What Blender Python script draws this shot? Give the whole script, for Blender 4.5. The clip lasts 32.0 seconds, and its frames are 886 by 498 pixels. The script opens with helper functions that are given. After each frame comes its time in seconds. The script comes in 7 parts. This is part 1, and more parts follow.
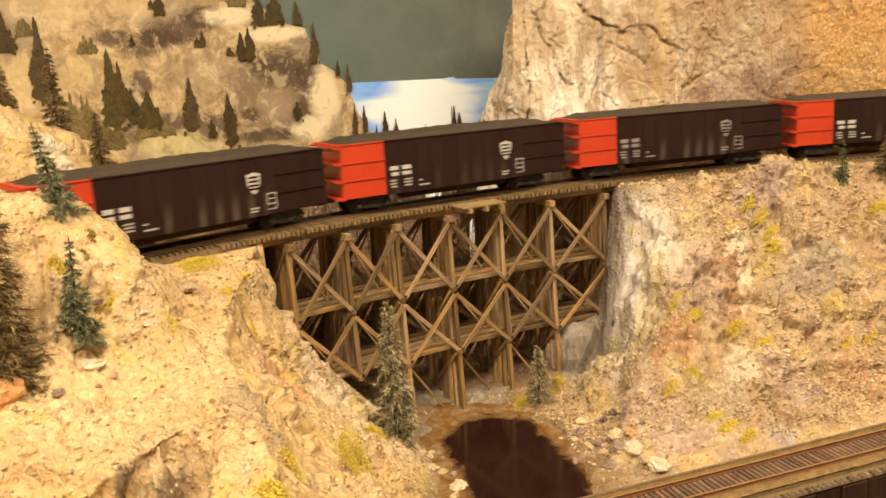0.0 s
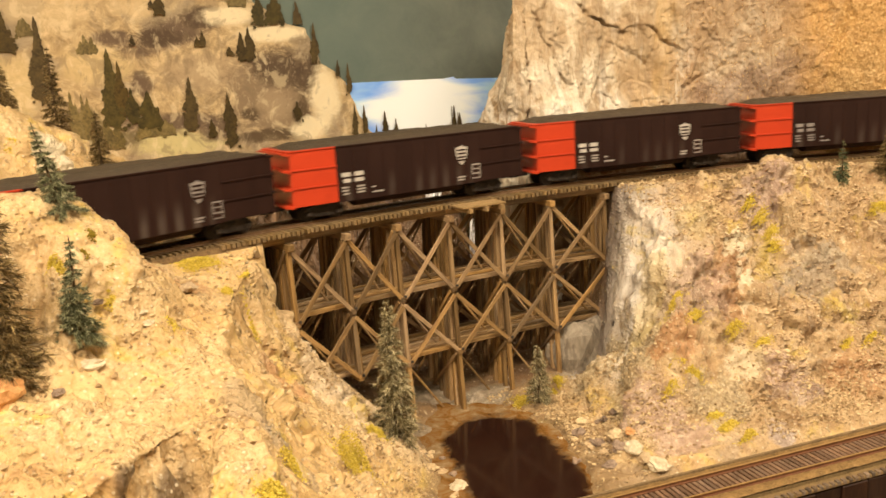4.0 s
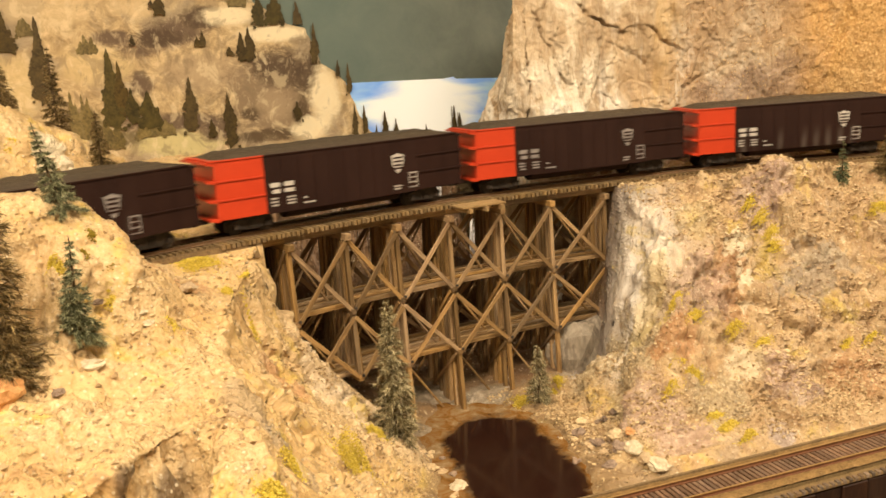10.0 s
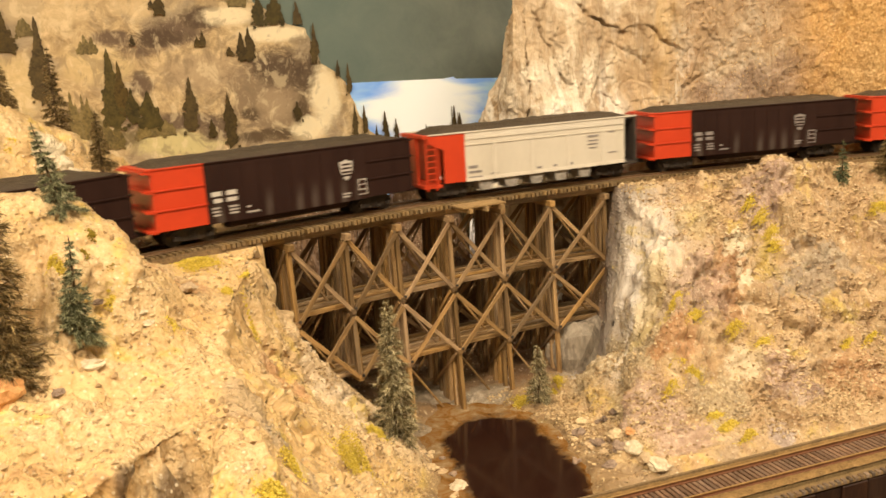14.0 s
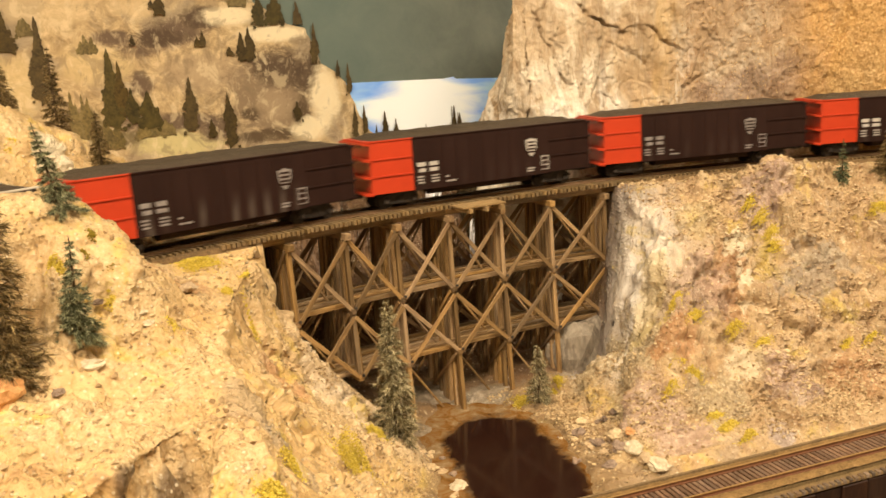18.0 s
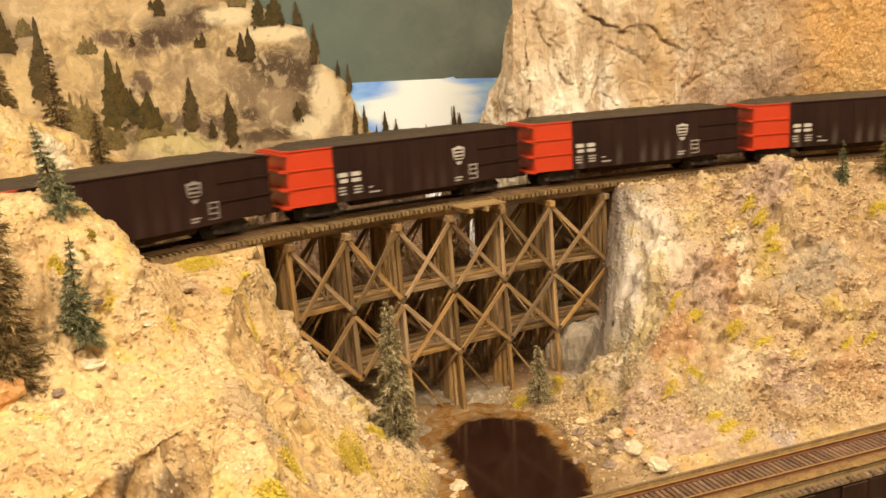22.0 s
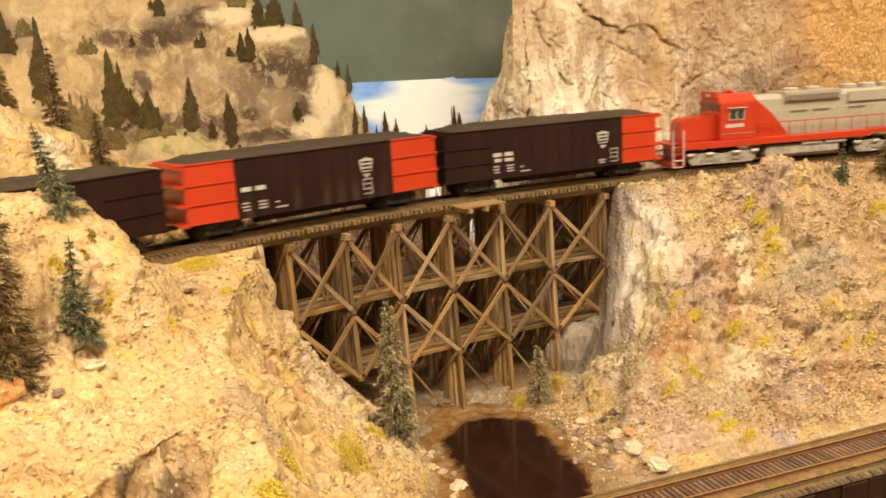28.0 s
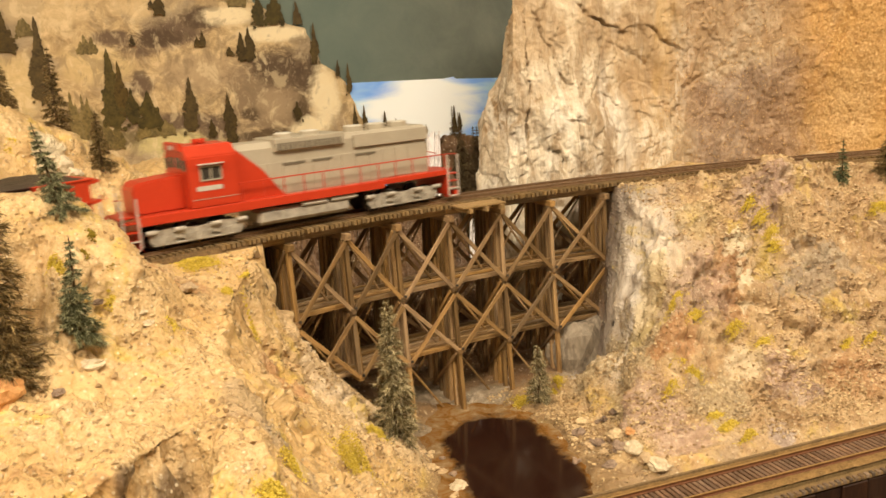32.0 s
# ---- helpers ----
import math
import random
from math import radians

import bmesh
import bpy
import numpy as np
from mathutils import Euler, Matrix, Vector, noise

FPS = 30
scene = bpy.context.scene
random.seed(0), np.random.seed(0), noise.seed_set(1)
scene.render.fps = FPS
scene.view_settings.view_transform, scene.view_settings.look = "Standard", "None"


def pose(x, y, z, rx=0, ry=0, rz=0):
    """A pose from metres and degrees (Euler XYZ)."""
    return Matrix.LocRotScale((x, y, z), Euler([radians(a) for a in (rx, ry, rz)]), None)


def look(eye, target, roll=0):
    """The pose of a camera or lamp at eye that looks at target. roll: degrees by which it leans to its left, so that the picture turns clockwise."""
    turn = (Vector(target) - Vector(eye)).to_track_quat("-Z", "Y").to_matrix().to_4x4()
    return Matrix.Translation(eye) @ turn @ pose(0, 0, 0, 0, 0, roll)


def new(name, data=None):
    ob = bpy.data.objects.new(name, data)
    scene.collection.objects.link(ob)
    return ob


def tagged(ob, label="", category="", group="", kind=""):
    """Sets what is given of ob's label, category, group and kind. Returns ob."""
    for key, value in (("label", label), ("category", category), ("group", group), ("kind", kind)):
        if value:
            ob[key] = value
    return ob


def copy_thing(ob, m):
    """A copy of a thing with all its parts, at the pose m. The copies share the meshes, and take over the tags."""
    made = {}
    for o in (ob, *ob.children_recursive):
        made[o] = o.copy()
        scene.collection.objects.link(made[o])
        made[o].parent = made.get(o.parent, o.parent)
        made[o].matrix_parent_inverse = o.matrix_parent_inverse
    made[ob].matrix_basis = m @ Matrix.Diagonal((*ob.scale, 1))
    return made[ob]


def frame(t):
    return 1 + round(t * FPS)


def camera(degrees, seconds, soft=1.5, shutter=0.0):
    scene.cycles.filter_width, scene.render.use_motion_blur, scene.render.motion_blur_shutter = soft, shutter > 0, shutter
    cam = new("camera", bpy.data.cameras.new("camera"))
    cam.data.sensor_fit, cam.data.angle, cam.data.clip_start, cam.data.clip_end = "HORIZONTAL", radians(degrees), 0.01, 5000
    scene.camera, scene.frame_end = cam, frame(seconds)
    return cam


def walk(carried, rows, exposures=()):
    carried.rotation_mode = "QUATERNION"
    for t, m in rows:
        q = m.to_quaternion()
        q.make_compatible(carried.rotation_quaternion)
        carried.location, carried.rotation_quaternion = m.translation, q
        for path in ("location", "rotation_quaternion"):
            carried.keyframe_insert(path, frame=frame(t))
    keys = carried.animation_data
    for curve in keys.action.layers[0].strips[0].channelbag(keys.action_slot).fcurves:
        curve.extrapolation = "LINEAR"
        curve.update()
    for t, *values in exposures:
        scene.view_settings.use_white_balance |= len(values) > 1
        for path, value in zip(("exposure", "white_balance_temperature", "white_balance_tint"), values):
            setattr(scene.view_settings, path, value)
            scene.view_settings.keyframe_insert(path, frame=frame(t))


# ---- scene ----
# A club model railway at HO scale (1:87). Rail tops of the upper line are z = 0.
cam = camera(54.075, 32.0, soft=1.6, shutter=0.8)
EYE, YAW, PITCH, ROLL = Vector((-0.3100, -0.5423, 0.0949)), radians(25.515), radians(-12.381), -3.405
AIM = EYE + Vector((math.sin(YAW) * math.cos(PITCH), math.cos(YAW) * math.cos(PITCH), math.sin(PITCH)))
STAND = look(EYE, AIM, ROLL)
walk(cam, [(0, STAND), (32.0, STAND)], exposures=[(0, 0.0), (31.1, 0.0), (32.0, -0.13)])

# ---- light: a dim grey world outside the closed room, warm ceiling fittings inside ----
world = bpy.data.worlds.new("room_dark")
scene.world = world
world.use_nodes = True
world.node_tree.nodes["Background"].inputs[0].default_value = (0.02, 0.018, 0.015, 1)
ROOM = (-4.3, 4.3, -3.0, 0.62, -1.25, 1.20)
# no lamp in view; the left fitting is added to brighten car ends and trestle
LAMPS = [(-1.90, -0.95, 33.0), (-0.60, -0.95, 32.0), (0.70, -0.95, 31.0)]
WARM = (1.0, 0.83, 0.60)
for lx, ly, power in LAMPS:
    lamp = bpy.data.lights.new("ceiling_lamp", "AREA")
    lamp.shape, lamp.size, lamp.size_y, lamp.energy, lamp.color = "RECTANGLE", 0.90, 0.28, power, WARM
    ob = new("ceiling_lamp", lamp)
    ob.matrix_world = pose(lx, ly, 1.13)

# ---- small tools ----
def link_mesh(name, verts, faces, mat, parent=None, label="", smooth=False):
    me = bpy.data.meshes.new(name)
    me.from_pydata([tuple(v) for v in verts], [], [tuple(f) for f in faces])
    if mat:
        me.materials.append(mat)
    if smooth:
        me.polygons.foreach_set("use_smooth", [True] * len(me.polygons))
    me.update()
    ob = new(name, me)
    if parent:
        ob.parent = parent
    if label:
        tagged(ob, label)
    return ob


def part(name, bm, mat, parent, label="", smooth=False):
    me = bpy.data.meshes.new(name)
    bm.to_mesh(me)
    bm.free()
    if mat:
        me.materials.append(mat)
    if smooth:
        me.polygons.foreach_set("use_smooth", [True] * len(me.polygons))
    ob = new(name, me)
    if parent:
        ob.parent = parent
    if label:
        tagged(ob, label)
    return ob


def thing(name, m, label, category, group="", kind=""):
    ob = new(name)
    ob.empty_display_size = 0.01
    ob.matrix_basis = m
    return tagged(ob, label, category, group, kind)


def box(bm, x0, x1, y0, y1, z0, z1, bevel=0.0, m=None):
    vs = [bm.verts.new(c) for c in ((x0, y0, z0), (x1, y0, z0), (x1, y1, z0), (x0, y1, z0), (x0, y0, z1), (x1, y0, z1), (x1, y1, z1), (x0, y1, z1))]
    fs = [bm.faces.new([vs[i] for i in q]) for q in ((3, 2, 1, 0), (4, 5, 6, 7), (0, 1, 5, 4), (1, 2, 6, 5), (2, 3, 7, 6), (3, 0, 4, 7))]
    if bevel:
        es = list({e for f in fs for e in f.edges})
        r = bmesh.ops.bevel(bm, geom=es, offset=bevel, segments=1, profile=0.5, affect="EDGES")
        vs = list({v for f in r["faces"] for v in f.verts} | {v for v in vs if v.is_valid})
    if m is not None:
        bmesh.ops.transform(bm, matrix=m, verts=[v for v in vs if v.is_valid])
    return bm


def one_box(*a, **k):
    return box(bmesh.new(), *a, **k)


def beam(bm, a, b, w, h, bevel=0.0):
    """A squared timber from a to b, w wide and h high."""
    a, b = Vector(a), Vector(b)
    d = b - a
    m = Matrix.Translation(a) @ d.to_track_quat("X", "Z").to_matrix().to_4x4()
    return box(bm, 0, d.length, -w / 2, w / 2, -h / 2, h / 2, bevel, m)


def rod(bm, a, b, r, seg=6, r2=None):
    a, b = Vector(a), Vector(b)
    d = b - a
    m = Matrix.Translation((a + b) / 2) @ d.to_track_quat("Z", "Y").to_matrix().to_4x4()
    bmesh.ops.create_cone(bm, cap_ends=True, segments=seg, radius1=r, radius2=r if r2 is None else r2, depth=d.length, matrix=m)
    return bm


def prism(bm, outline, y0, y1):
    """A plate with an outline in x, z, from y0 to y1."""
    a = [bm.verts.new((x, y0, z)) for x, z in outline]
    b = [bm.verts.new((x, y1, z)) for x, z in outline]
    bm.faces.new(a)
    bm.faces.new(b[::-1])
    n = len(outline)
    for i in range(n):
        bm.faces.new((a[i], b[i], b[(i + 1) % n], a[(i + 1) % n]))
    bmesh.ops.recalc_face_normals(bm, faces=bm.faces[:])
    return bm


def lattice(ix, iy, iz, seed):
    h = (ix.astype(np.uint32) * np.uint32(374761393) + iy.astype(np.uint32) * np.uint32(668265263) + iz.astype(np.uint32) * np.uint32(2246822519) + np.uint32(seed * 3266489917 % 4294967296))
    h = (h ^ (h >> np.uint32(13))) * np.uint32(1274126177)
    h = h ^ (h >> np.uint32(16))
    return h.astype(np.float64) / 4294967295.0


def vnoise(p, seed=0):
    """Smooth value noise, 0 to 1, at the rows of p."""
    i = np.floor(p).astype(np.int64)
    f = p - i
    f = f * f * f * (f * (f * 6 - 15) + 10)
    i = i + 100000
    out = 0
    for dx in (0, 1):
        for dy in (0, 1):
            for dz in (0, 1):
                w = (f[:, 0] if dx else 1 - f[:, 0]) * (f[:, 1] if dy else 1 - f[:, 1]) * (f[:, 2] if dz else 1 - f[:, 2])
                out = out + w * lattice(i[:, 0] + dx, i[:, 1] + dy, i[:, 2] + dz, seed)
    return out


def fbm(p, octaves=4, seed=0, gain=0.5):
    out, amp, tot = 0, 1.0, 0.0
    for o in range(octaves):
        out = out + amp * (vnoise(p * 2.03 ** o, seed + o) * 2 - 1)
        tot += amp
        amp *= gain
    return out / tot


def ridged(p, octaves=4, seed=0):
    out, amp, tot = 0, 1.0, 0.0
    for o in range(octaves):
        out = out + amp * (1 - np.abs(vnoise(p * 2.1 ** o, seed + o) * 2 - 1))
        tot += amp
        amp *= 0.5
    return out / tot


def facets(p, scale, seed=0, wobble=0.25):
    """Angular broken-rock relief: each cell is a tilted plane of its own. Also the closeness to a joint."""
    q = p * scale
    q = q + wobble * np.stack([fbm(q * 0.9 + k * 17.3, 2, seed + 50 + k) for k in range(3)], -1)
    i = np.floor(q).astype(np.int64) + 100000
    f = q - np.floor(q)
    best = np.full(len(q), 9.0)
    second = np.full(len(q), 9.0)
    val = np.zeros(len(q))
    for dx in (-1, 0, 1):
        for dy in (-1, 0, 1):
            for dz in (-1, 0, 1):
                c = [i[:, 0] + dx, i[:, 1] + dy, i[:, 2] + dz]
                off = np.stack([lattice(*c, seed + k) for k in range(3)], -1)
                r = f - np.array([dx, dy, dz]) - off
                d2 = (r * r).sum(1)
                tilt = np.stack([lattice(*c, seed + 7 + k) for k in range(3)], -1) * 2 - 1
                v = (tilt * r).sum(1) * 0.8 + lattice(*c, seed + 13) * 2 - 1
                near = d2 < best
                second = np.where(near, best, np.minimum(second, d2))
                val = np.where(near, v, val)
                best = np.where(near, d2, best)
    return val, np.sqrt(second) - np.sqrt(best)


def sm(a, b, x):
    t = np.clip((x - a) / (b - a), 0, 1)
    return t * t * (3 - 2 * t)


# ---- materials ----
def mat_nodes(name, rough=0.8, metal=0.0, spec=0.5):
    m = bpy.data.materials.new(name)
    m.use_nodes = True
    nt = m.node_tree
    b = nt.nodes["Principled BSDF"]
    b.inputs["Roughness"].default_value, b.inputs["Metallic"].default_value = rough, metal
    b.inputs["Specular IOR Level"].default_value = spec
    return m, nt, b


def coords(nt, world_space=False):
    if world_space:
        return nt.nodes.new("ShaderNodeNewGeometry").outputs["Position"]
    return nt.nodes.new("ShaderNodeTexCoord").outputs["Object"]


def noise_tex(nt, co, scale, detail=4, rough=0.55, distortion=0.0, stretch=None):
    if stretch:
        mp = nt.nodes.new("ShaderNodeMapping")
        mp.inputs["Scale"].default_value = stretch
        nt.links.new(co, mp.inputs["Vector"])
        co = mp.outputs["Vector"]
    n = nt.nodes.new("ShaderNodeTexNoise")
    n.inputs["Scale"].default_value, n.inputs["Detail"].default_value = scale, detail
    n.inputs["Roughness"].default_value, n.inputs["Distortion"].default_value = rough, distortion
    nt.links.new(co, n.inputs["Vector"])
    return n.outputs["Fac"]


def ramp(nt, fac, stops):
    r = nt.nodes.new("ShaderNodeValToRGB")
    els = r.color_ramp.elements
    while len(els) < len(stops):
        els.new(0.5)
    for e, (pos, col) in zip(els, stops):
        e.position = pos
        e.color = (*col, 1) if len(col) == 3 else col
    nt.links.new(fac, r.inputs["Fac"])
    return r.outputs["Color"]


def mask(nt, fac, lo, hi):
    r = nt.nodes.new("ShaderNodeMapRange")
    r.interpolation_type = "SMOOTHSTEP"
    r.inputs["From Min"].default_value, r.inputs["From Max"].default_value = lo, hi
    nt.links.new(fac, r.inputs["Value"])
    return r.outputs["Result"]


def mix(nt, fac, a, b, kind="MIX"):
    n = nt.nodes.new("ShaderNodeMix")
    n.data_type, n.blend_type = "RGBA", kind
    for key, val in (("Factor", fac), ("A", a), ("B", b)):
        s = [i for i in n.inputs if i.name == key and i.enabled][0]
        if isinstance(val, (int, float)):
            s.default_value = val
        elif isinstance(val, tuple):
            s.default_value = (*val, 1)
        else:
            nt.links.new(val, s)
    return [o for o in n.outputs if o.enabled][0]


def maths(nt, op, a, b):
    n = nt.nodes.new("ShaderNodeMath")
    n.operation = op
    for i, v in enumerate((a, b)):
        if isinstance(v, (int, float)):
            n.inputs[i].default_value = v
        else:
            nt.links.new(v, n.inputs[i])
    return n.outputs[0]


def relief(nt, b, heights, strength=0.5, dist=0.001):
    n = nt.nodes.new("ShaderNodeBump")
    n.inputs["Strength"].default_value, n.inputs["Distance"].default_value = strength, dist
    nt.links.new(heights, n.inputs["Height"])
    nt.links.new(n.outputs["Normal"], b.inputs["Normal"])


def simple(name, c1, c2, scale=60, rough=0.7, metal=0.0, bump=0.3, dist=0.0004, grain=400, spec=0.4, rand=0.0, stretch=None, fleck=0.6):
    """Two-tone material: blotches at one scale, fine grain at another."""
    m, nt, b = mat_nodes(name, rough, metal, spec)
    co = coords(nt)
    if rand:
        oi = nt.nodes.new("ShaderNodeObjectInfo")
        shift = nt.nodes.new("ShaderNodeVectorMath")
        nt.links.new(co, shift.inputs[0])
        nt.links.new(oi.outputs["Random"], shift.inputs[1])
        co = shift.outputs[0]
    big = noise_tex(nt, co, scale, 5, 0.6, 0.3, stretch)
    fine = noise_tex(nt, co, grain, 3, 0.6, 0.0, stretch)
    col = ramp(nt, big, [(0.3, c1), (0.7, c2)])
    col = mix(nt, maths(nt, "MULTIPLY", mask(nt, fine, 0.35, 0.75), fleck), col, tuple(min(1, x * 1.35) for x in c2))
    if rand:
        hv = nt.nodes.new("ShaderNodeHueSaturation")
        mr = nt.nodes.new("ShaderNodeMapRange")
        mr.inputs["To Min"].default_value, mr.inputs["To Max"].default_value = 1 - rand, 1 + rand
        nt.links.new(oi.outputs["Random"], mr.inputs["Value"])
        nt.links.new(mr.outputs["Result"], hv.inputs["Value"])
        grey = maths(nt, "FRACT", maths(nt, "MULTIPLY", oi.outputs["Random"], 7.31), 0.0)
        nt.links.new(maths(nt, "SUBTRACT", 1.08, maths(nt, "MULTIPLY", grey, rand * 0.5)), hv.inputs["Saturation"])
        nt.links.new(col, hv.inputs["Color"])
        col = hv.outputs["Color"]
    nt.links.new(col, b.inputs["Base Color"])
    if bump:
        relief(nt, b, maths(nt, "ADD", maths(nt, "MULTIPLY", big, 0.5), fine), bump, dist)
    return m


def ground_mat():
    m, nt, b = mat_nodes("sand_plaster_scenery", 0.72, 0, 0.5)
    co = coords(nt, True)
    sep = nt.nodes.new("ShaderNodeSeparateXYZ")
    nt.links.new(co, sep.inputs[0])
    x, y, z = sep.outputs
    big = noise_tex(nt, co, 14, 6, 0.6, 0.6)
    mid = noise_tex(nt, co, 60, 7, 0.68, 1.0)
    grit = noise_tex(nt, co, 420, 4, 0.7)
    vor = nt.nodes.new("ShaderNodeTexVoronoi")
    vor.inputs["Scale"].default_value = 380
    nt.links.new(co, vor.inputs["Vector"])
    sand = ramp(nt, mid, [(0.25, (0.32, 0.190, 0.078)), (0.42, (0.55, 0.356, 0.150)), (0.58, (0.67, 0.460, 0.205)), (0.74, (0.77, 0.570, 0.295))])
    pale = ramp(nt, grit, [(0.3, (0.42, 0.268, 0.120)), (0.5, (0.62, 0.440, 0.225)), (0.7, (0.79, 0.61, 0.36))])
    col = mix(nt, mask(nt, big, 0.42, 0.62), sand, pale)
    # pinkish rock on the right-hand bank
    pink = ramp(nt, noise_tex(nt, co, 36, 7, 0.7, 1.5, (1, 1, 0.5)), [(0.28, (0.180, 0.100, 0.048)), (0.40, (0.355, 0.220, 0.112)), (0.52, (0.495, 0.335, 0.178)), (0.68, (0.66, 0.495, 0.295))])
    lilac = mask(nt, noise_tex(nt, co, 24, 5, 0.65, 0.9), 0.54, 0.66)
    pink = mix(nt, maths(nt, "MULTIPLY", lilac, 0.7), pink, ramp(nt, grit, [(0.3, (0.25, 0.185, 0.14)), (0.7, (0.50, 0.40, 0.31))]))
    cream = mask(nt, noise_tex(nt, co, 30, 6, 0.7, 1.4, (1, 1, 0.4)), 0.58, 0.68)
    pink = mix(nt, maths(nt, "MULTIPLY", cream, 0.8), pink, (0.80, 0.68, 0.48))
    right = mask(nt, maths(nt, "ADD", x, maths(nt, "MULTIPLY", big, 0.15)), 0.02, 0.16)
    col = mix(nt, maths(nt, "MULTIPLY", right, 0.8), col, pink)
    # grey and white wash down the gorge's right wall
    streak = noise_tex(nt, co, 75, 6, 0.7, 0.8, (1, 1, 0.22))
    grey = ramp(nt, streak, [(0.28, (0.24, 0.19, 0.155)), (0.42, (0.54, 0.48, 0.41)), (0.58, (0.84, 0.79, 0.71))])
    wob = maths(nt, "ADD", x, maths(nt, "MULTIPLY", maths(nt, "SUBTRACT", big, 0.5), 0.07))
    veil = maths(nt, "ADD", x, maths(nt, "MULTIPLY", maths(nt, "SUBTRACT", streak, 0.5), 0.12))
    wash = maths(nt, "MULTIPLY", mask(nt, veil, 0.118, 0.062), maths(nt, "MULTIPLY", mask(nt, x, 0.015, 0.035), mask(nt, y, -0.128, -0.078)))
    col = mix(nt, maths(nt, "MULTIPLY", wash, 0.88), col, grey)
    # shade of the wall's left face, put into the colour as dark streaks
    face_shade = maths(nt, "MULTIPLY", maths(nt, "MULTIPLY", mask(nt, x, 0.030, 0.045), mask(nt, x, 0.100, 0.085)), mask(nt, maths(nt, "ADD", y, maths(nt, "MULTIPLY", streak, 0.03)), -0.048, -0.024))
    col = mix(nt, maths(nt, "MULTIPLY", face_shade, 0.85), col, ramp(nt, streak, [(0.3, (0.07, 0.045, 0.035)), (0.6, (0.20, 0.155, 0.125))]))
    lwash = maths(nt, "MULTIPLY", mask(nt, wob, -0.20, -0.17), mask(nt, x, -0.06, -0.12))
    lwash = maths(nt, "MULTIPLY", lwash, maths(nt, "MULTIPLY", mask(nt, y, -0.125, -0.08), mask(nt, y, -0.020, -0.045)))
    col = mix(nt, maths(nt, "MULTIPLY", lwash, 0.30), col, grey)
    # dark gorge rock, with the shade behind the trestle put into its colour
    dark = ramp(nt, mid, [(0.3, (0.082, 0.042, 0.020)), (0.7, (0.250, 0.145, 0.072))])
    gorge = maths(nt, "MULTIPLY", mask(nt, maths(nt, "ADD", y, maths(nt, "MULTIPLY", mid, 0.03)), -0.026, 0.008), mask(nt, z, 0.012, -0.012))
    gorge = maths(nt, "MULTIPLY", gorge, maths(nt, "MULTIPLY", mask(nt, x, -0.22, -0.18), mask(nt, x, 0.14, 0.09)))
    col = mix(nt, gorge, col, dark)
    # the same dark brown carried over the ground among the gorge pines
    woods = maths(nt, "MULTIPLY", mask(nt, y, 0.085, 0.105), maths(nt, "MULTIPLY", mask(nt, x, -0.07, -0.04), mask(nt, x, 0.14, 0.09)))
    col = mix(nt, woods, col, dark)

    def patch(cx, cy, rx, ry, tint, amount, edge=2.2):
        """A stained patch with a ragged rim round (cx, cy)."""
        u, v = maths(nt, "DIVIDE", maths(nt, "SUBTRACT", x, cx), rx), maths(nt, "DIVIDE", maths(nt, "SUBTRACT", y, cy), ry)
        r2 = maths(nt, "ADD", maths(nt, "MULTIPLY", u, u), maths(nt, "MULTIPLY", v, v))
        r2 = maths(nt, "ADD", r2, maths(nt, "MULTIPLY", maths(nt, "SUBTRACT", mid, 0.5), edge * 2))
        return mix(nt, maths(nt, "MULTIPLY", mask(nt, r2, 1.2, 0.5), amount), col, tint)
    fan = noise_tex(nt, co, 120, 5, 0.7, 0.6, (1, 1, 0.25))
    rusty = ramp(nt, fan, [(0.3, (0.22, 0.10, 0.04)), (0.5, (0.46, 0.25, 0.11)), (0.7, (0.66, 0.44, 0.24))])
    mauve = ramp(nt, fan, [(0.3, (0.24, 0.15, 0.105)), (0.5, (0.44, 0.30, 0.22)), (0.7, (0.68, 0.53, 0.40))])
    stone_g = ramp(nt, fan, [(0.3, (0.17, 0.13, 0.10)), (0.5, (0.33, 0.27, 0.20)), (0.7, (0.50, 0.42, 0.31))])
    silty = ramp(nt, fan, [(0.3, (0.15, 0.112, 0.075)), (0.5, (0.28, 0.225, 0.160)), (0.7, (0.50, 0.43, 0.33))])
    chalky = (0.80, 0.70, 0.50)
    scree = ramp(nt, grit, [(0.3, (0.22, 0.155, 0.082)), (0.5, (0.42, 0.32, 0.185)), (0.7, (0.74, 0.62, 0.41))])
    lilac_c = ramp(nt, fan, [(0.3, (0.30, 0.22, 0.18)), (0.6, (0.52, 0.42, 0.36))])
    for args in ((-0.2396, -0.1941, 0.013, 0.016, stone_g, 0.45), (-0.225, -0.205, 0.010, 0.014, stone_g, 0.5), (-0.2008, -0.1087, 0.012, 0.012, rusty, 0.85), (-0.2460, -0.094, 0.014, 0.012, rusty, 0.7)):
        col = patch(*args)
    # ochre dusting and rusty stains
    och = mask(nt, noise_tex(nt, co, 26, 7, 0.75, 0.5), 0.53, 0.66)
    col = mix(nt, maths(nt, "MULTIPLY", och, 0.62), col, (0.62, 0.455, 0.075))
    rust = mask(nt, noise_tex(nt, co, 19, 5, 0.65, 1.0, (1, 1, 0.6)), 0.60, 0.72)
    col = mix(nt, maths(nt, "MULTIPLY", rust, 0.55), col, (0.33, 0.155, 0.065))
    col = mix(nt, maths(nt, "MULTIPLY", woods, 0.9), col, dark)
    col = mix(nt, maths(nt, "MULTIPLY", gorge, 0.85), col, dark)
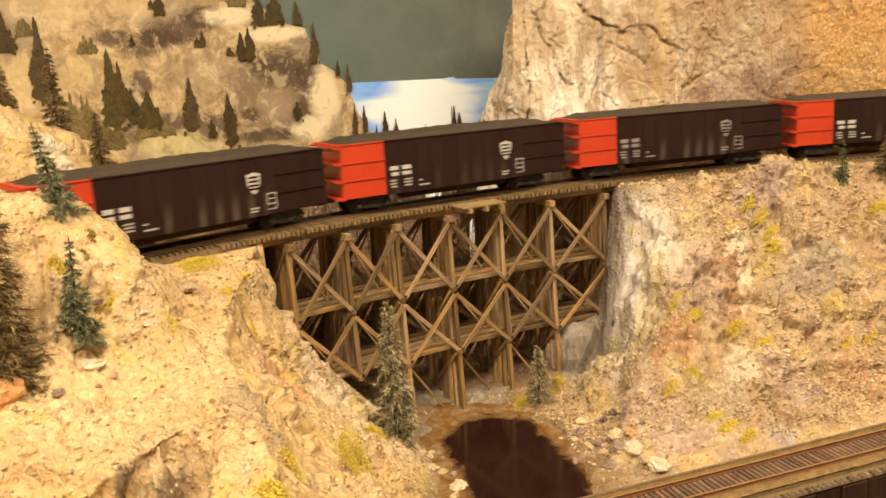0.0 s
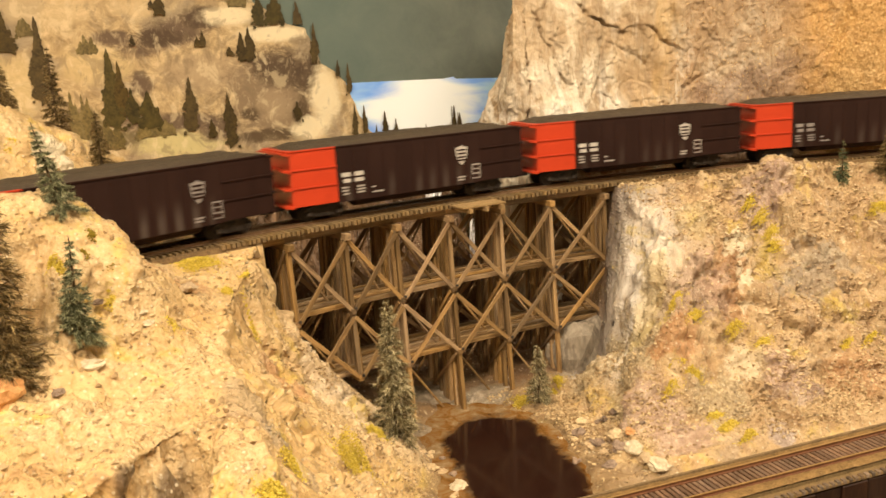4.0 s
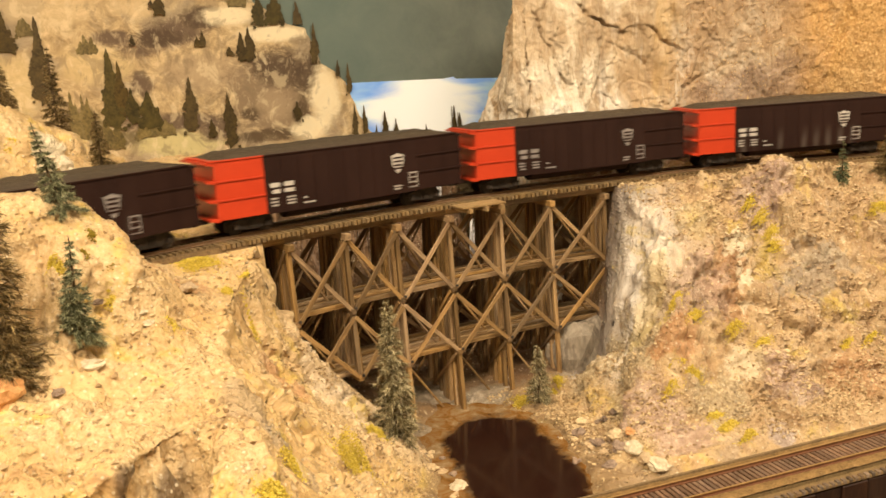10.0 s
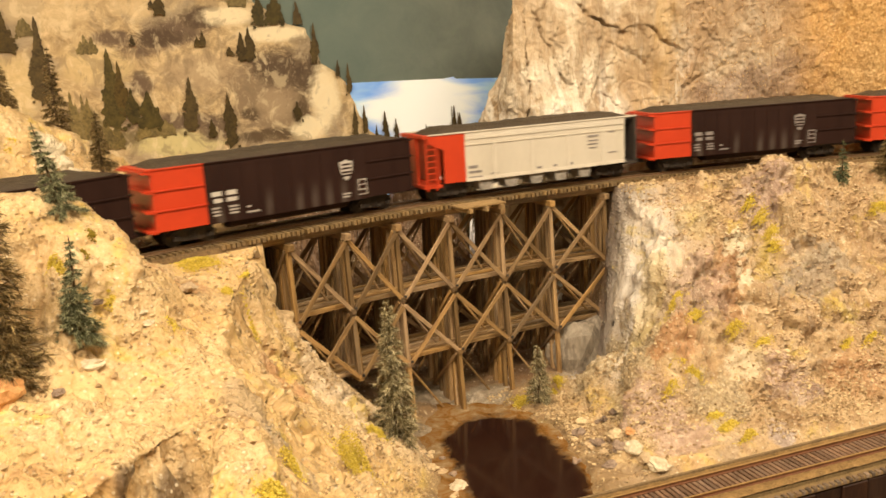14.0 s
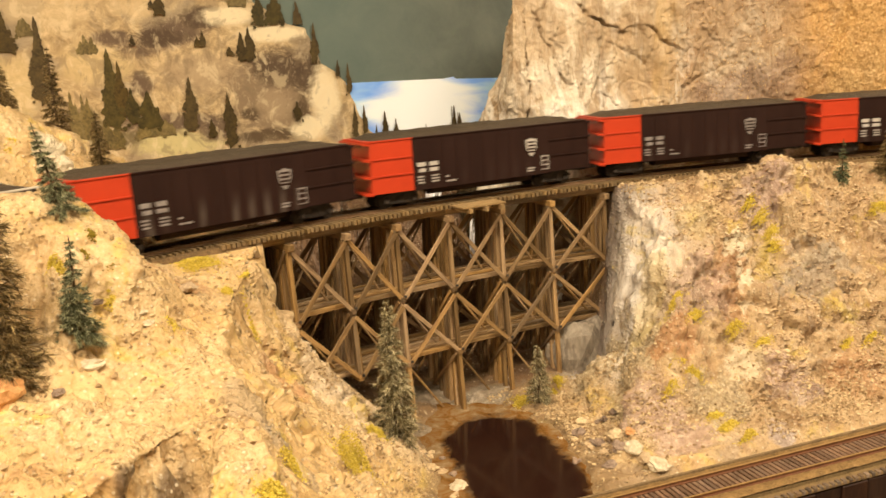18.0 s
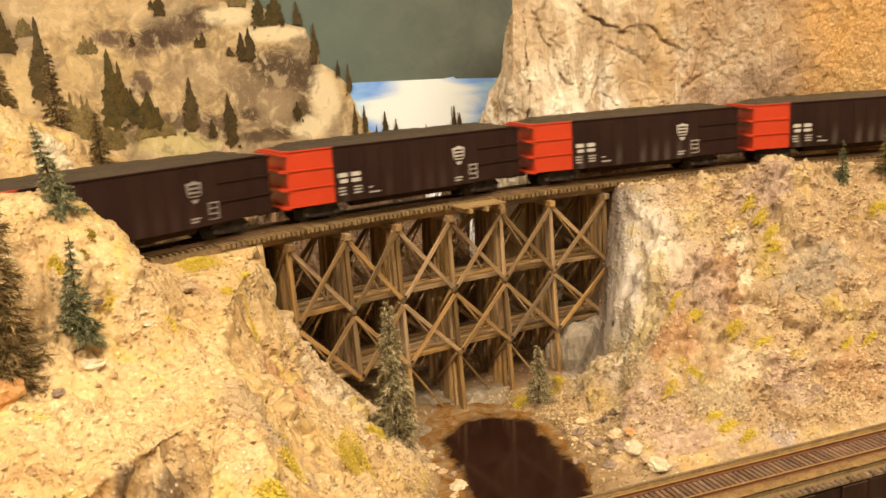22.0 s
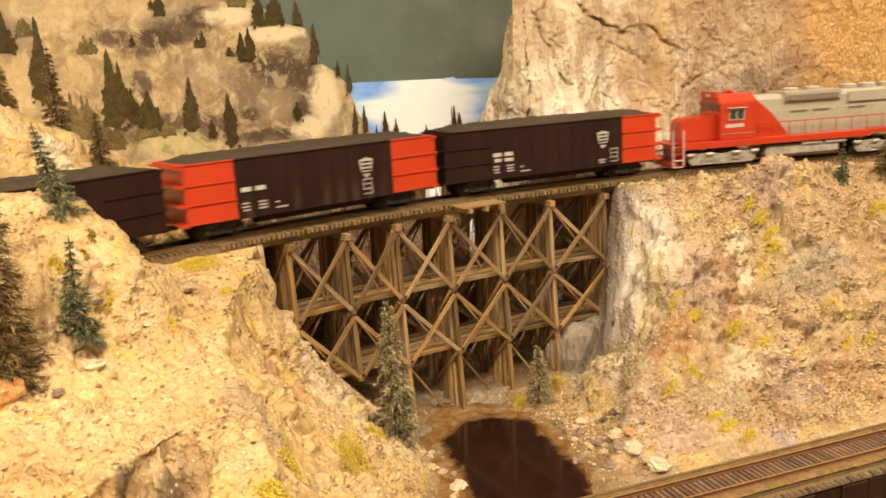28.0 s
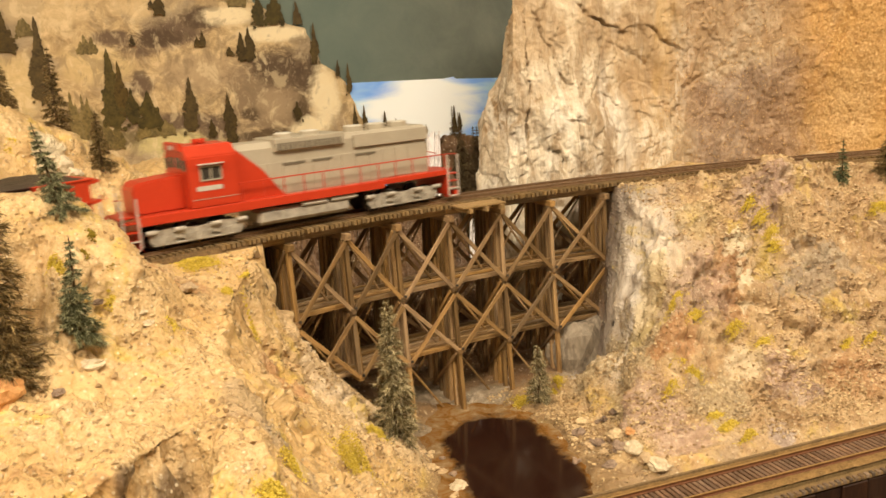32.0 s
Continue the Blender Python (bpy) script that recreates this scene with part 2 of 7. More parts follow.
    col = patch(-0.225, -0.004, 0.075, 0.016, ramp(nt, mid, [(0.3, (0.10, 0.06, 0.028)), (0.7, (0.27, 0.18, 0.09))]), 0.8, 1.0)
    # dark brown over the undercut's face, ragged on its lower side
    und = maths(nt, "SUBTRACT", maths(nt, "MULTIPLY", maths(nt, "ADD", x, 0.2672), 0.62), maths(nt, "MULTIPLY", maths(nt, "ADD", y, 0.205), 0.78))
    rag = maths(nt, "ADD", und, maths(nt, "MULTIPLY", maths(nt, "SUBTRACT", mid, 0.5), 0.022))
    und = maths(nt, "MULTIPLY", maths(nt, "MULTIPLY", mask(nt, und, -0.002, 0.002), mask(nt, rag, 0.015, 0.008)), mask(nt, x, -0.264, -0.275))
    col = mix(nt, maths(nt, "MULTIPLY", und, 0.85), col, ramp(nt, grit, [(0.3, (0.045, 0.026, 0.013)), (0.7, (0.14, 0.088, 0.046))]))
    # wet brown bed round the pond
    bed = maths(nt, "MULTIPLY", mask(nt, maths(nt, "ADD", z, maths(nt, "MULTIPLY", mid, 0.010)), -0.1340, -0.1395), mask(nt, x, 0.015, -0.015))
    col = mix(nt, maths(nt, "MULTIPLY", bed, 0.8), col, ramp(nt, mid, [(0.3, (0.095, 0.055, 0.027)), (0.55, (0.235, 0.150, 0.078)), (0.75, (0.42, 0.31, 0.185))]))
    # the right bank: fans, faces and spills of other stone; pale silt under the trestle
    for args in ((0.033, -0.110, 0.024, 0.018, scree, 0.85), (0.030, -0.070, 0.022, 0.022, scree, 0.85), (0.016, -0.142, 0.024, 0.020, mauve, 0.9), (0.024, -0.166, 0.026, 0.012, mauve, 0.85),
                 (0.054, -0.122, 0.022, 0.009, rusty, 0.95), (0.095, -0.142, 0.015, 0.012, chalky, 0.5), (0.063, -0.153, 0.022, 0.018, scree, 0.8), (0.118, -0.161, 0.020, 0.017, mauve, 0.95),
                 (0.163, -0.172, 0.026, 0.015, rusty, 0.75), (0.081, -0.185, 0.010, 0.009, lilac_c, 0.9), (0.055, -0.095, 0.016, 0.010, (0.60, 0.46, 0.18), 0.45), (0.108, -0.113, 0.020, 0.010, rusty, 0.85),
                 (0.120, -0.116, 0.008, 0.005, chalky, 0.75), (0.160, -0.090, 0.032, 0.009, mauve, 0.95), (0.084, -0.112, 0.026, 0.008, mauve, 0.7), (0.176, -0.129, 0.040, 0.010, stone_g, 0.6),
                 (0.120, -0.105, 0.011, 0.005, chalky, 0.8), (0.105, -0.088, 0.022, 0.010, (0.54, 0.40, 0.17), 0.5), (-0.034, -0.018, 0.034, 0.016, silty, 0.9), (-0.066, 0.004, 0.026, 0.014, silty, 0.85), (-0.095, -0.050, 0.014, 0.014, silty, 0.7),
                 (-0.291, 0.050, 0.010, 0.016, chalky, 0.9)):
        col = patch(*args, 1.5)
    cell = mask(nt, vor.outputs["Distance"], 0.55, 0.05)
    speck = mask(nt, vor.outputs["Distance"], 0.36, 0.16)
    vc = nt.nodes.new("ShaderNodeSeparateColor")
    nt.links.new(vor.outputs["Color"], vc.inputs[0])
    col = mix(nt, maths(nt, "MULTIPLY", maths(nt, "MULTIPLY", speck, mask(nt, vc.outputs[0], 0.70, 0.80)), 0.6), col, (0.84, 0.74, 0.54))
    col = mix(nt, maths(nt, "MULTIPLY", maths(nt, "MULTIPLY", speck, mask(nt, vc.outputs[1], 0.84, 0.90)), 0.55), col, (0.17, 0.105, 0.055))
    rough_r = maths(nt, "MULTIPLY", right, maths(nt, "SUBTRACT", 1.0, maths(nt, "MULTIPLY", wash, 0.85)))
    strata = noise_tex(nt, co, 120, 8, 0.78, 0.7, (0.7, 0.7, 1.7))
    col = mix(nt, maths(nt, "MULTIPLY", maths(nt, "MULTIPLY", mask(nt, strata, 0.43, 0.35), rough_r), 0.38), col, (0.17, 0.105, 0.060))
    col = mix(nt, maths(nt, "MULTIPLY", maths(nt, "MULTIPLY", mask(nt, strata, 0.56, 0.66), rough_r), 0.45), col, (0.78, 0.66, 0.45))
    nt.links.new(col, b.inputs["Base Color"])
    gravelly = mask(nt, noise_tex(nt, co, 33, 4, 0.6), 0.40, 0.62)
    h = maths(nt, "ADD", mid, maths(nt, "MULTIPLY", maths(nt, "ADD", maths(nt, "MULTIPLY", grit, 1.0), maths(nt, "MULTIPLY", cell, 0.6)), maths(nt, "ADD", maths(nt, "MULTIPLY", gravelly, 0.8), 0.2)))
    h = maths(nt, "ADD", h, maths(nt, "MULTIPLY", strata, maths(nt, "ADD", maths(nt, "MULTIPLY", rough_r, 0.8), 0.25)))
    relief(nt, b, h, 0.85, 0.0022)
    nt.links.new(maths(nt, "ADD", maths(nt, "MULTIPLY", grit, 0.5), maths(nt, "MULTIPLY", big, 0.4)), b.inputs["Roughness"])
    return m


def cliff_mat():
    m, nt, b = mat_nodes("carved_plaster_rock", 0.62, 0, 0.5)
    co = coords(nt, True)
    sep = nt.nodes.new("ShaderNodeSeparateXYZ")
    nt.links.new(co, sep.inputs[0])
    x, z = sep.outputs[0], sep.outputs[2]
    big = noise_tex(nt, co, 11, 5, 0.6, 0.8)
    mid = noise_tex(nt, co, 34, 7, 0.65, 1.4, (1, 1, 0.6))
    grit = noise_tex(nt, co, 480, 3, 0.7)
    vein = noise_tex(nt, co, 90, 6, 0.7, 0.5, (1, 1, 0.35))
    pale = ramp(nt, mid, [(0.27, (0.17, 0.11, 0.060)), (0.41, (0.42, 0.31, 0.19)), (0.50, (0.62, 0.51, 0.36)), (0.64, (0.84, 0.77, 0.62))])
    tan = ramp(nt, vein, [(0.3, (0.36, 0.235, 0.12)), (0.7, (0.55, 0.39, 0.22))])
    col = mix(nt, mask(nt, big, 0.48, 0.66), pale, tan)
    sand = ramp(nt, grit, [(0.3, (0.39, 0.225, 0.080)), (0.52, (0.56, 0.350, 0.140)), (0.72, (0.75, 0.54, 0.27))])
    band = noise_tex(nt, co, 7, 3, 0.5, 0.4, (1, 1, 0.4))
    sand = mix(nt, mask(nt, band, 0.40, 0.60), sand, ramp(nt, grit, [(0.3, (0.40, 0.195, 0.048)), (0.55, (0.57, 0.325, 0.098)), (0.75, (0.76, 0.54, 0.25))]))
    wobble = maths(nt, "ADD", x, maths(nt, "MULTIPLY", maths(nt, "SUBTRACT", big, 0.5), 0.14))
    wobble = maths(nt, "ADD", wobble, maths(nt, "MULTIPLY", z, -0.35))
    col = mix(nt, mask(nt, wobble, 0.215, 0.315), col, sand)
    rust = mask(nt, noise_tex(nt, co, 15, 4, 0.6, 0.6, (1, 1, 0.35)), 0.55, 0.72)
    col = mix(nt, maths(nt, "MULTIPLY", rust, maths(nt, "MULTIPLY", mask(nt, x, 0.1, 0.3), 0.7)), col, (0.36, 0.16, 0.045))
    white = maths(nt, "MULTIPLY", mask(nt, maths(nt, "ADD", x, maths(nt, "MULTIPLY", maths(nt, "SUBTRACT", big, 0.5), 0.08)), 0.135, 0.085), mask(nt, vein, 0.36, 0.54))
    col = mix(nt, maths(nt, "MULTIPLY", white, 0.42), col, (0.88, 0.81, 0.66))
    # brush-dragged washes running down the plaster
    run_a = noise_tex(nt, co, 60, 6, 0.65, 0.6, (1, 1, 0.16))
    run_b = noise_tex(nt, co, 26, 5, 0.6, 0.8, (1, 1, 0.3))
    there = mask(nt, wobble, 0.235, 0.17)
    col = mix(nt, maths(nt, "MULTIPLY", maths(nt, "MULTIPLY", mask(nt, run_a, 0.50, 0.60), there), 0.68), col, (0.33, 0.225, 0.125))
    col = mix(nt, maths(nt, "MULTIPLY", maths(nt, "MULTIPLY", mask(nt, run_b, 0.52, 0.62), there), 0.62), col, (0.34, 0.265, 0.19))
    col = mix(nt, maths(nt, "MULTIPLY", maths(nt, "MULTIPLY", mask(nt, run_a, 0.45, 0.36), there), 0.55), col, (0.88, 0.82, 0.70))
    chalk = noise_tex(nt, co, 24, 6, 0.62, 1.2, (1, 1, 0.6))
    low = maths(nt, "MULTIPLY", mask(nt, x, 0.165, 0.12), mask(nt, maths(nt, "ADD", z, maths(nt, "MULTIPLY", big, 0.05)), 0.110, 0.075))
    col = mix(nt, maths(nt, "MULTIPLY", maths(nt, "MULTIPLY", mask(nt, chalk, 0.46, 0.58), low), 0.75), col, (0.90, 0.85, 0.74))
    high = maths(nt, "MULTIPLY", mask(nt, maths(nt, "ADD", z, maths(nt, "MULTIPLY", maths(nt, "SUBTRACT", big, 0.5), 0.07)), 0.070, 0.105), there)
    col = mix(nt, maths(nt, "MULTIPLY", high, 0.6), col, ramp(nt, mid, [(0.3, (0.30, 0.19, 0.09)), (0.5, (0.46, 0.32, 0.175)), (0.68, (0.66, 0.53, 0.35))]))
    gold = noise_tex(nt, co, 18, 4, 0.6, 0.5, (1, 1, 0.35))
    col = mix(nt, maths(nt, "MULTIPLY", mask(nt, gold, 0.56, 0.68), 0.45), col, (0.56, 0.36, 0.13))
    # a brown shoulder, and below it greyish mauve rubble with rusty lumps
    reach = maths(nt, "ADD", x, maths(nt, "MULTIPLY", maths(nt, "SUBTRACT", mid, 0.5), 0.05))
    middle = maths(nt, "MULTIPLY", mask(nt, reach, 0.185, 0.215), mask(nt, reach, 0.325, 0.285))
    height = maths(nt, "ADD", z, maths(nt, "ADD", maths(nt, "MULTIPLY", maths(nt, "SUBTRACT", vein, 0.5), 0.04), maths(nt, "MULTIPLY", maths(nt, "SUBTRACT", x, 0.23), -0.3)))
    col = mix(nt, maths(nt, "MULTIPLY", maths(nt, "MULTIPLY", middle, mask(nt, height, 0.060, 0.085)), 0.5), col, (0.37, 0.235, 0.125))
    lumps = noise_tex(nt, co, 70, 6, 0.7, 1.0)
    rubble = ramp(nt, lumps, [(0.3, (0.125, 0.074, 0.046)), (0.5, (0.27, 0.172, 0.108)), (0.68, (0.50, 0.365, 0.25))])
    col = mix(nt, maths(nt, "MULTIPLY", maths(nt, "MULTIPLY", middle, mask(nt, height, 0.075, 0.058)), 0.85), col, rubble)
    nt.links.new(col, b.inputs["Base Color"])
    h = maths(nt, "ADD", maths(nt, "ADD", maths(nt, "MULTIPLY", vein, 1.3), maths(nt, "MULTIPLY", run_a, 1.2)), maths(nt, "MULTIPLY", grit, 0.6))
    relief(nt, b, h, 0.85, 0.0020)
    return m


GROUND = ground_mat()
CLIFF = cliff_mat()
TIMBER = simple("weathered_bridge_timber", (0.112, 0.060, 0.021), (0.300, 0.186, 0.076), 260, 0.6, 0, 0.5, 0.0003, 900, 0.45, 0.52, (0.07, 1, 1))
TIMBER_PALE = simple("pale_new_timber", (0.20, 0.128, 0.056), (0.32, 0.215, 0.102), 80, 0.7, 0, 0.4, 0.0003, 600, 0.4, 0.12)
TIE_WOOD = simple("brown_tie_wood", (0.098, 0.062, 0.026), (0.212, 0.139, 0.062), 110, 0.75, 0, 0.4, 0.0003, 700, 0.35, 0.25)
RAIL_STEEL = simple("rusty_rail_metal", (0.16, 0.095, 0.05), (0.26, 0.17, 0.10), 200, 0.45, 0.6, 0.1, 0.0002, 900, 0.5)
BALLAST = simple("brown_ballast", (0.075, 0.045, 0.019), (0.185, 0.115, 0.05), 300, 0.9, 0, 0.8, 0.0008, 900, 0.3)
RED = simple("worn_red_car_paint", (0.44, 0.036, 0.009), (0.51, 0.046, 0.012), 60, 0.42, 0, 0.05, 0.0002, 500, 0.5, fleck=0.12)
LOCO_RED = simple("bright_red_paint", (0.43, 0.034, 0.011), (0.49, 0.043, 0.014), 60, 0.35, 0, 0.03, 0.0002, 500, 0.5, fleck=0.12)
BLACK = simple("dusty_black_car_paint", (0.017, 0.0066, 0.0046), (0.027, 0.0115, 0.0082), 50, 0.6, 0, 0.08, 0.0002, 500, 0.14, 0.0, (1, 1, 0.3), fleck=0.12)
SOOT = simple("black_running_gear", (0.018, 0.014, 0.012), (0.05, 0.038, 0.03), 120, 0.6, 0, 0.2, 0.0002, 500, 0.4)
COAL = simple("heaped_coal", (0.030, 0.0195, 0.0105), (0.067, 0.046, 0.0250), 350, 0.6, 0, 1.0, 0.0012, 900, 0.5)
SILVER = simple("silver_grey_paint", (0.38, 0.335, 0.26), (0.44, 0.395, 0.31), 60, 0.4, 0.1, 0.04, 0.0002, 500, 0.5, fleck=0.12)
TRUCK_SILVER = simple("dull_silver_truck_paint", (0.25, 0.225, 0.185), (0.50, 0.465, 0.40), 230, 0.4, 0.15, 0.1, 0.0002, 700, 0.5, fleck=0.12)
HOPPER_GREY = simple("pale_grey_hopper_paint", (0.50, 0.452, 0.370), (0.57, 0.52, 0.43), 40, 0.45, 0, 0.05, 0.0002, 500, 0.45, 0.0, (1, 1, 0.3), fleck=0.12)
WHITE = simple("white_lettering_paint", (0.42, 0.39, 0.345), (0.54, 0.50, 0.45), 300, 0.6, 0, 0.0, fleck=0.12)
LETTER = simple("greyed_white_lettering", (0.28, 0.255, 0.225), (0.42, 0.385, 0.345), 300, 0.6, 0, 0.0, fleck=0.12)
FADED = simple("faded_grey_lettering", (0.15, 0.13, 0.12), (0.30, 0.27, 0.25), 300, 0.6, 0, 0.0, fleck=0.12)
FAN_WHITE = simple("pale_silver_fan_paint", (0.66, 0.63, 0.56), (0.78, 0.75, 0.68), 160, 0.35, 0.1, 0.05, 0.0002, 700, 0.6, fleck=0.12)
DARK_GLASS = simple("dark_cab_glass", (0.03, 0.026, 0.022), (0.05, 0.045, 0.04), 50, 0.12, 0, 0.0, spec=0.6)
GRILLE = simple("dark_grille", (0.10, 0.085, 0.06), (0.17, 0.145, 0.105), 300, 0.6, 0.1, 0.3, 0.0002, 900)


def streaked_side():
    """Black paint with pale streaks rising from the sill."""
    m, nt, b = mat_nodes("black_paint_with_pale_streaks", 0.6, 0, 0.16)
    co = coords(nt)
    sep = nt.nodes.new("ShaderNodeSeparateXYZ")
    nt.links.new(co, sep.inputs[0])
    oi = nt.nodes.new("ShaderNodeObjectInfo")
    base = ramp(nt, noise_tex(nt, co, 60, 4, 0.6, 0.2, (1, 1, 0.3)), [(0.3, (0.017, 0.0066, 0.0046)), (0.7, (0.027, 0.0115, 0.0082))])
    wave = nt.nodes.new("ShaderNodeTexWave")
    wave.inputs["Scale"].default_value, wave.inputs["Distortion"].default_value = 30.0, 1.2
    nt.links.new(co, wave.inputs["Vector"])
    streak = maths(nt, "MULTIPLY", mask(nt, wave.outputs["Fac"], 0.35, 0.9), mask(nt, noise_tex(nt, co, 45, 3, 0.6, 0.0, (1, 1, 0.4)), 0.40, 0.62))
    low = mask(nt, sep.outputs[2], 0.030, 0.014)
    much = maths(nt, "MULTIPLY", mask(nt, oi.outputs["Random"], 0.1, 0.9), 0.42)
    col = mix(nt, maths(nt, "MULTIPLY", maths(nt, "MULTIPLY", streak, low), much), base, (0.13, 0.105, 0.085))
    nt.links.new(col, b.inputs["Base Color"])
    return m


STREAKED = streaked_side()


# ---- the line of the upper track ----
CURVE, EASE, S_LEFT, S_RIGHT = -1.1712, 0.7453, -0.36, 0.50


def heading(s):
    s = min(max(s, S_LEFT), S_RIGHT)
    return CURVE * s + EASE * s * s / 2


TABLE = {}
for sign, end in ((1, S_RIGHT), (-1, S_LEFT)):
    px, py = 0.0, 0.0
    n = round(abs(end) / 0.002)
    TABLE[0] = (0.0, 0.0)
    for i in range(n):
        h = heading(sign * (i + 0.5) * 0.002)
        px, py = px + sign * 0.002 * math.cos(h), py + sign * 0.002 * math.sin(h)
        TABLE[sign * (i + 1)] = (px, py)


def on_track(s, d=0.0, z=0.0):
    """The point s metres along the line, d to its far side."""
    h = heading(s)
    c = min(max(s, S_LEFT), S_RIGHT)
    k = c / 0.002
    i = math.floor(k)
    a = TABLE[i]
    b = TABLE.get(i + 1, a)
    f = k - i
    x, y = a[0] + (b[0] - a[0]) * f, a[1] + (b[1] - a[1]) * f
    x, y = x + (s - c) * math.cos(h), y + (s - c) * math.sin(h)
    return Vector((x - math.sin(h) * d, y + math.cos(h) * d, z))


LINE_S = np.linspace(-1.2, 1.3, 251)
LINE = np.array([tuple(on_track(s))[:2] for s in LINE_S])


def line_y(x):
    return np.interp(x, LINE[:, 0], LINE[:, 1])


def track_pose(s, d=0.0, z=0.0):
    p = on_track(s, d, z)
    return pose(p.x, p.y, p.z, 0, 0, math.degrees(heading(s)))


# ---- the scenery's lie: heights in metres over the rail tops ----
POND_Z = -0.1480


def bump(x, y, cx, cy, rx, ry, h, sharp=2.0):
    r = np.sqrt(((x - cx) / rx) ** 2 + ((y - cy) / ry) ** 2)
    return h * np.exp(-(r ** sharp))


def pond_reach(x, y):
    """0 in the middle of the pond, 1 along its shore."""
    dx, dy = x + 0.0705, y + 0.110
    a, c = 1.018 * dx - 0.332 * dy, -0.836 * dy - 0.6645 * dx
    return (np.abs(a / 0.040) ** 2.6 + np.abs(c / 0.072) ** 2.6) ** (1 / 2.6)


def soft_min(a, b, k):
    h = np.clip(0.5 + 0.5 * (b - a) / k, 0, 1)
    return b * (1 - h) + a * h - k * h * (1 - h)


def lie(x, y):
    yc = line_y(x)
    front = np.maximum(0, (yc - 0.028) - y)
    # bank in front of the line, left of the gorge
    left = -0.0062 - 0.27 * front * sm(0, 0.05, front) + bump(x, y, -0.315, -0.105, 0.056, 0.05, 0.052, 3.4)
    # hump behind the line on the left, and a low pale mound farther back
    back = np.maximum(0, y - (yc + 0.024))
    left = left + sm(0, 0.03, back) * (bump(x, y, -0.375, 0.075, 0.10, 0.06, 0.100, 2.4) + bump(x, y, -0.262, 0.085, 0.046, 0.055, 0.031, 3.0) + bump(x, y, -0.19, 0.20, 0.09, 0.06, 0.034, 2.2))
    edge = np.interp(y, [-0.30, -0.20, -0.13, -0.085, -0.05, 0.0, 0.06, 0.2], [-0.285, -0.262, -0.237, -0.209, -0.194, -0.187, -0.17, -0.05])
    run = x - edge
    slope = np.interp(y, [-0.3, -0.13, -0.05, 0.2], [1.05, 1.25, 1.45, 2.5])
    hollow = sm(-0.17, -0.11, y)
    ahead = np.maximum(0, run)
    sag = 0.72 * run + 0.020 * (1 - np.exp(-ahead / 0.012))
    cliff_l = -0.006 - 0.016 * sm(0, 0.006, run) - slope * (run + hollow * (sag - run))
    # the undercut brown face low on the left bank
    cut = sm(0, 0.005, (x + 0.2672) * 0.62 - (y + 0.205) * 0.78) * sm(-0.258, -0.274, x)
    left = left - 0.030 * cut * sm(-0.19, -0.215, y)
    # bank in front of the line, right of the gorge
    crest = -0.043 - 0.17 * (x - 0.06)
    fall = np.maximum(0, crest - y)
    right = -0.0062 - 1.0 * fall + 0.012 * np.sin(fall * 48.0) * sm(0, 0.03, fall) + bump(x, y, 0.182, -0.083, 0.038, 0.019, 0.029, 3.0) + bump(x, y, 0.10, -0.10, 0.05, 0.03, 0.012)
    foot = np.interp(y, [-0.24, -0.16, -0.11, -0.05, 0.0, 0.05, 0.2], [-0.06, -0.04, 0.006, 0.044, 0.062, 0.068, 0.08])
    rise = np.interp(y, [-0.24, -0.16, -0.11, -0.07, -0.045, 0.0, 0.2], [0.8, 1.0, 1.6, 3.0, 5.6, 4.6, 3.0])
    cliff_r = -0.152 + rise * (x - foot)
    floor = -0.1510 + np.maximum(0, y) * 0.25 + 0.006 * sm(-0.03, 0.03, x)
    pond = pond_reach(x, y) + 0.22 * fbm(np.stack([x * 45, y * 45, x * 0], -1), 3, 88)
    floor = floor - 0.008 * sm(1.02, 0.80, pond) + 0.0065 * sm(0.98, 1.48, pond)
    rear = -0.170 + 2.4 * np.maximum(0, y - 0.060 - 0.25 * np.abs(x + 0.03))
    rear = np.minimum(rear, -0.030 + 0.060 * sm(0.0, 0.012, x) - 0.9 * np.maximum(0, y - 0.162))
    rear = np.maximum(rear, -0.150)
    # the gravel spilled against the foot of the right wall
    talus = -0.152 + bump(x, y, 0.046, -0.086, 0.036, 0.036, 0.047)
    h = np.maximum.reduce([np.minimum(left, cliff_l), soft_min(right, cliff_r, 0.022 * sm(-0.03, -0.05, y) + 0.0005), floor, rear, talus])
    # level bench of the lower line, then the front edge
    bench = sm(-0.05, -0.02, x) * sm(-0.176, -0.186, y - 0.0 * x + 0.107 * x)
    h = h * (1 - bench) + (-0.1475) * bench
    drop = sm(-0.2290, -0.2320, y + 0.107 * x) * sm(-0.14, -0.10, x)
    h = h - drop * 0.15
    # the bed of the upper line
    off = np.abs(y - yc)
    near = sm(0.026, 0.018, off)
    solid = np.where((x > edge + 0.004) & (x < 0.085), 0.0, 1.0)
    h = h * (1 - near * solid) + (-0.0062) * near * solid
    return h


def height_at(x, y):
    return float(lie(np.array([x]), np.array([y]))[0])


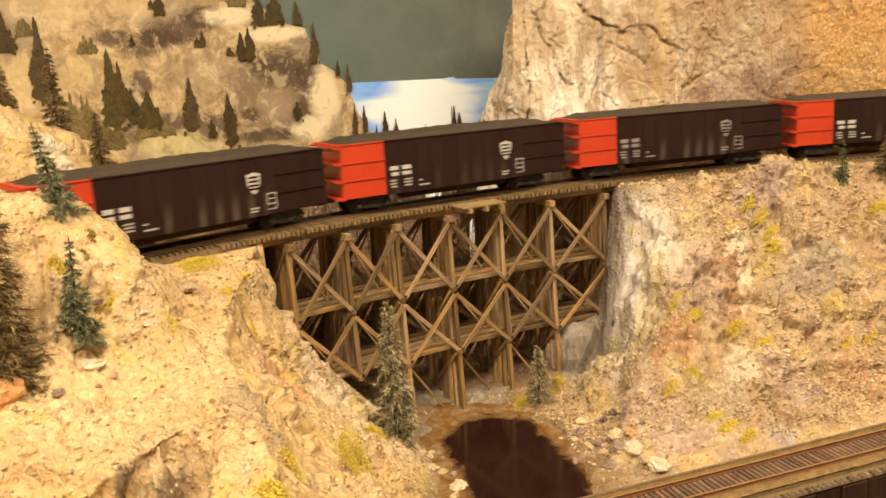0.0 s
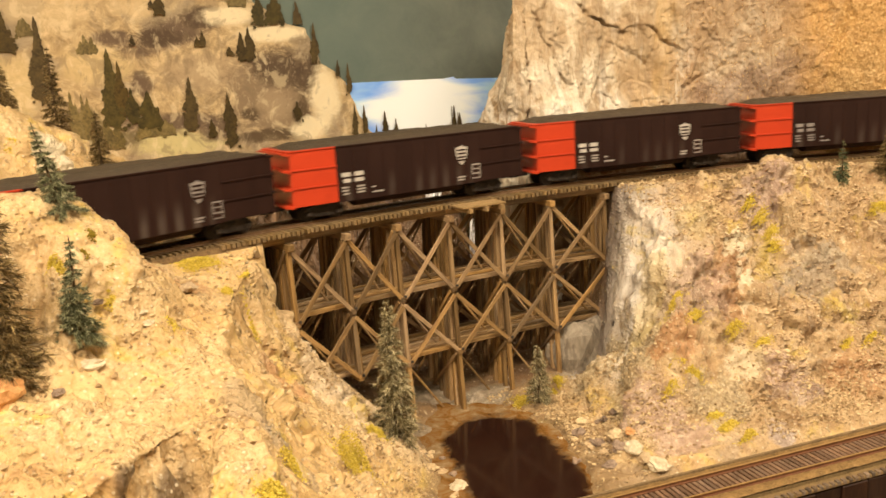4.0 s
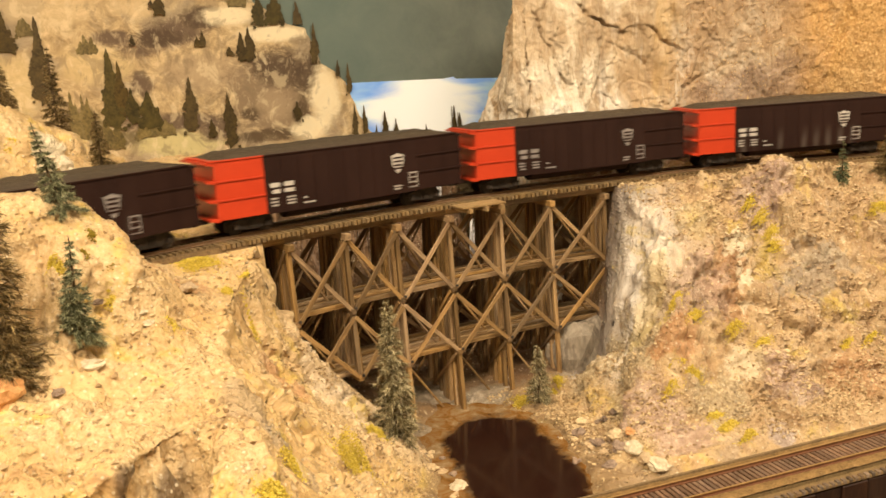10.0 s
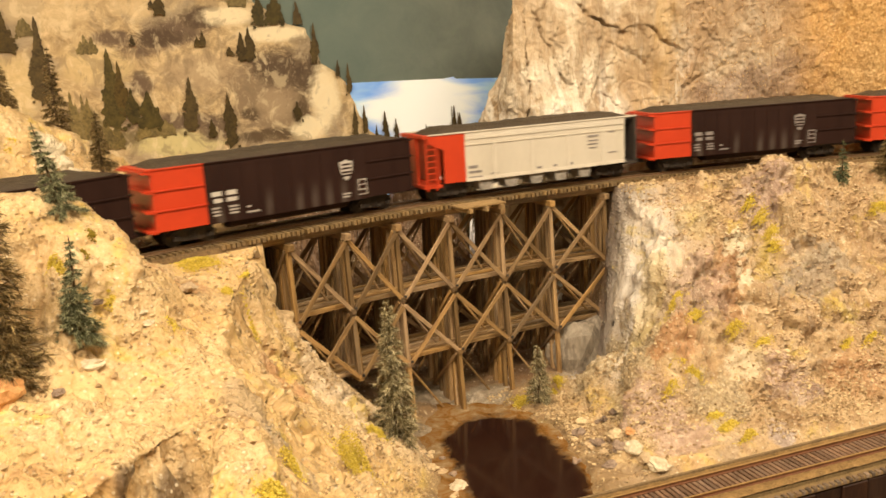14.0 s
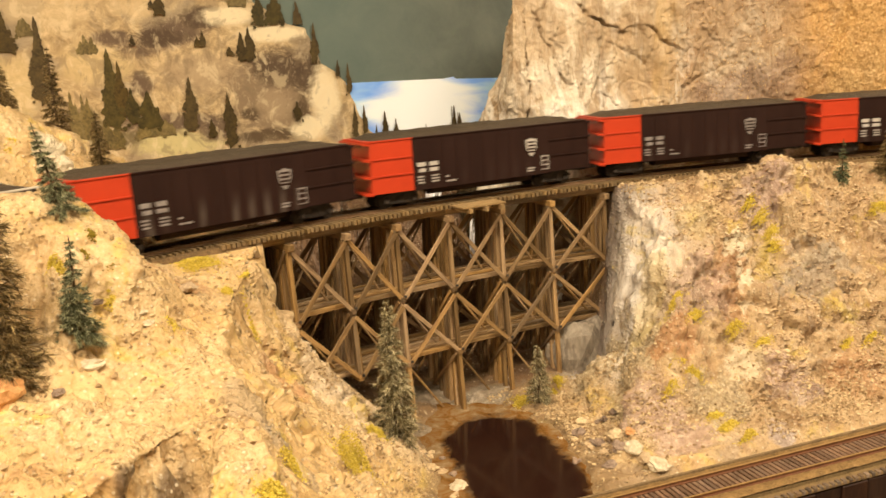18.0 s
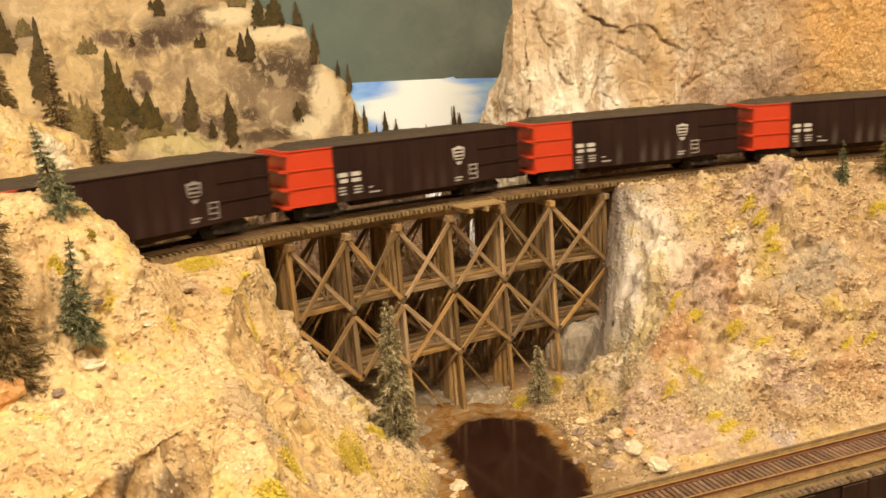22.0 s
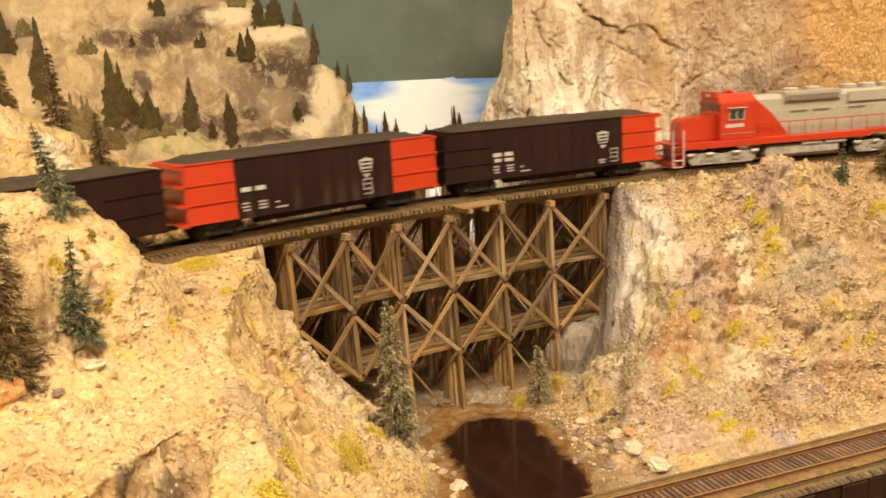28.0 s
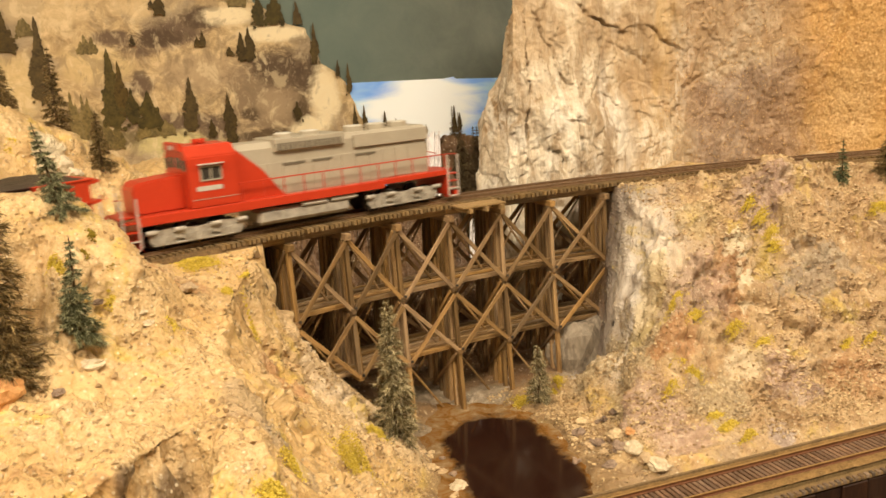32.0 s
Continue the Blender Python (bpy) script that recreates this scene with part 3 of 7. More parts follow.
def build_ground():
    xs = np.concatenate([np.linspace(-1.1, -0.46, 40)[:-1], np.linspace(-0.46, 0.40, 800), np.linspace(0.40, 1.1, 45)[1:]])
    ys = np.concatenate([np.linspace(-0.33, 0.06, 380), np.linspace(0.06, 0.40, 90)[1:]])
    X, Y = np.meshgrid(xs, ys)
    x, y = X.ravel(), Y.ravel()
    z = lie(x, y)
    p = np.stack([x, y, z], -1)
    gx = (lie(x + 0.002, y) - lie(x - 0.002, y)) / 0.004
    gy = (lie(x, y + 0.002) - lie(x, y - 0.002)) / 0.004
    nrm = np.stack([-gx, -gy, np.ones_like(gx)], -1)
    nrm /= np.linalg.norm(nrm, axis=1)[:, None]
    steep = 1 - nrm[:, 2]
    off = np.abs(y - line_y(x))
    calm = sm(0.018, 0.034, off) * (1 - 0.9 * sm(-0.05, -0.02, x) * sm(-0.172, -0.186, y + 0.107 * x))
    flow = p * np.array([1, 1, 0.55])
    patch = fbm(p * 20, 3, 71)
    lefty = sm(-0.16, -0.22, x)
    rock = np.clip(0.08 + (1.2 - 0.5 * lefty) * steep + 0.40 * sm(0.0, 0.1, x) * sm(-0.02, -0.06, y) + (0.8 - 0.45 * lefty) * sm(0.0, 0.35, patch), 0, 1.2)
    rock = rock * (1 - 0.6 * sm(0.025, 0.04, x) * sm(0.11, 0.085, x) * sm(-0.10, -0.07, y))
    big_f, big_j = facets(flow, 34, 5)
    small_f, small_j = facets(flow, 92, 25)
    tiny_f = facets(p, 240, 45, 0.15)[0]
    righty = sm(0.0, 0.06, x) * sm(-0.02, -0.05, y)
    brink = sm(-0.222, -0.195, x) * sm(-0.095, -0.13, x)
    d = 0.010 * (1 - 0.65 * brink) * (1 - 0.45 * righty) * fbm(flow * 22, 4, 3) + rock * (1 - 0.42 * righty) * (0.0050 * big_f - 0.003 * sm(0.10, 0.0, big_j) + 0.0034 * small_f - 0.0018 * sm(0.12, 0.0, small_j) + 0.004 * (ridged(flow * 60, 3, 11) - 0.6))
    slab_f, slab_j = facets(p * np.array([0.55, 0.55, 1.9]), 44, 65)
    ledge = sm(0.03, 0.09, x) * sm(-0.03, -0.06, y)
    d = d + ledge * (0.0022 * slab_f - 0.0022 * sm(0.08, 0.0, slab_j))
    d = d + 0.0020 * fbm(p * 150, 3, 21, 0.6) + 0.0009 * tiny_f * (0.4 + rock)
    # the overhung crevice under the crest of the right bank
    d = d - 0.0075 * np.exp(-((x - 0.186) / 0.020) ** 2 - ((y + 0.0965 + 0.004 * fbm(p * 40, 2, 72)) / 0.0026) ** 2)
    d *= calm * (0.16 + 0.84 * sm(-0.1485, -0.132, z))
    p = p + nrm * d[:, None]
    nx, ny = len(xs), len(ys)
    idx = np.arange(nx * ny).reshape(ny, nx)
    f = np.stack([idx[:-1, :-1], idx[:-1, 1:], idx[1:, 1:], idx[1:, :-1]], -1).reshape(-1, 4)
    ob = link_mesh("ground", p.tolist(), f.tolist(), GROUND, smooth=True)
    return tagged(ob, "sandy tan plaster scenery with a rocky gorge and pond bed", "ground", kind="structure"), p, nrm, xs, ys


ground, GP, GN, GXS, GYS = build_ground()


def surface(x, y):
    """The finished ground's height at x, y (arrays)."""
    i = np.clip(np.searchsorted(GXS, x), 1, len(GXS) - 1)
    j = np.clip(np.searchsorted(GYS, y), 1, len(GYS) - 1)
    return GP[j * len(GXS) + i, 2]


def build_cliff():
    """The carved rock wall behind the line, right of the gorge."""
    plan = [(0.33, 0.345), (0.16, 0.25), (0.07, 0.155), (0.030, 0.095), (0.040, 0.062), (0.075, 0.050)]
    for s in np.linspace(0.13, 1.25, 12):
        q = on_track(s, 0.036 + 0.02 * math.sin(s * 9))
        plan.append((q.x, q.y))
    plan = np.array(plan)
    seg = np.concatenate([[0], np.cumsum(np.linalg.norm(np.diff(plan, axis=0), axis=1))])
    us = np.concatenate([np.linspace(0, 0.26, 50)[:-1], np.linspace(0.26, 0.80, 520)[:-1], np.linspace(0.80, 0.95, 70), np.linspace(0.95, seg[-1], 40)[1:]])
    vs = np.concatenate([np.linspace(-0.17, -0.01, 60)[:-1], np.linspace(-0.01, 0.19, 210)])
    sx = np.interp(us, seg, plan[:, 0])
    sy = np.interp(us, seg, plan[:, 1])
    for _ in range(6):
        sx[1:-1] = (sx[:-2] + 2 * sx[1:-1] + sx[2:]) / 4
        sy[1:-1] = (sy[:-2] + 2 * sy[1:-1] + sy[2:]) / 4
    tx, ty = np.gradient(sx), np.gradient(sy)
    ln = np.hypot(tx, ty)
    ox, oy = ty / ln, -tx / ln
    U, V = np.meshgrid(np.arange(len(us)), vs)
    U = U.ravel().astype(int)
    z = V.ravel()
    lean = 0.10 * np.maximum(0, z) + 0.9 * np.maximum(0, z - 0.165)
    x, y = sx[U] - ox[U] * lean, sy[U] - oy[U] * lean
    corner = np.exp(-((us[U] - 0.30) / 0.09) ** 2)
    x = x + corner * (0.066 * sm(0.035, 0.09, z) + 0.075 * sm(0.07, 0.22, z))
    p = np.stack([x, y, z], -1)
    o = np.stack([ox[U], oy[U], np.zeros_like(x)], -1)
    q = p * np.array([1, 1, 0.7])
    rocky = sm(0.30, 0.16, x - 0.35 * z)
    big_f, big_j = facets(q, 17, 81)
    mid_f, mid_j = facets(q, 44, 91)
    small_f = facets(q, 120, 95)[0]
    d = 0.016 * fbm(q * 10, 3, 41) + rocky * (0.0007 * big_f - 0.0008 * sm(0.05, 0.0, big_j) + 0.0011 * mid_f - 0.0012 * sm(0.06, 0.0, mid_j) * sm(-0.1, 0.4, fbm(p * 16, 2, 99)) + 0.0008 * small_f + 0.0045 * fbm(p * np.array([70, 70, 26]), 5, 51))
    d = d - (1 - rocky) * 0.006 * fbm(q * 10, 3, 41) + (1 - rocky) * (0.0016 * fbm(p * 60, 4, 55) + 0.0007 * small_f) + 0.0007 * fbm(p * 420, 2, 57)
    # the deep upright cleft behind the corner pillar
    front = us[U] > 0.385
    wander = 0.0034 * fbm(p * 85, 4, 61)
    broken = np.clip(0.55 + 1.3 * fbm(p * 60, 3, 63), 0.05, 1.25)

    def crack(width, depth, *pts):
        """A broken crack along points (x, z) of the face, with a lip over its upper side."""
        nonlocal d
        best, over = np.full(len(x), 9.0), np.zeros(len(x))
        for (ax, az), (bx, bz) in zip(pts, pts[1:]):
            ux, uz = bx - ax, bz - az
            f = np.clip(((x - ax) * ux + (z - az) * uz) / (ux * ux + uz * uz), 0, 1)
            ex, ez = x - ax - f * ux + wander, z - az - f * uz + wander
            dist = np.hypot(ex, ez)
            over = np.where(dist < best, np.sign(ux * ez - uz * ex) * (1 if ux >= 0 else -1), over)
            best = np.minimum(best, dist)
        d = d - depth * sm(width * 0.42, width * 0.06, best) * front * broken
        d = d + 0.28 * depth * np.exp(-best / 0.006) * (over > 0) * front
    d += front * (bump(x, z, 0.128, 0.033, 0.026, 0.030, 0.0045, 4.0) + bump(x, z, 0.079, 0.045, 0.013, 0.020, 0.0030, 3.5) + bump(x, z, 0.112, 0.098, 0.022, 0.022, 0.0025, 3.5))
    crack(0.0034, 0.013, (0.0640, 0.118), (0.0637, 0.0924), (0.0632, 0.0704), (0.0594, 0.0484), (0.0543, -0.01))
    crack(0.0030, 0.0095, (0.1129, 0.1297), (0.1219, 0.1221), (0.1311, 0.1182), (0.1388, 0.1134), (0.1516, 0.1096))
    crack(0.0026, 0.0060, (0.1516, 0.1096), (0.1690, 0.1134), (0.1760, 0.1087), (0.1880, 0.0972), (0.1980, 0.0914))
    crack(0.0018, 0.0030, (0.1951, 0.0981), (0.2114, 0.0985), (0.2297, 0.0981))
    crack(0.0018, 0.0026, (0.1980, 0.0914), (0.2150, 0.0890), (0.2305, 0.0847))
    crack(0.0095, 0.0032, (0.2481, 0.0809), (0.2323, 0.0733), (0.2169, 0.0675), (0.2025, 0.0589), (0.1972, 0.0493), (0.1887, 0.0359))
    crack(0.0026, 0.0050, (0.0724, 0.1268), (0.0758, 0.1134), (0.0837, 0.0981), (0.0873, 0.0847), (0.0909, 0.0733), (0.0978, 0.0675))
    crack(0.0026, 0.0034, (0.1484, 0.1010), (0.1441, 0.0876), (0.1244, 0.0713))
    crack(0.0020, 0.0026, (0.1440, 0.0857), (0.1458, 0.0742))
    crack(0.0050, 0.0070, (0.0754, 0.0187), (0.0874, 0.0024))
    crack(0.0024, 0.0030, (0.0846, 0.0340), (0.0729, 0.0283))
    crack(0.0028, 0.0040, (0.1049, 0.0675), (0.1002, 0.0407), (0.1029, 0.0034))
    crack(0.0014, 0.0018, (0.1745, 0.0828), (0.2171, 0.0780))
    crack(0.0014, 0.0018, (0.1731, 0.0656), (0.1904, 0.0656))
    crack(0.0016, 0.0020, (0.1585, 0.0512), (0.1789, 0.0512))
    crack(0.0016, 0.0024, (0.1766, 0.0867), (0.1825, 0.0800))
    crack(0.0026, 0.0028, (0.1232, 0.0599), (0.1432, 0.0465), (0.1684, 0.0378))
    crack(0.0024, 0.0030, (0.1556, 0.0082), (0.1689, 0.0130))
    crack(0.0024, 0.0030, (0.2613, 0.1230), (0.2579, 0.1096))
    p = p + o * d[:, None]
    nx, ny = len(us), len(vs)
    idx = np.arange(nx * ny).reshape(ny, nx)
    f = np.stack([idx[:-1, :-1], idx[:-1, 1:], idx[1:, 1:], idx[1:, :-1]], -1).reshape(-1, 4)
    ob = link_mesh("rock_wall", p.tolist(), f.tolist(), CLIFF, smooth=True)
    return tagged(ob, "tall carved plaster rock face, cream and rusty tan", "rock wall", kind="structure"), p


cliff, CP = build_cliff()

# ---- the room that closes the place ----
def painted(name, c1, c2, scale=3):
    return simple(name, c1, c2, scale, 0.85, 0, 0.15, 0.002, 120, 0.3)


ROOM_WALL = painted("cream_room_wall", (0.50, 0.42, 0.30), (0.56, 0.48, 0.35))
ROOM_FLOOR = painted("brown_room_floor", (0.16, 0.11, 0.07), (0.22, 0.16, 0.10))
ROOM_CEIL = painted("white_ceiling", (0.66, 0.60, 0.50), (0.70, 0.64, 0.54))
x0, x1, y0, y1, z0, z1 = ROOM
for nm, b6, mt, lb in (("floor", (x0, x1, y0, y1, z0 - 0.1, z0), ROOM_FLOOR, "plain brown room floor"), ("ceiling", (x0, x1, y0, y1, z1, z1 + 0.1), ROOM_CEIL, "plain off-white ceiling"),
                       ("wall_north", (x0, x1, y1, y1 + 0.1, z0, z1), ROOM_WALL, "plain cream wall behind the layout"), ("wall_south", (x0, x1, y0 - 0.1, y0, z0, z1), ROOM_WALL, "plain cream wall"),
                       ("wall_west", (x0 - 0.1, x0, y0, y1, z0, z1), ROOM_WALL, "plain cream wall"), ("wall_east", (x1, x1 + 0.1, y0, y1, z0, z1), ROOM_WALL, "plain cream wall")):
    tagged(part(nm, one_box(*b6), mt, None), lb, nm.split("_")[0], kind="structure")

for lx, ly, power in LAMPS:
    fit_ob = thing("ceiling_light", pose(lx, ly, 1.2), "unseen long white ceiling light fitting with a glowing diffuser", "ceiling light", "ceiling lights")
    bm = bmesh.new()
    for b6 in ((-0.5, 0.5, -0.17, -0.15, -0.06, 0), (-0.5, 0.5, 0.15, 0.17, -0.06, 0), (-0.5, -0.48, -0.15, 0.15, -0.06, 0), (0.48, 0.5, -0.15, 0.15, -0.06, 0)):
        box(bm, *b6)
    part("frame", bm, ROOM_CEIL, fit_ob)
    glow, nt, b = mat_nodes("glowing_diffuser", 0.5)
    b.inputs["Emission Color"].default_value, b.inputs["Emission Strength"].default_value = (*WARM, 1), 4.0
    part("diffuser", one_box(-0.48, 0.48, -0.15, 0.15, -0.05, -0.04), glow, fit_ob)

# ---- painted backdrop ----
BACK_Y = 0.36


def backdrop_mats():
    out = {}
    m, nt, b = mat_nodes("painted_dark_mountain", 0.6, 0, 0.3)
    co = coords(nt)
    n1 = noise_tex(nt, co, 22, 6, 0.65, 0.4)
    n2 = noise_tex(nt, co, 150, 3, 0.6)
    sep = nt.nodes.new("ShaderNodeSeparateXYZ")
    nt.links.new(co, sep.inputs[0])
    col = ramp(nt, n1, [(0.3, (0.10, 0.115, 0.098)), (0.7, (0.16, 0.175, 0.145))])
    col = mix(nt, maths(nt, "MULTIPLY", mask(nt, n2, 0.5, 0.75), 0.35), col, (0.14, 0.17, 0.12))
    col = mix(nt, mask(nt, sep.outputs[0], 0.20, -0.02), col, mix(nt, 0.5, col, (0.13, 0.20, 0.18)))
    nt.links.new(col, b.inputs["Base Color"])
    relief(nt, b, n2, 0.2, 0.0006)
    out["mountain"] = m
    m, nt, b = mat_nodes("painted_lake_sky", 0.5, 0, 0.3)
    co = coords(nt)
    sep = nt.nodes.new("ShaderNodeSeparateXYZ")
    nt.links.new(co, sep.inputs[0])
    n1 = noise_tex(nt, co, 26, 5, 0.55, 0.4, (0.5, 1, 1.6))
    dx = maths(nt, "MULTIPLY", maths(nt, "SUBTRACT", sep.outputs[0], 0.108), 14.0)
    dz = maths(nt, "MULTIPLY", maths(nt, "SUBTRACT", sep.outputs[2], 0.040), 26.0)
    r2 = maths(nt, "ADD", maths(nt, "MULTIPLY", dx, dx), maths(nt, "MULTIPLY", dz, dz))
    cloud = mask(nt, maths(nt, "ADD", r2, maths(nt, "MULTIPLY", n1, -1.6)), 0.65, -0.35)
    blue = ramp(nt, n1, [(0.35, (0.20, 0.42, 1.0)), (0.65, (0.46, 0.72, 1.0))])
    col = mix(nt, cloud, blue, (0.92, 0.97, 1.0))
    nt.links.new(col, b.inputs["Base Color"])
    out["lake"] = m
    m, nt, b = mat_nodes("painted_tan_hills", 0.65, 0, 0.3)
    co = coords(nt)
    sep = nt.nodes.new("ShaderNodeSeparateXYZ")
    nt.links.new(co, sep.inputs[0])
    n1 = noise_tex(nt, co, 9, 5, 0.55, 0.7, (1, 1, 1.5))
    n2 = noise_tex(nt, co, 75, 8, 0.78, 0.9, (0.8, 1, 1))
    n3 = noise_tex(nt, co, 13, 4, 0.5, 0.9, (1, 1, 1.3))
    col = ramp(nt, n2, [(0.30, (0.26, 0.180, 0.092)), (0.46, (0.45, 0.325, 0.170)), (0.64, (0.68, 0.52, 0.30))])
    tone = ramp(nt, n2, [(0.3, (0.16, 0.125, 0.09)), (0.7, (0.30, 0.25, 0.18))])
    col = mix(nt, maths(nt, "MULTIPLY", mask(nt, n1, 0.50, 0.62), 0.65), col, tone)
    col = mix(nt, maths(nt, "MULTIPLY", mask(nt, n3, 0.56, 0.68), 0.6), col, (0.24, 0.185, 0.14))
    def passage(cx, cz, rx, rz, tilt, colour, amount):
        """A soft brushed passage of another tone, round (cx, cz)."""
        c, s_ = math.cos(tilt), math.sin(tilt)
        ux, uz = maths(nt, "SUBTRACT", sep.outputs[0], cx), maths(nt, "SUBTRACT", sep.outputs[2], cz)
        u = maths(nt, "ADD", maths(nt, "MULTIPLY", ux, c / rx), maths(nt, "MULTIPLY", uz, s_ / rx))
        v = maths(nt, "ADD", maths(nt, "MULTIPLY", ux, -s_ / rz), maths(nt, "MULTIPLY", uz, c / rz))
        r2 = maths(nt, "ADD", maths(nt, "MULTIPLY", u, u), maths(nt, "MULTIPLY", v, v))
        r2 = maths(nt, "ADD", r2, maths(nt, "MULTIPLY", maths(nt, "SUBTRACT", n2, 0.5), 5.0))
        return mix(nt, maths(nt, "MULTIPLY", mask(nt, r2, 2.3, 0.5), amount), col, colour)
    olive, umber, leaf = (0.115, 0.090, 0.034), (0.088, 0.056, 0.028), (0.16, 0.17, 0.03)
    shade_c, mauve, drab, fawn = (0.082, 0.052, 0.030), (0.130, 0.085, 0.054), (0.225, 0.160, 0.098), (0.40, 0.295, 0.180)
    straw, cream, pale, mossy = (0.70, 0.54, 0.27), (0.66, 0.50, 0.28), (0.84, 0.72, 0.48), (0.58, 0.50, 0.24)
    for args in ((-0.2322, 0.1085, 0.0255, 0.0161, 0.0, straw, 0.5), (-0.3028, 0.0913, 0.0161, 0.0242, 0.0, straw, 0.5), (-0.2706, 0.1606, 0.0349, 0.0121, 0.0, cream, 0.5), (-0.1321, 0.0943, 0.0376, 0.0161, 0.0, fawn, 0.75),
                 (-0.0599, 0.0661, 0.0443, 0.0376, 0.0, drab, 0.9), (-0.1617, 0.1326, 0.0403, 0.0113, 0.3, mauve, 0.95), (-0.1288, 0.1482, 0.0161, 0.0091, 0.0, shade_c, 0.92), (-0.173, 0.1303, 0.0228, 0.0075, 0.0, shade_c, 0.92),
                 (-0.216, 0.1316, 0.0161, 0.0065, 0.0, mauve, 0.95), (-0.0569, 0.0952, 0.0228, 0.0161, 0.0, shade_c, 0.92), (-0.0278, 0.0866, 0.0129, 0.0161, 0.0, shade_c, 0.92), (-0.0702, 0.0268, 0.0296, 0.0054, 0.0, umber, 0.9),
                 (-0.0352, 0.0429, 0.0081, 0.0161, 0.0, umber, 0.9), (-0.0894, 0.0502, 0.0081, 0.0059, 0.0, umber, 0.9), (-0.0639, 0.0573, 0.0161, 0.0134, 0.0, fawn, 0.6), (-0.0596, 0.1299, 0.0296, 0.007, 0.0, pale, 0.9),
                 (-0.1026, 0.1487, 0.0228, 0.0075, 0.0, pale, 0.9), (-0.1664, 0.0477, 0.0376, 0.0075, 0.0, mauve, 0.95), (-0.1936, 0.0868, 0.0081, 0.0108, 0.0, mauve, 0.95), (-0.218, 0.035, 0.0269, 0.007, 0.0, olive, 0.75),
                 (-0.2481, 0.049, 0.0161, 0.0161, 0.0, olive, 0.75), (-0.1632, 0.0264, 0.0349, 0.0108, 0.0, mossy, 0.9), (-0.009, 0.0625, 0.0134, 0.0242, 0.0, pale, 0.9), (-0.0283, 0.0299, 0.0161, 0.0108, 0.0, pale, 0.9),
                 (-0.307, 0.1282, 0.0067, 0.0043, 0.0, leaf, 0.8), (-0.1801, 0.1607, 0.0242, 0.0081, 0.0, cream, 0.5), (-0.0188, -0.0087, 0.0269, 0.0134, 0.0, pale, 0.9), (-0.1268, 0.0385, 0.0161, 0.0108, 0.0, mauve, 0.95),
                 (-0.0831, 0.1652, 0.0242, 0.0038, 0.0, olive, 0.75)):
        col = passage(*args)
    # dry-brush drags, dark and light
    stroke = noise_tex(nt, co, 52, 6, 0.62, 0.9, (1, 1, 0.8))
    fleck_b = noise_tex(nt, co, 210, 4, 0.7, 0.4)
    col = mix(nt, maths(nt, "MULTIPLY", mask(nt, stroke, 0.52, 0.62), 0.48), col, (0.20, 0.145, 0.085))
    col = mix(nt, maths(nt, "MULTIPLY", mask(nt, stroke, 0.46, 0.36), 0.42), col, (0.78, 0.64, 0.40))
    col = mix(nt, maths(nt, "MULTIPLY", mask(nt, fleck_b, 0.56, 0.72), 0.25), col, (0.80, 0.68, 0.46))
    nt.links.new(col, b.inputs["Base Color"])
    relief(nt, b, n2, 0.35, 0.0006)
    out["hills"] = m
    out["tree"] = simple("painted_dark_pine", (0.024, 0.015, 0.005), (0.076, 0.051, 0.014), 150, 0.6, 0, 0.1, 0.0004, 400, 0.3, 0.3)
    out["tree_green"] = simple("painted_olive_pine", (0.022, 0.017, 0.004), (0.082, 0.061, 0.015), 120, 0.6, 0, 0.1, 0.0004, 400, 0.3, 0.2)
    out["bush"] = simple("painted_olive_bush", (0.060, 0.046, 0.016), (0.20, 0.150, 0.060), 120, 0.6, 0, 0.1, 0.0004, 400, 0.3, 0.2)
    return out


PAINT = backdrop_mats()
backdrop = tagged(part("backdrop", one_box(-1.25, 1.25, BACK_Y, BACK_Y + 0.012, -0.4, 0.62), PAINT["mountain"], None),
                  "painted canvas backdrop of mountains, hills and a lake", "backdrop", kind="structure")


def ragged(points, step, rough, seed):
    """An outline with hand-painted wobble."""
    rnd = random.Random(seed)
    out = []
    n = len(points)
    for i in range(n):
        a, b = points[i], points[(i + 1) % n]
        k = max(1, int(math.dist(a, b) / step))
        for j in range(k):
            f = j / k
            w = rough if j else rough * 0.3
            out.append((a[0] + (b[0] - a[0]) * f + rnd.uniform(-w, w), a[1] + (b[1] - a[1]) * f + rnd.uniform(-w, w)))
    return out


def daub(name, outline, mat, layer, label="", more=()):
    """A film of paint on the canvas, with loose brush marks round it."""
    bm = bmesh.new()
    for k, marks in enumerate((outline, *more)):
        y = BACK_Y - 0.0002 * layer - 0.000008 * k
        f = bm.faces.new([bm.verts.new((x, y, z)) for x, z in marks])
        r = bmesh.ops.extrude_face_region(bm, geom=[f])
        bmesh.ops.translate(bm, verts=[v for v in r["geom"] if isinstance(v, bmesh.types.BMVert)], vec=(0, 0.00004, 0))
    bmesh.ops.triangulate(bm, faces=[f for f in bm.faces if len(f.verts) > 4])
    bmesh.ops.recalc_face_normals(bm, faces=bm.faces[:])
    return part(name, bm, mat, backdrop, label)


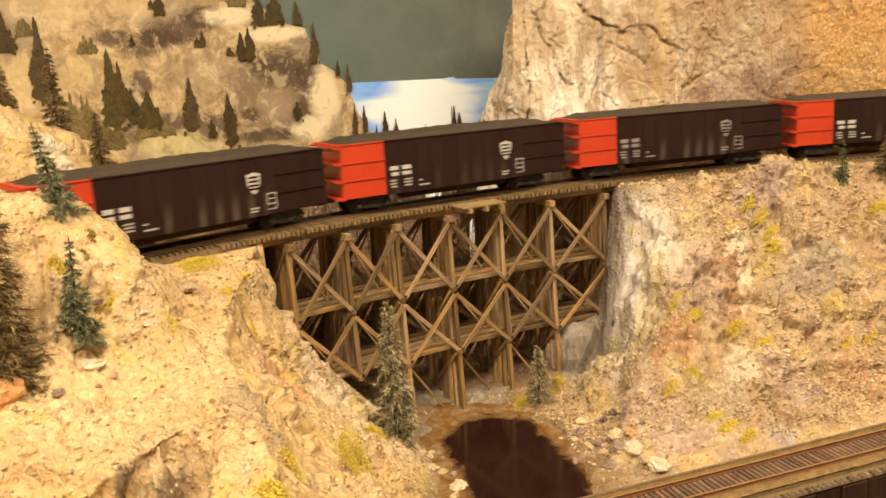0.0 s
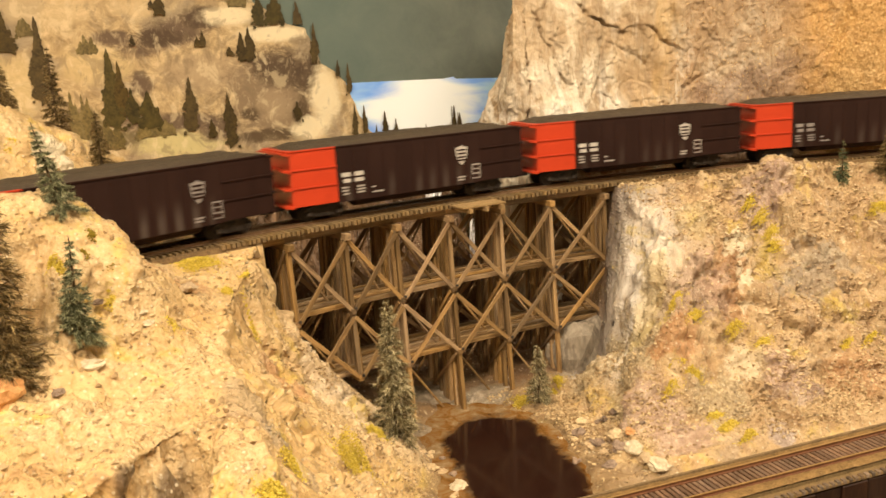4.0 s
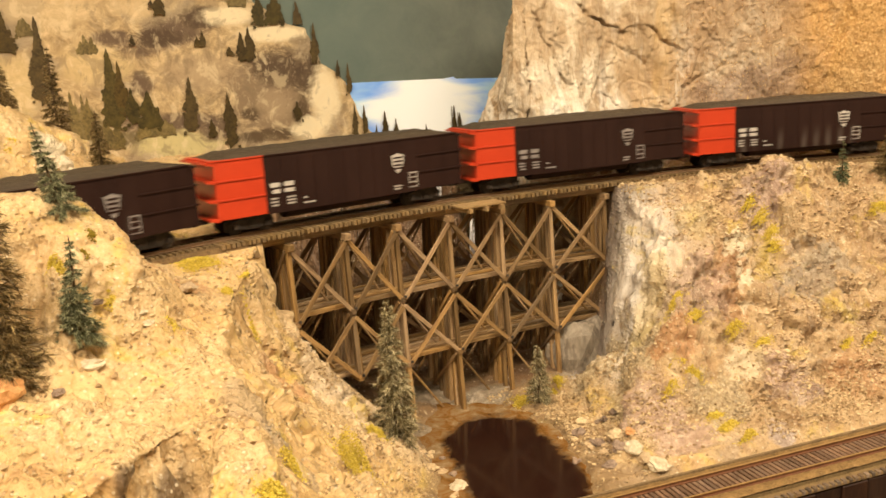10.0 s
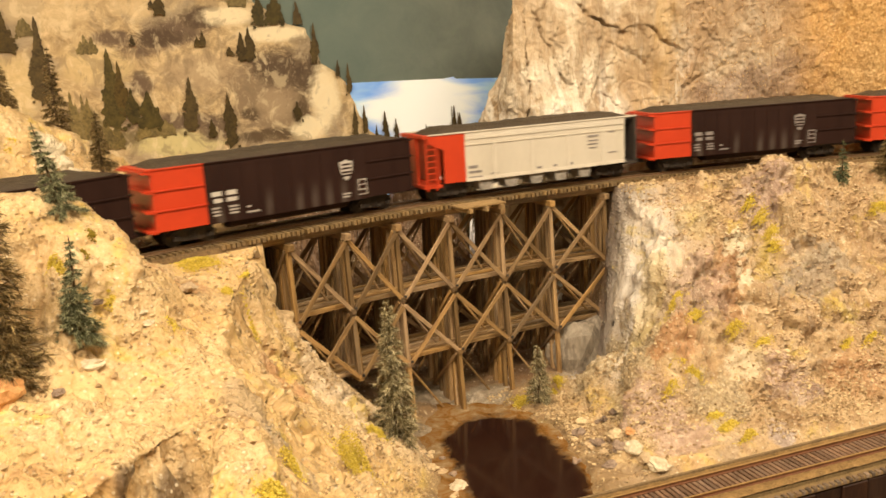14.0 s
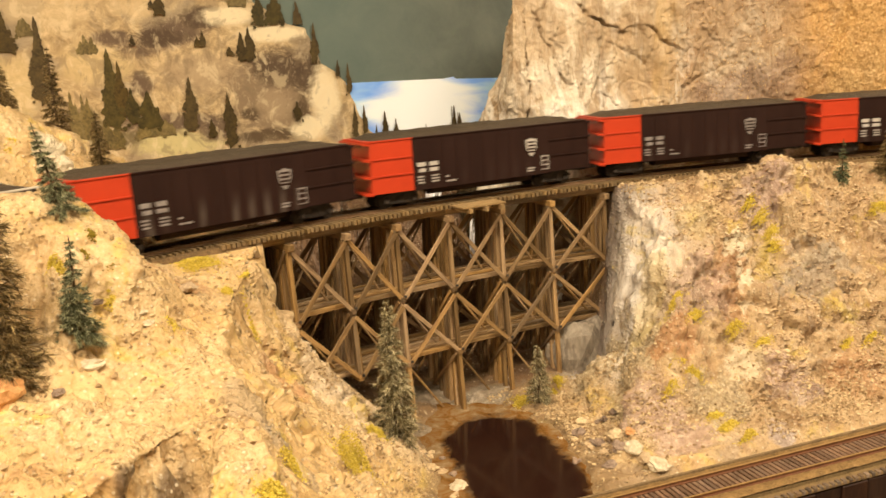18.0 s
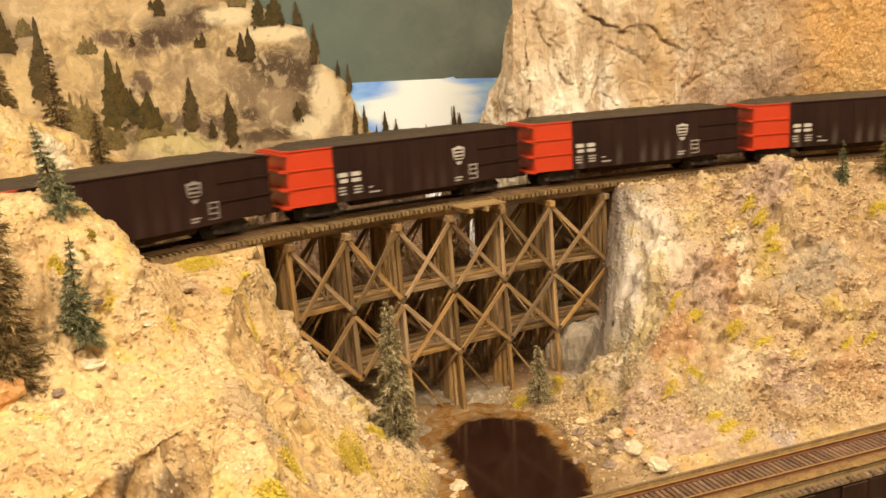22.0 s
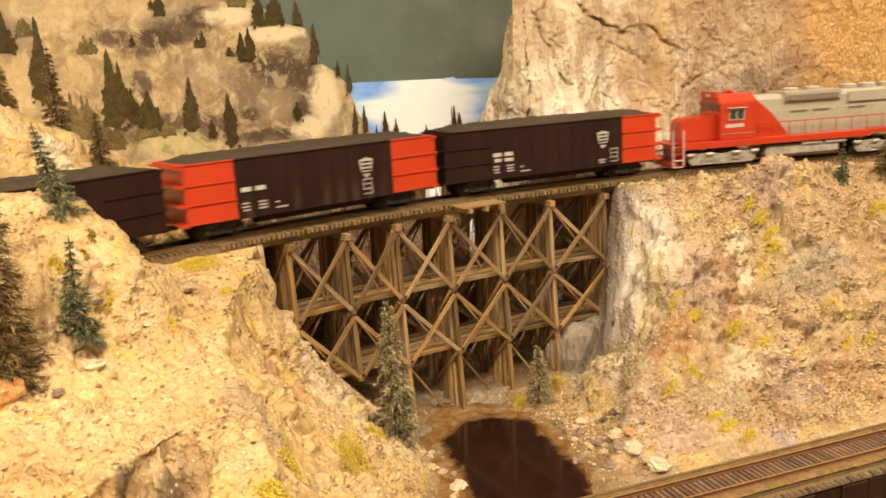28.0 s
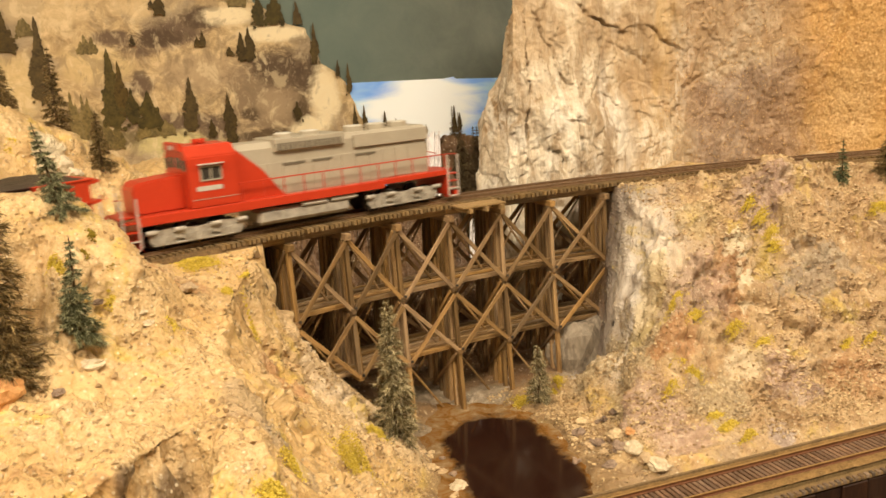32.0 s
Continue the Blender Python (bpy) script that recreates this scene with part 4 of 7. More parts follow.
daub("painted_lake", [(-0.02, -0.1), (0.30, -0.1), (0.30, 0.0635), (0.22, 0.0680), (0.150, 0.0712), (0.146, 0.0735), (0.134, 0.0722), (-0.02, 0.0755)], PAINT["lake"], 1, "pale blue lake with a white cloud shine")
HILL = [(-1.2, -0.2), (0.065, -0.2), (0.05, 0.012), (0.037, 0.026), (0.0265, 0.046), (0.016, 0.076), (0.004, 0.088), (-0.010, 0.097), (-0.019, 0.122), (-0.024, 0.134), (-0.042, 0.1385),
        (-0.060, 0.150), (-0.080, 0.166), (-0.10, 0.185), (-0.2, 0.26), (-0.5, 0.36), (-1.2, 0.42)]
daub("painted_hills", ragged(HILL, 0.006, 0.0012, 3), PAINT["hills"], 2, "tan and grey painted hillside")

def dab(cx, cz, rx, rz, rnd, n=11):
    """One ragged brush mark."""
    return [(cx + rx * k * math.cos(q), cz + rz * k * math.sin(q)) for q, k in ((2 * math.pi * i / n, rnd.uniform(0.65, 1.2)) for i in range(n))]


def pine_outline(cx, base, top, half, seed):
    """A hand-dabbed pine: a thin spire over an uneven belly that frays at the foot."""
    rnd = random.Random(seed)
    lft, rgt = [], []
    tall = top - base
    n = max(12, int(tall / 0.0011))
    lean, hl, hr = rnd.uniform(-0.25, 0.25) * half, rnd.uniform(0, 6), rnd.uniform(0, 6)
    belly, wl, wr = rnd.uniform(0.55, 0.75), 1.0, 1.0
    for i in range(n + 1):
        f = i / n
        g = 1 - f
        body = half * (0.24 * min(1, g / 0.10) + 0.76 * sm(0.10, belly, g)) * (1 - 0.5 * sm(0.9, 1.0, g))
        wl = 0.45 * wl + 0.55 * rnd.uniform(0.6, 1.3)
        wr = 0.45 * wr + 0.55 * rnd.uniform(0.6, 1.3)
        z = base + tall * f
        x = cx + lean * (f - 0.5)
        foot = rnd.uniform(-0.05, 0.05) * tall if i == 0 else 0
        lft.append((x - body * wl * (0.88 + 0.2 * math.sin(hl + 8 * f)) - 0.0002, z + foot))
        rgt.append((x + body * wr * (0.88 + 0.2 * math.sin(hr + 8 * f)) + 0.0002, z - foot))
    return lft + rgt[::-1]


def frayed_pine(cx, base, top, half, seed):
    """The tree's column and the loose brush marks round its skirts."""
    rnd = random.Random(seed + 500)
    tall = top - base
    marks = [pine_outline(cx, base, top, half, seed)]
    for _ in range(5 + int(half * 900)):
        f = rnd.uniform(-0.04, 0.55)
        r = half * rnd.uniform(0.14, 0.34)
        marks.append(dab(cx + rnd.choice((-1, 1)) * half * (1.05 - 0.6 * f) * rnd.uniform(0.6, 1.05), base + tall * f, r, r * rnd.uniform(0.8, 1.7), rnd))
    return marks


# x, foot, tip, half width of the painted pines, then of the looser bushes
PINES = [(-0.2809, 0.0754, 0.1542, 0.0097), (-0.3085, 0.1232, 0.1616, 0.0097), (-0.2227, 0.0472, 0.1227, 0.0097), (-0.2137, 0.0576, 0.1105, 0.0065), (-0.2051, 0.0497, 0.0846, 0.007), (-0.1898, 0.0441, 0.0808, 0.0108), (-0.15, 0.0378, 0.0918, 0.0086), (-0.1125, 0.0189, 0.074, 0.0073), (-0.1311, 0.03, 0.0491, 0.004),
         (-0.0927, 0.1038, 0.1326, 0.0059), (-0.0849, 0.1034, 0.1375, 0.0054), (-0.1055, 0.1102, 0.1188, 0.0038), (-0.0161, 0.0982, 0.1391, 0.0048), (-0.0722, 0.1377, 0.1721, 0.007), (-0.0555, 0.1386, 0.1718, 0.0086), (-0.0322, 0.1377, 0.1611, 0.0046), (-0.1691, 0.1523, 0.1713, 0.0059), (-0.1759, 0.1579, 0.1661, 0.0032),
         (-0.1311, 0.1201, 0.1353, 0.0035), (-0.1366, 0.1203, 0.1301, 0.0027), (-0.1976, 0.1245, 0.134, 0.0027), (-0.0409, 0.0397, 0.0601, 0.0046), (0.0075, 0.0824, 0.0998, 0.0024), (0.0187, 0.0637, 0.0961, 0.0032),
         (0.0227, 0.0158, 0.0523, 0.0038), (0.0339, 0.0194, 0.0499, 0.0033), (0.0578, 0.0120, 0.0417, 0.0038), (0.0705, 0.0120, 0.0326, 0.0030), (0.107, 0.0120, 0.0231, 0.0018), (0.1434, 0.0120, 0.0417, 0.0034), (0.15, 0.0120, 0.0328, 0.0030), (0.0467, 0.0120, 0.0272, 0.0020)]
BUSHES = [(-0.2522, 0.0382, 0.0915, 0.0113), (-0.2399, 0.1183, 0.1384, 0.0086), (-0.2937, 0.1367, 0.1560, 0.0102), (-0.0898, 0.1577, 0.1724, 0.0121), (-0.186, 0.036, 0.058, 0.016), (-0.232, 0.028, 0.060, 0.016)]
for i, (cx, b0, t0, hw) in enumerate(BUSHES):
    rnd = random.Random(90 + i)
    for k in range(5):
        top_z = b0 + (t0 - b0) * rnd.uniform(0.55, 1.0)
        marks = frayed_pine(cx + hw * rnd.uniform(-0.7, 0.7), b0, top_z, hw * rnd.uniform(0.35, 0.6), 300 + i * 7 + k)
        daub("painted_bush", marks[0], PAINT["bush"], 2.4 + (i * 5 + k) * 0.22, "", marks[1:])
for i, (cx, b0, t0, hw) in enumerate(PINES):
    marks = frayed_pine(cx, b0, t0, hw * 0.98, 40 + i)
    daub("painted_pine", marks[0], PAINT["tree_green" if i in (2, 4, 5, 13, 14) else "tree"], 9.4 + i * 0.25, "", marks[1:])


def ribbon(profile, s_list, d0=0.0):
    """Sweep a closed profile of (d, z) along the line."""
    verts, faces = [], []
    n = len(profile)
    for s in s_list:
        for d, z in profile:
            verts.append(on_track(s, d0 + d, z))
    for i in range(len(s_list) - 1):
        for j in range(n):
            a, b = i * n + j, i * n + (j + 1) % n
            faces.append((a, b, b + n, a + n))
    faces.append(tuple(range(n))[::-1])
    faces.append(tuple(range((len(s_list) - 1) * n, len(s_list) * n)))
    return verts, faces


FAR = [-4.6, -3, -2, -1, -0.6]
NEAR = [float(s) for s in np.arange(-0.4, 0.561, 0.01)]
FAR_R = [0.8, 1.2, 2, 3, 3.9]
upper = thing("railway_track", pose(0, 0, 0), "weathered single track of brown rails on dark wooden ties", "railway track")
RAIL = [(-0.0011, -0.0021), (0.0011, -0.0021), (0.0011, -0.0017), (0.0003, -0.0014), (0.0003, -0.0006), (0.0005, -0.0004), (0.0005, 0.0), (-0.0005, 0.0), (-0.0005, -0.0004), (-0.0003, -0.0006), (-0.0003, -0.0014), (-0.0011, -0.0017)]
for d in (-0.00875, 0.00875):
    v, f = ribbon(RAIL, FAR + NEAR + FAR_R, d)
    link_mesh("rail", v, f, RAIL_STEEL, upper, "rusty brown rail")
for d in (-0.0055, 0.0055):
    v, f = ribbon(RAIL, [float(s) for s in np.arange(-0.22, 0.121, 0.01)], d)
    link_mesh("guard_rail", v, f, RAIL_STEEL, upper)
tie_bm = one_box(-0.00105, 0.00105, -0.0205, 0.0205, -0.0050, -0.0021, 0.0002)
tie_me = bpy.data.meshes.new("bridge_tie")
tie_bm.to_mesh(tie_me)
tie_bm.free()
tie_me.materials.append(TIE_WOOD)
short_bm = one_box(-0.00105, 0.00105, -0.0150, 0.0150, -0.0046, -0.0021, 0.0002)
short_me = bpy.data.meshes.new("tie")
short_bm.to_mesh(short_me)
short_bm.free()
short_me.materials.append(TIE_WOOD)
rnd = random.Random(12)
s = -0.37
while s < 0.43:
    bridge = -0.222 < s < 0.118
    ob = new("tie", tie_me if bridge else short_me)
    ob.parent = upper
    ob.matrix_basis = track_pose(s + rnd.uniform(-0.0003, 0.0003), rnd.uniform(-0.0009, 0.0009), rnd.uniform(-0.0001, 0.0)) @ pose(0, 0, 0, 0, 0, rnd.uniform(-1.0, 1.0))
    s += 0.0034 if bridge else 0.0038
verts, faces = [], []
for s0, s1 in ((-4.6, -0.372), (0.432, 3.9)):
    for s in np.arange(s0, s1, 0.0075):
        base = len(verts)
        m = track_pose(float(s))
        for z in (-0.0046, -0.0021):
            for cx, cy in ((-0.0014, -0.015), (0.0014, -0.015), (0.0014, 0.015), (-0.0014, 0.015)):
                verts.append(m @ Vector((cx, cy, z)))
        faces += [tuple(base + i for i in q) for q in ((0, 3, 2, 1), (4, 5, 6, 7), (0, 1, 5, 4), (1, 2, 6, 5), (2, 3, 7, 6), (3, 0, 4, 7))]
tagged(link_mesh("distant_ties", verts, faces, TIE_WOOD, upper), kind="stuff")
# roadbed on solid ground, and the plain shelves that carry the line on out of the scenery
for s_list, lb in ((FAR + [float(s) for s in np.arange(-0.4, -0.198, 0.01)], "left"), ([float(s) for s in np.arange(0.095, 0.561, 0.01)] + FAR_R, "right")):
    v, f = ribbon([(-0.024, -0.0125), (0.024, -0.0125), (0.018, -0.0036), (-0.018, -0.0036)], s_list)
    tagged(link_mesh("roadbed", v, f, BALLAST), "brown gravel roadbed under the track", "roadbed", kind="structure")
SHELF = simple("plain_shelf_wood", (0.30, 0.20, 0.10), (0.38, 0.26, 0.14), 8, 0.7, 0, 0.2, 0.001, 90)
for s0, s1 in ((-4.6, -1.05), (1.05, 3.9)):
    m = track_pose((s0 + s1) / 2)
    half = (s1 - s0) / 2
    tagged(part("shelf", one_box(-half, half, -0.06, 0.06, -0.035, -0.0125), SHELF, None), "plain wooden shelf carrying the track", "shelf", kind="structure").matrix_basis = m
    for k in (-0.8, 0.0, 0.8):
        leg = tagged(part("shelf_leg", one_box(-0.025, 0.025, -0.025, 0.025, -1.25, -0.035), SHELF, None), "square wooden leg under the track shelf", "shelf leg", kind="structure")
        leg.matrix_basis = m @ pose(k * half, 0, 0)
# benchwork that carries the scenery
tagged(part("benchwork", one_box(-1.1, 1.1, -0.32, 0.36, -0.36, -0.315), SHELF, None), "wooden benchwork deck under the scenery", "benchwork", kind="structure")
for fx0, fx1, ftop in ((-1.1, -0.30, -0.10), (-0.30, 1.1, -0.30)):
    tagged(part("fascia", one_box(fx0, fx1, -0.345, -0.33, -0.36, ftop), SHELF, None), "plain wooden fascia board", "fascia", kind="structure")
for lx in (-1.0, 0.0, 1.0):
    for ly in (-0.28, 0.3):
        tagged(part("bench_leg", one_box(lx - 0.035, lx + 0.035, ly - 0.035, ly + 0.035, -1.25, -0.36), SHELF, None), "square wooden bench leg", "bench leg", kind="structure")

# ---- trestle ----
def build_trestle():
    t = thing("trestle_bridge", pose(0, 0, 0), "brown timber trestle bridge on braced pile bents over a gorge", "bridge")
    bents = [-0.1775, -0.1363, -0.0977, -0.0560, -0.0137, 0.0286, 0.0755]
    tiers = [-0.0125, -0.0588, -0.1035, -0.1500]
    depth = [2, 2, 3, 3, 3, 3, 2]
    half = [0.0165, 0.0185, 0.0215, 0.0245]
    rnd = random.Random(4)

    def timber(name, a, b, w, h, mat=TIMBER):
        a, b = Vector(a), Vector(b)
        d = b - a
        lying = d.to_track_quat("X", "Z").to_matrix().to_4x4()
        part(name, one_box(0, d.length, -w / 2, w / 2, -h / 2, h / 2, 0.00025), mat, t).matrix_basis = Matrix.Translation(a) @ lying

    def at(s, d, z):
        return on_track(s, d, z)
    for i, s in enumerate(bents):
        timber("cap", at(s, -0.0215, -0.0118), at(s, 0.0215, -0.0118), 0.0042, 0.0042)
        for k in range(depth[i]):
            zt, zb = tiers[k] - (0.0016 if k == 0 else 0.0035), tiers[k + 1]
            for j in range(7):
                f = (j - 3) / 3
                batter = 1.0 if abs(j - 3) == 3 else 0.9
                d0, d1 = half[k] * f * batter, half[k + 1] * f * batter
                timber("post", at(s, d0, zt), at(s, d1, zb), 0.0029, 0.0029)
            # slim uneven posts between the main ones
            for j in range(6):
                d0 = half[k] * rnd.uniform(-0.95, 0.95)
                d1, lift = d0 * 1.12 + rnd.uniform(-0.0012, 0.0012), rnd.uniform(-0.0025, 0.0025)
                timber("slim_post", at(s + lift, d0, zt), at(s + lift + rnd.uniform(-0.0015, 0.0015), d1, zb), 0.0017, 0.0017)
            timber("sill", at(s, -half[k + 1] - 0.003, zb - 0.0018), at(s, half[k + 1] + 0.003, zb - 0.0018), 0.0036, 0.0036)
            # sway braces across the bent, on both of its faces
            for off, flip in ((-0.0024, 1), (0.0024, -1)):
                timber("sway_brace", at(s + off, -flip * half[k], zt), at(s + off, flip * half[k + 1], zb), 0.0010, 0.0026)
    for i in range(6):
        a, b = bents[i], bents[i + 1]
        for k in range(min(depth[i], depth[i + 1])):
            zt, zb = tiers[k] - (0.002 if k == 0 else 0.006), tiers[k + 1] - 0.001
            for sd, o in ((-1, 0.0030), (1, 0.0030)):
                if k == 2:
                    continue
                d0, d1 = sd * (half[k] + o), sd * (half[k + 1] + o)
                timber("brace", at(a + 0.001, d1, zb), at(b - 0.001, d0, zt), 0.0012, 0.0032, TIMBER)
                d0, d1 = sd * (half[k] + o - 0.0014), sd * (half[k + 1] + o - 0.0014)
                timber("brace", at(a + 0.001, d0, zt), at(b - 0.001, d1, zb), 0.0012, 0.0029, TIMBER)
            for m, d in enumerate((-half[k + 1] + 0.0035, -half[k + 1] * 0.42, 0.0, half[k + 1] * 0.42, half[k + 1] - 0.0035)):
                if k < 2:
                    lift = rnd.uniform(-0.0004, 0.0004)
                    timber("girt", at(a - 0.003, d, zb + 0.0028 + lift), at(b + 0.003, d, zb + 0.0028 + lift), 0.0030, 0.0030)
                    if m in (0, 2):
                        timber("girt", at(a - 0.002, d + 0.0036, zb + 0.0052 + lift), at(b + 0.002, d + 0.0036, zb + 0.0052 + lift), 0.0026, 0.0020)
            # slim raking dowels in the lowest tier and behind the crosses
            for d, rise_ in ((-half[k] * 0.55, 1), (half[k] * 0.35, -1)):
                ta, tb = (zt, zb) if rise_ > 0 else (zb, zt)
                bm = bmesh.new()
                rod(bm, at(a + 0.004, d, ta), at(b - 0.008, d, tb), 0.00085, 6)
                part("dowel_brace", bm, TIMBER, t)
    ends = [-0.212, *bents, 0.104]
    for a, b in zip(ends, ends[1:]):
        for d in (-0.0125, -0.0085, 0.0085, 0.0125):
            timber("stringer", at(a, d, -0.0074), at(b, d, -0.0074), 0.0030, 0.0046)
    # bolt heads and washers at the outer joints
    for i, s in enumerate(bents):
        for k in range(depth[i]):
            p = at(s, -half[k + 1] - 0.0050, tiers[k + 1] + 0.001)
            bm = bmesh.new()
            rod(bm, p, p + Vector((0, -0.0012, 0)), 0.0010, 6)
            part("bolt", bm, SOOT, t)
    return t


build_trestle()


def build_platform():
    t = thing("refuge_platform", pose(0, 0, 0), "small pale plank refuge platform beside the trestle track", "platform")
    for i in range(5):
        d = -0.0215 - 0.0034 * i
        part("plank", beam(bmesh.new(), on_track(-0.0555, d, -0.0030), on_track(-0.0200, d, -0.0030), 0.0032, 0.0012, 0.0002), TIMBER_PALE, t)
    for s in (-0.0500, -0.0370, -0.0240):
        part("joist", beam(bmesh.new(), on_track(s, -0.039, -0.0052), on_track(s, -0.012, -0.0052), 0.0026, 0.0030, 0.0002), TIMBER_PALE, t)


build_platform()

# ---- lower track ----
LOW_A, LOW_D = Vector((-0.0130, -0.2020, -0.138)), Vector((0.994, -0.1092, 0))
LOW_N = Vector((0.1092, 0.994, 0))
lower = thing("railway_track", pose(0, 0, 0), "lower single track, rusty orange rails on grey-brown ties", "railway track")
LOW_M = Matrix.Translation(LOW_A - LOW_N * 0.00875) @ pose(0, 0, 0, 0, 0, math.degrees(math.atan2(LOW_D.y, LOW_D.x)))
RAIL_RED = simple("red_brown_rusty_rail", (0.085, 0.032, 0.014), (0.150, 0.062, 0.026), 200, 0.55, 0.2, 0.1, 0.0002, 900)
RAIL_GOLD = simple("worn_golden_rail_head", (0.26, 0.155, 0.055), (0.40, 0.26, 0.105), 200, 0.4, 0.4, 0.05, 0.0002, 900)
LOW_TIE = simple("greyed_tie_wood", (0.088, 0.050, 0.030), (0.190, 0.115, 0.072), 110, 0.75, 0, 0.4, 0.0003, 700, 0.35, 0.3)
SPREAD = simple("golden_brown_ballast", (0.100, 0.058, 0.020), (0.25, 0.150, 0.056), 160, 0.85, 0, 0.8, 0.0008, 800, 0.3)
SHOULDER = simple("dark_olive_shoulder", (0.085, 0.055, 0.022), (0.18, 0.120, 0.052), 130, 0.85, 0, 0.8, 0.0008, 800, 0.3)
for d in (-0.00875, 0.00875):
    bm = bmesh.new()
    prof = [(d + a, z) for a, z in RAIL]
    va = [bm.verts.new((-0.10, y, z)) for y, z in prof]
    vb = [bm.verts.new((0.75, y, z)) for y, z in prof]
    for i in range(len(prof)):
        bm.faces.new((va[i], va[(i + 1) % len(prof)], vb[(i + 1) % len(prof)], vb[i]))
    bmesh.ops.recalc_face_normals(bm, faces=bm.faces[:])
    rail = part("rail", bm, RAIL_RED, lower, "red-brown rail")
    rail.matrix_basis = LOW_M
    part("rail_head", one_box(-0.10, 0.75, d - 0.00055, d + 0.00055, 0.0, 0.00025), RAIL_GOLD, rail, "worn golden rail head")
ltie_bm = one_box(-0.00115, 0.00115, -0.0152, 0.0145, -0.0046, -0.0021, 0.0002)
ltie_me = bpy.data.meshes.new("lower_tie")
ltie_bm.to_mesh(ltie_me)
ltie_bm.free()
ltie_me.materials.append(LOW_TIE)
for i in range(120):
    ob = new("tie", ltie_me)
    ob.parent = lower
    ob.matrix_basis = LOW_M @ pose(-0.09 + i * 0.0034, rnd.uniform(-0.0004, 0.0004), 0, 0, 0, rnd.uniform(-1, 1))
guard = part("guard_timber", one_box(-0.10, 0.75, 0.0170, 0.0184, -0.0036, -0.0012, 0.0003), TIE_WOOD, lower, "golden brown timber along the ties' ends")
guard.matrix_basis = LOW_M
bm = bmesh.new()
prism(bm, [(-0.0300, -0.0125), (0.0165, -0.0125), (0.0165, -0.0034), (-0.0190, -0.0034)], -0.11, 0.75)
bed = tagged(part("roadbed", bm, SHOULDER, None), "dark olive-brown roadbed of the lower track", "roadbed", kind="structure")
bed.matrix_basis = LOW_M @ pose(0, 0, 0, 0, 0, -90)


def ballast_strip(y0, y1, z):
    """Loose ballast heaped over the ties' ends, with an uneven top."""
    us, vs = np.linspace(-0.10, 0.60, 500), np.linspace(y0, y1, 6)
    U, V = np.meshgrid(us, vs)
    q = np.stack([U.ravel(), V.ravel(), U.ravel() * 0], -1)
    q[:, 2] = z + 0.0004 * fbm(q * 260, 3, 19) - 0.0010 * (np.abs((q[:, 1] - (y0 + y1) / 2) / ((y1 - y0) / 2)) > 0.95)
    idx = np.arange(len(us) * len(vs)).reshape(len(vs), len(us))
    f = np.stack([idx[:-1, :-1], idx[:-1, 1:], idx[1:, 1:], idx[1:, :-1]], -1).reshape(-1, 4)
    ob = tagged(link_mesh("ballast", q.tolist(), f.tolist(), SPREAD, smooth=True), "golden brown ballast beside the lower track", "ballast", kind="stuff")
    ob.matrix_basis = LOW_M


ballast_strip(0.0105, 0.0171, -0.0019)
ballast_strip(-0.0170, -0.0094, -0.0011)

# ---- rolling stock ----
PITCH_CAR, CAR_HALF, CAR_W, SILL, TOP = 0.1895, 0.087, 0.01925, 0.0112, 0.0448


def shield(cx, cz, w, h):
    return [(cx - w * 0.5, cz + h * 0.40), (cx - w * 0.2, cz + h * 0.42), (cx, cz + h * 0.5), (cx + w * 0.2, cz + h * 0.42), (cx + w * 0.5, cz + h * 0.40), (cx + w * 0.42, cz - h * 0.1), (cx + w * 0.2, cz - h * 0.38), (cx, cz - h * 0.5), (cx - w * 0.2, cz - h * 0.38), (cx - w * 0.42, cz - h * 0.1)]


def side_plate(owner, name, outline, side, mat, proud=0.0002):
    """A thin painted plate on a car's side: side -1 is the near one; outline as read by a viewer of that side."""
    bm = bmesh.new()
    y = CAR_W + 0.0001
    pts = [(x * (1 if side < 0 else -1), z) for x, z in outline]
    prism(bm, pts, side * y, side * (y + proud))
    return part(name, bm, mat, owner)


def bar(x0, x1, z0, z1):
    return [(x0, z0), (x1, z0), (x1, z1), (x0, z1)]


def add_truck(owner, x, mat=SOOT, axles=(-0.0100, 0.0100), r=0.0052, name="truck", wheel_mat=SOOT):
    bm = bmesh.new()
    lo, hi = axles[0] - 0.004, axles[-1] + 0.004
    for sd in (-1, 1):
        y = sd * 0.0125
        outline = [(lo, 0.0065), (lo + 0.002, 0.0085), (-0.004, 0.0105), (0.004, 0.0105), (hi - 0.002, 0.0085), (hi, 0.0065), (hi - 0.003, 0.0048), (0.004, 0.0030), (-0.004, 0.0030), (lo + 0.003, 0.0048)]
        prism(bm, outline, y - 0.0009, y + 0.0009)
        for a in axles:
            box(bm, a - 0.0016, a + 0.0016, y - 0.0014 + sd * 0.0009, y + 0.0014 + sd * 0.0009, 0.0038, 0.0068, 0.0003)
        for k in (-0.0018, 0.0, 0.0018):
            rod(bm, (k, y + sd * 0.0012, 0.0040), (k, y + sd * 0.0012, 0.0085), 0.0007, 6)
    box(bm, -0.0028, 0.0028, -0.012, 0.012, 0.0055, 0.0105)
    tr = part(name, bm, mat, owner)
    tr.matrix_basis = pose(x, 0, 0)
    for a in axles:
        for sd in (-1, 1):
            wb = bmesh.new()
            rod(wb, (a, sd * 0.0100, r), (a, sd * 0.0078, r), r, 20)
            rod(wb, (a, sd * 0.0078, r), (a, sd * 0.0072, r), r + 0.0006, 20)
            part("wheel", wb, wheel_mat, tr)
    return tr


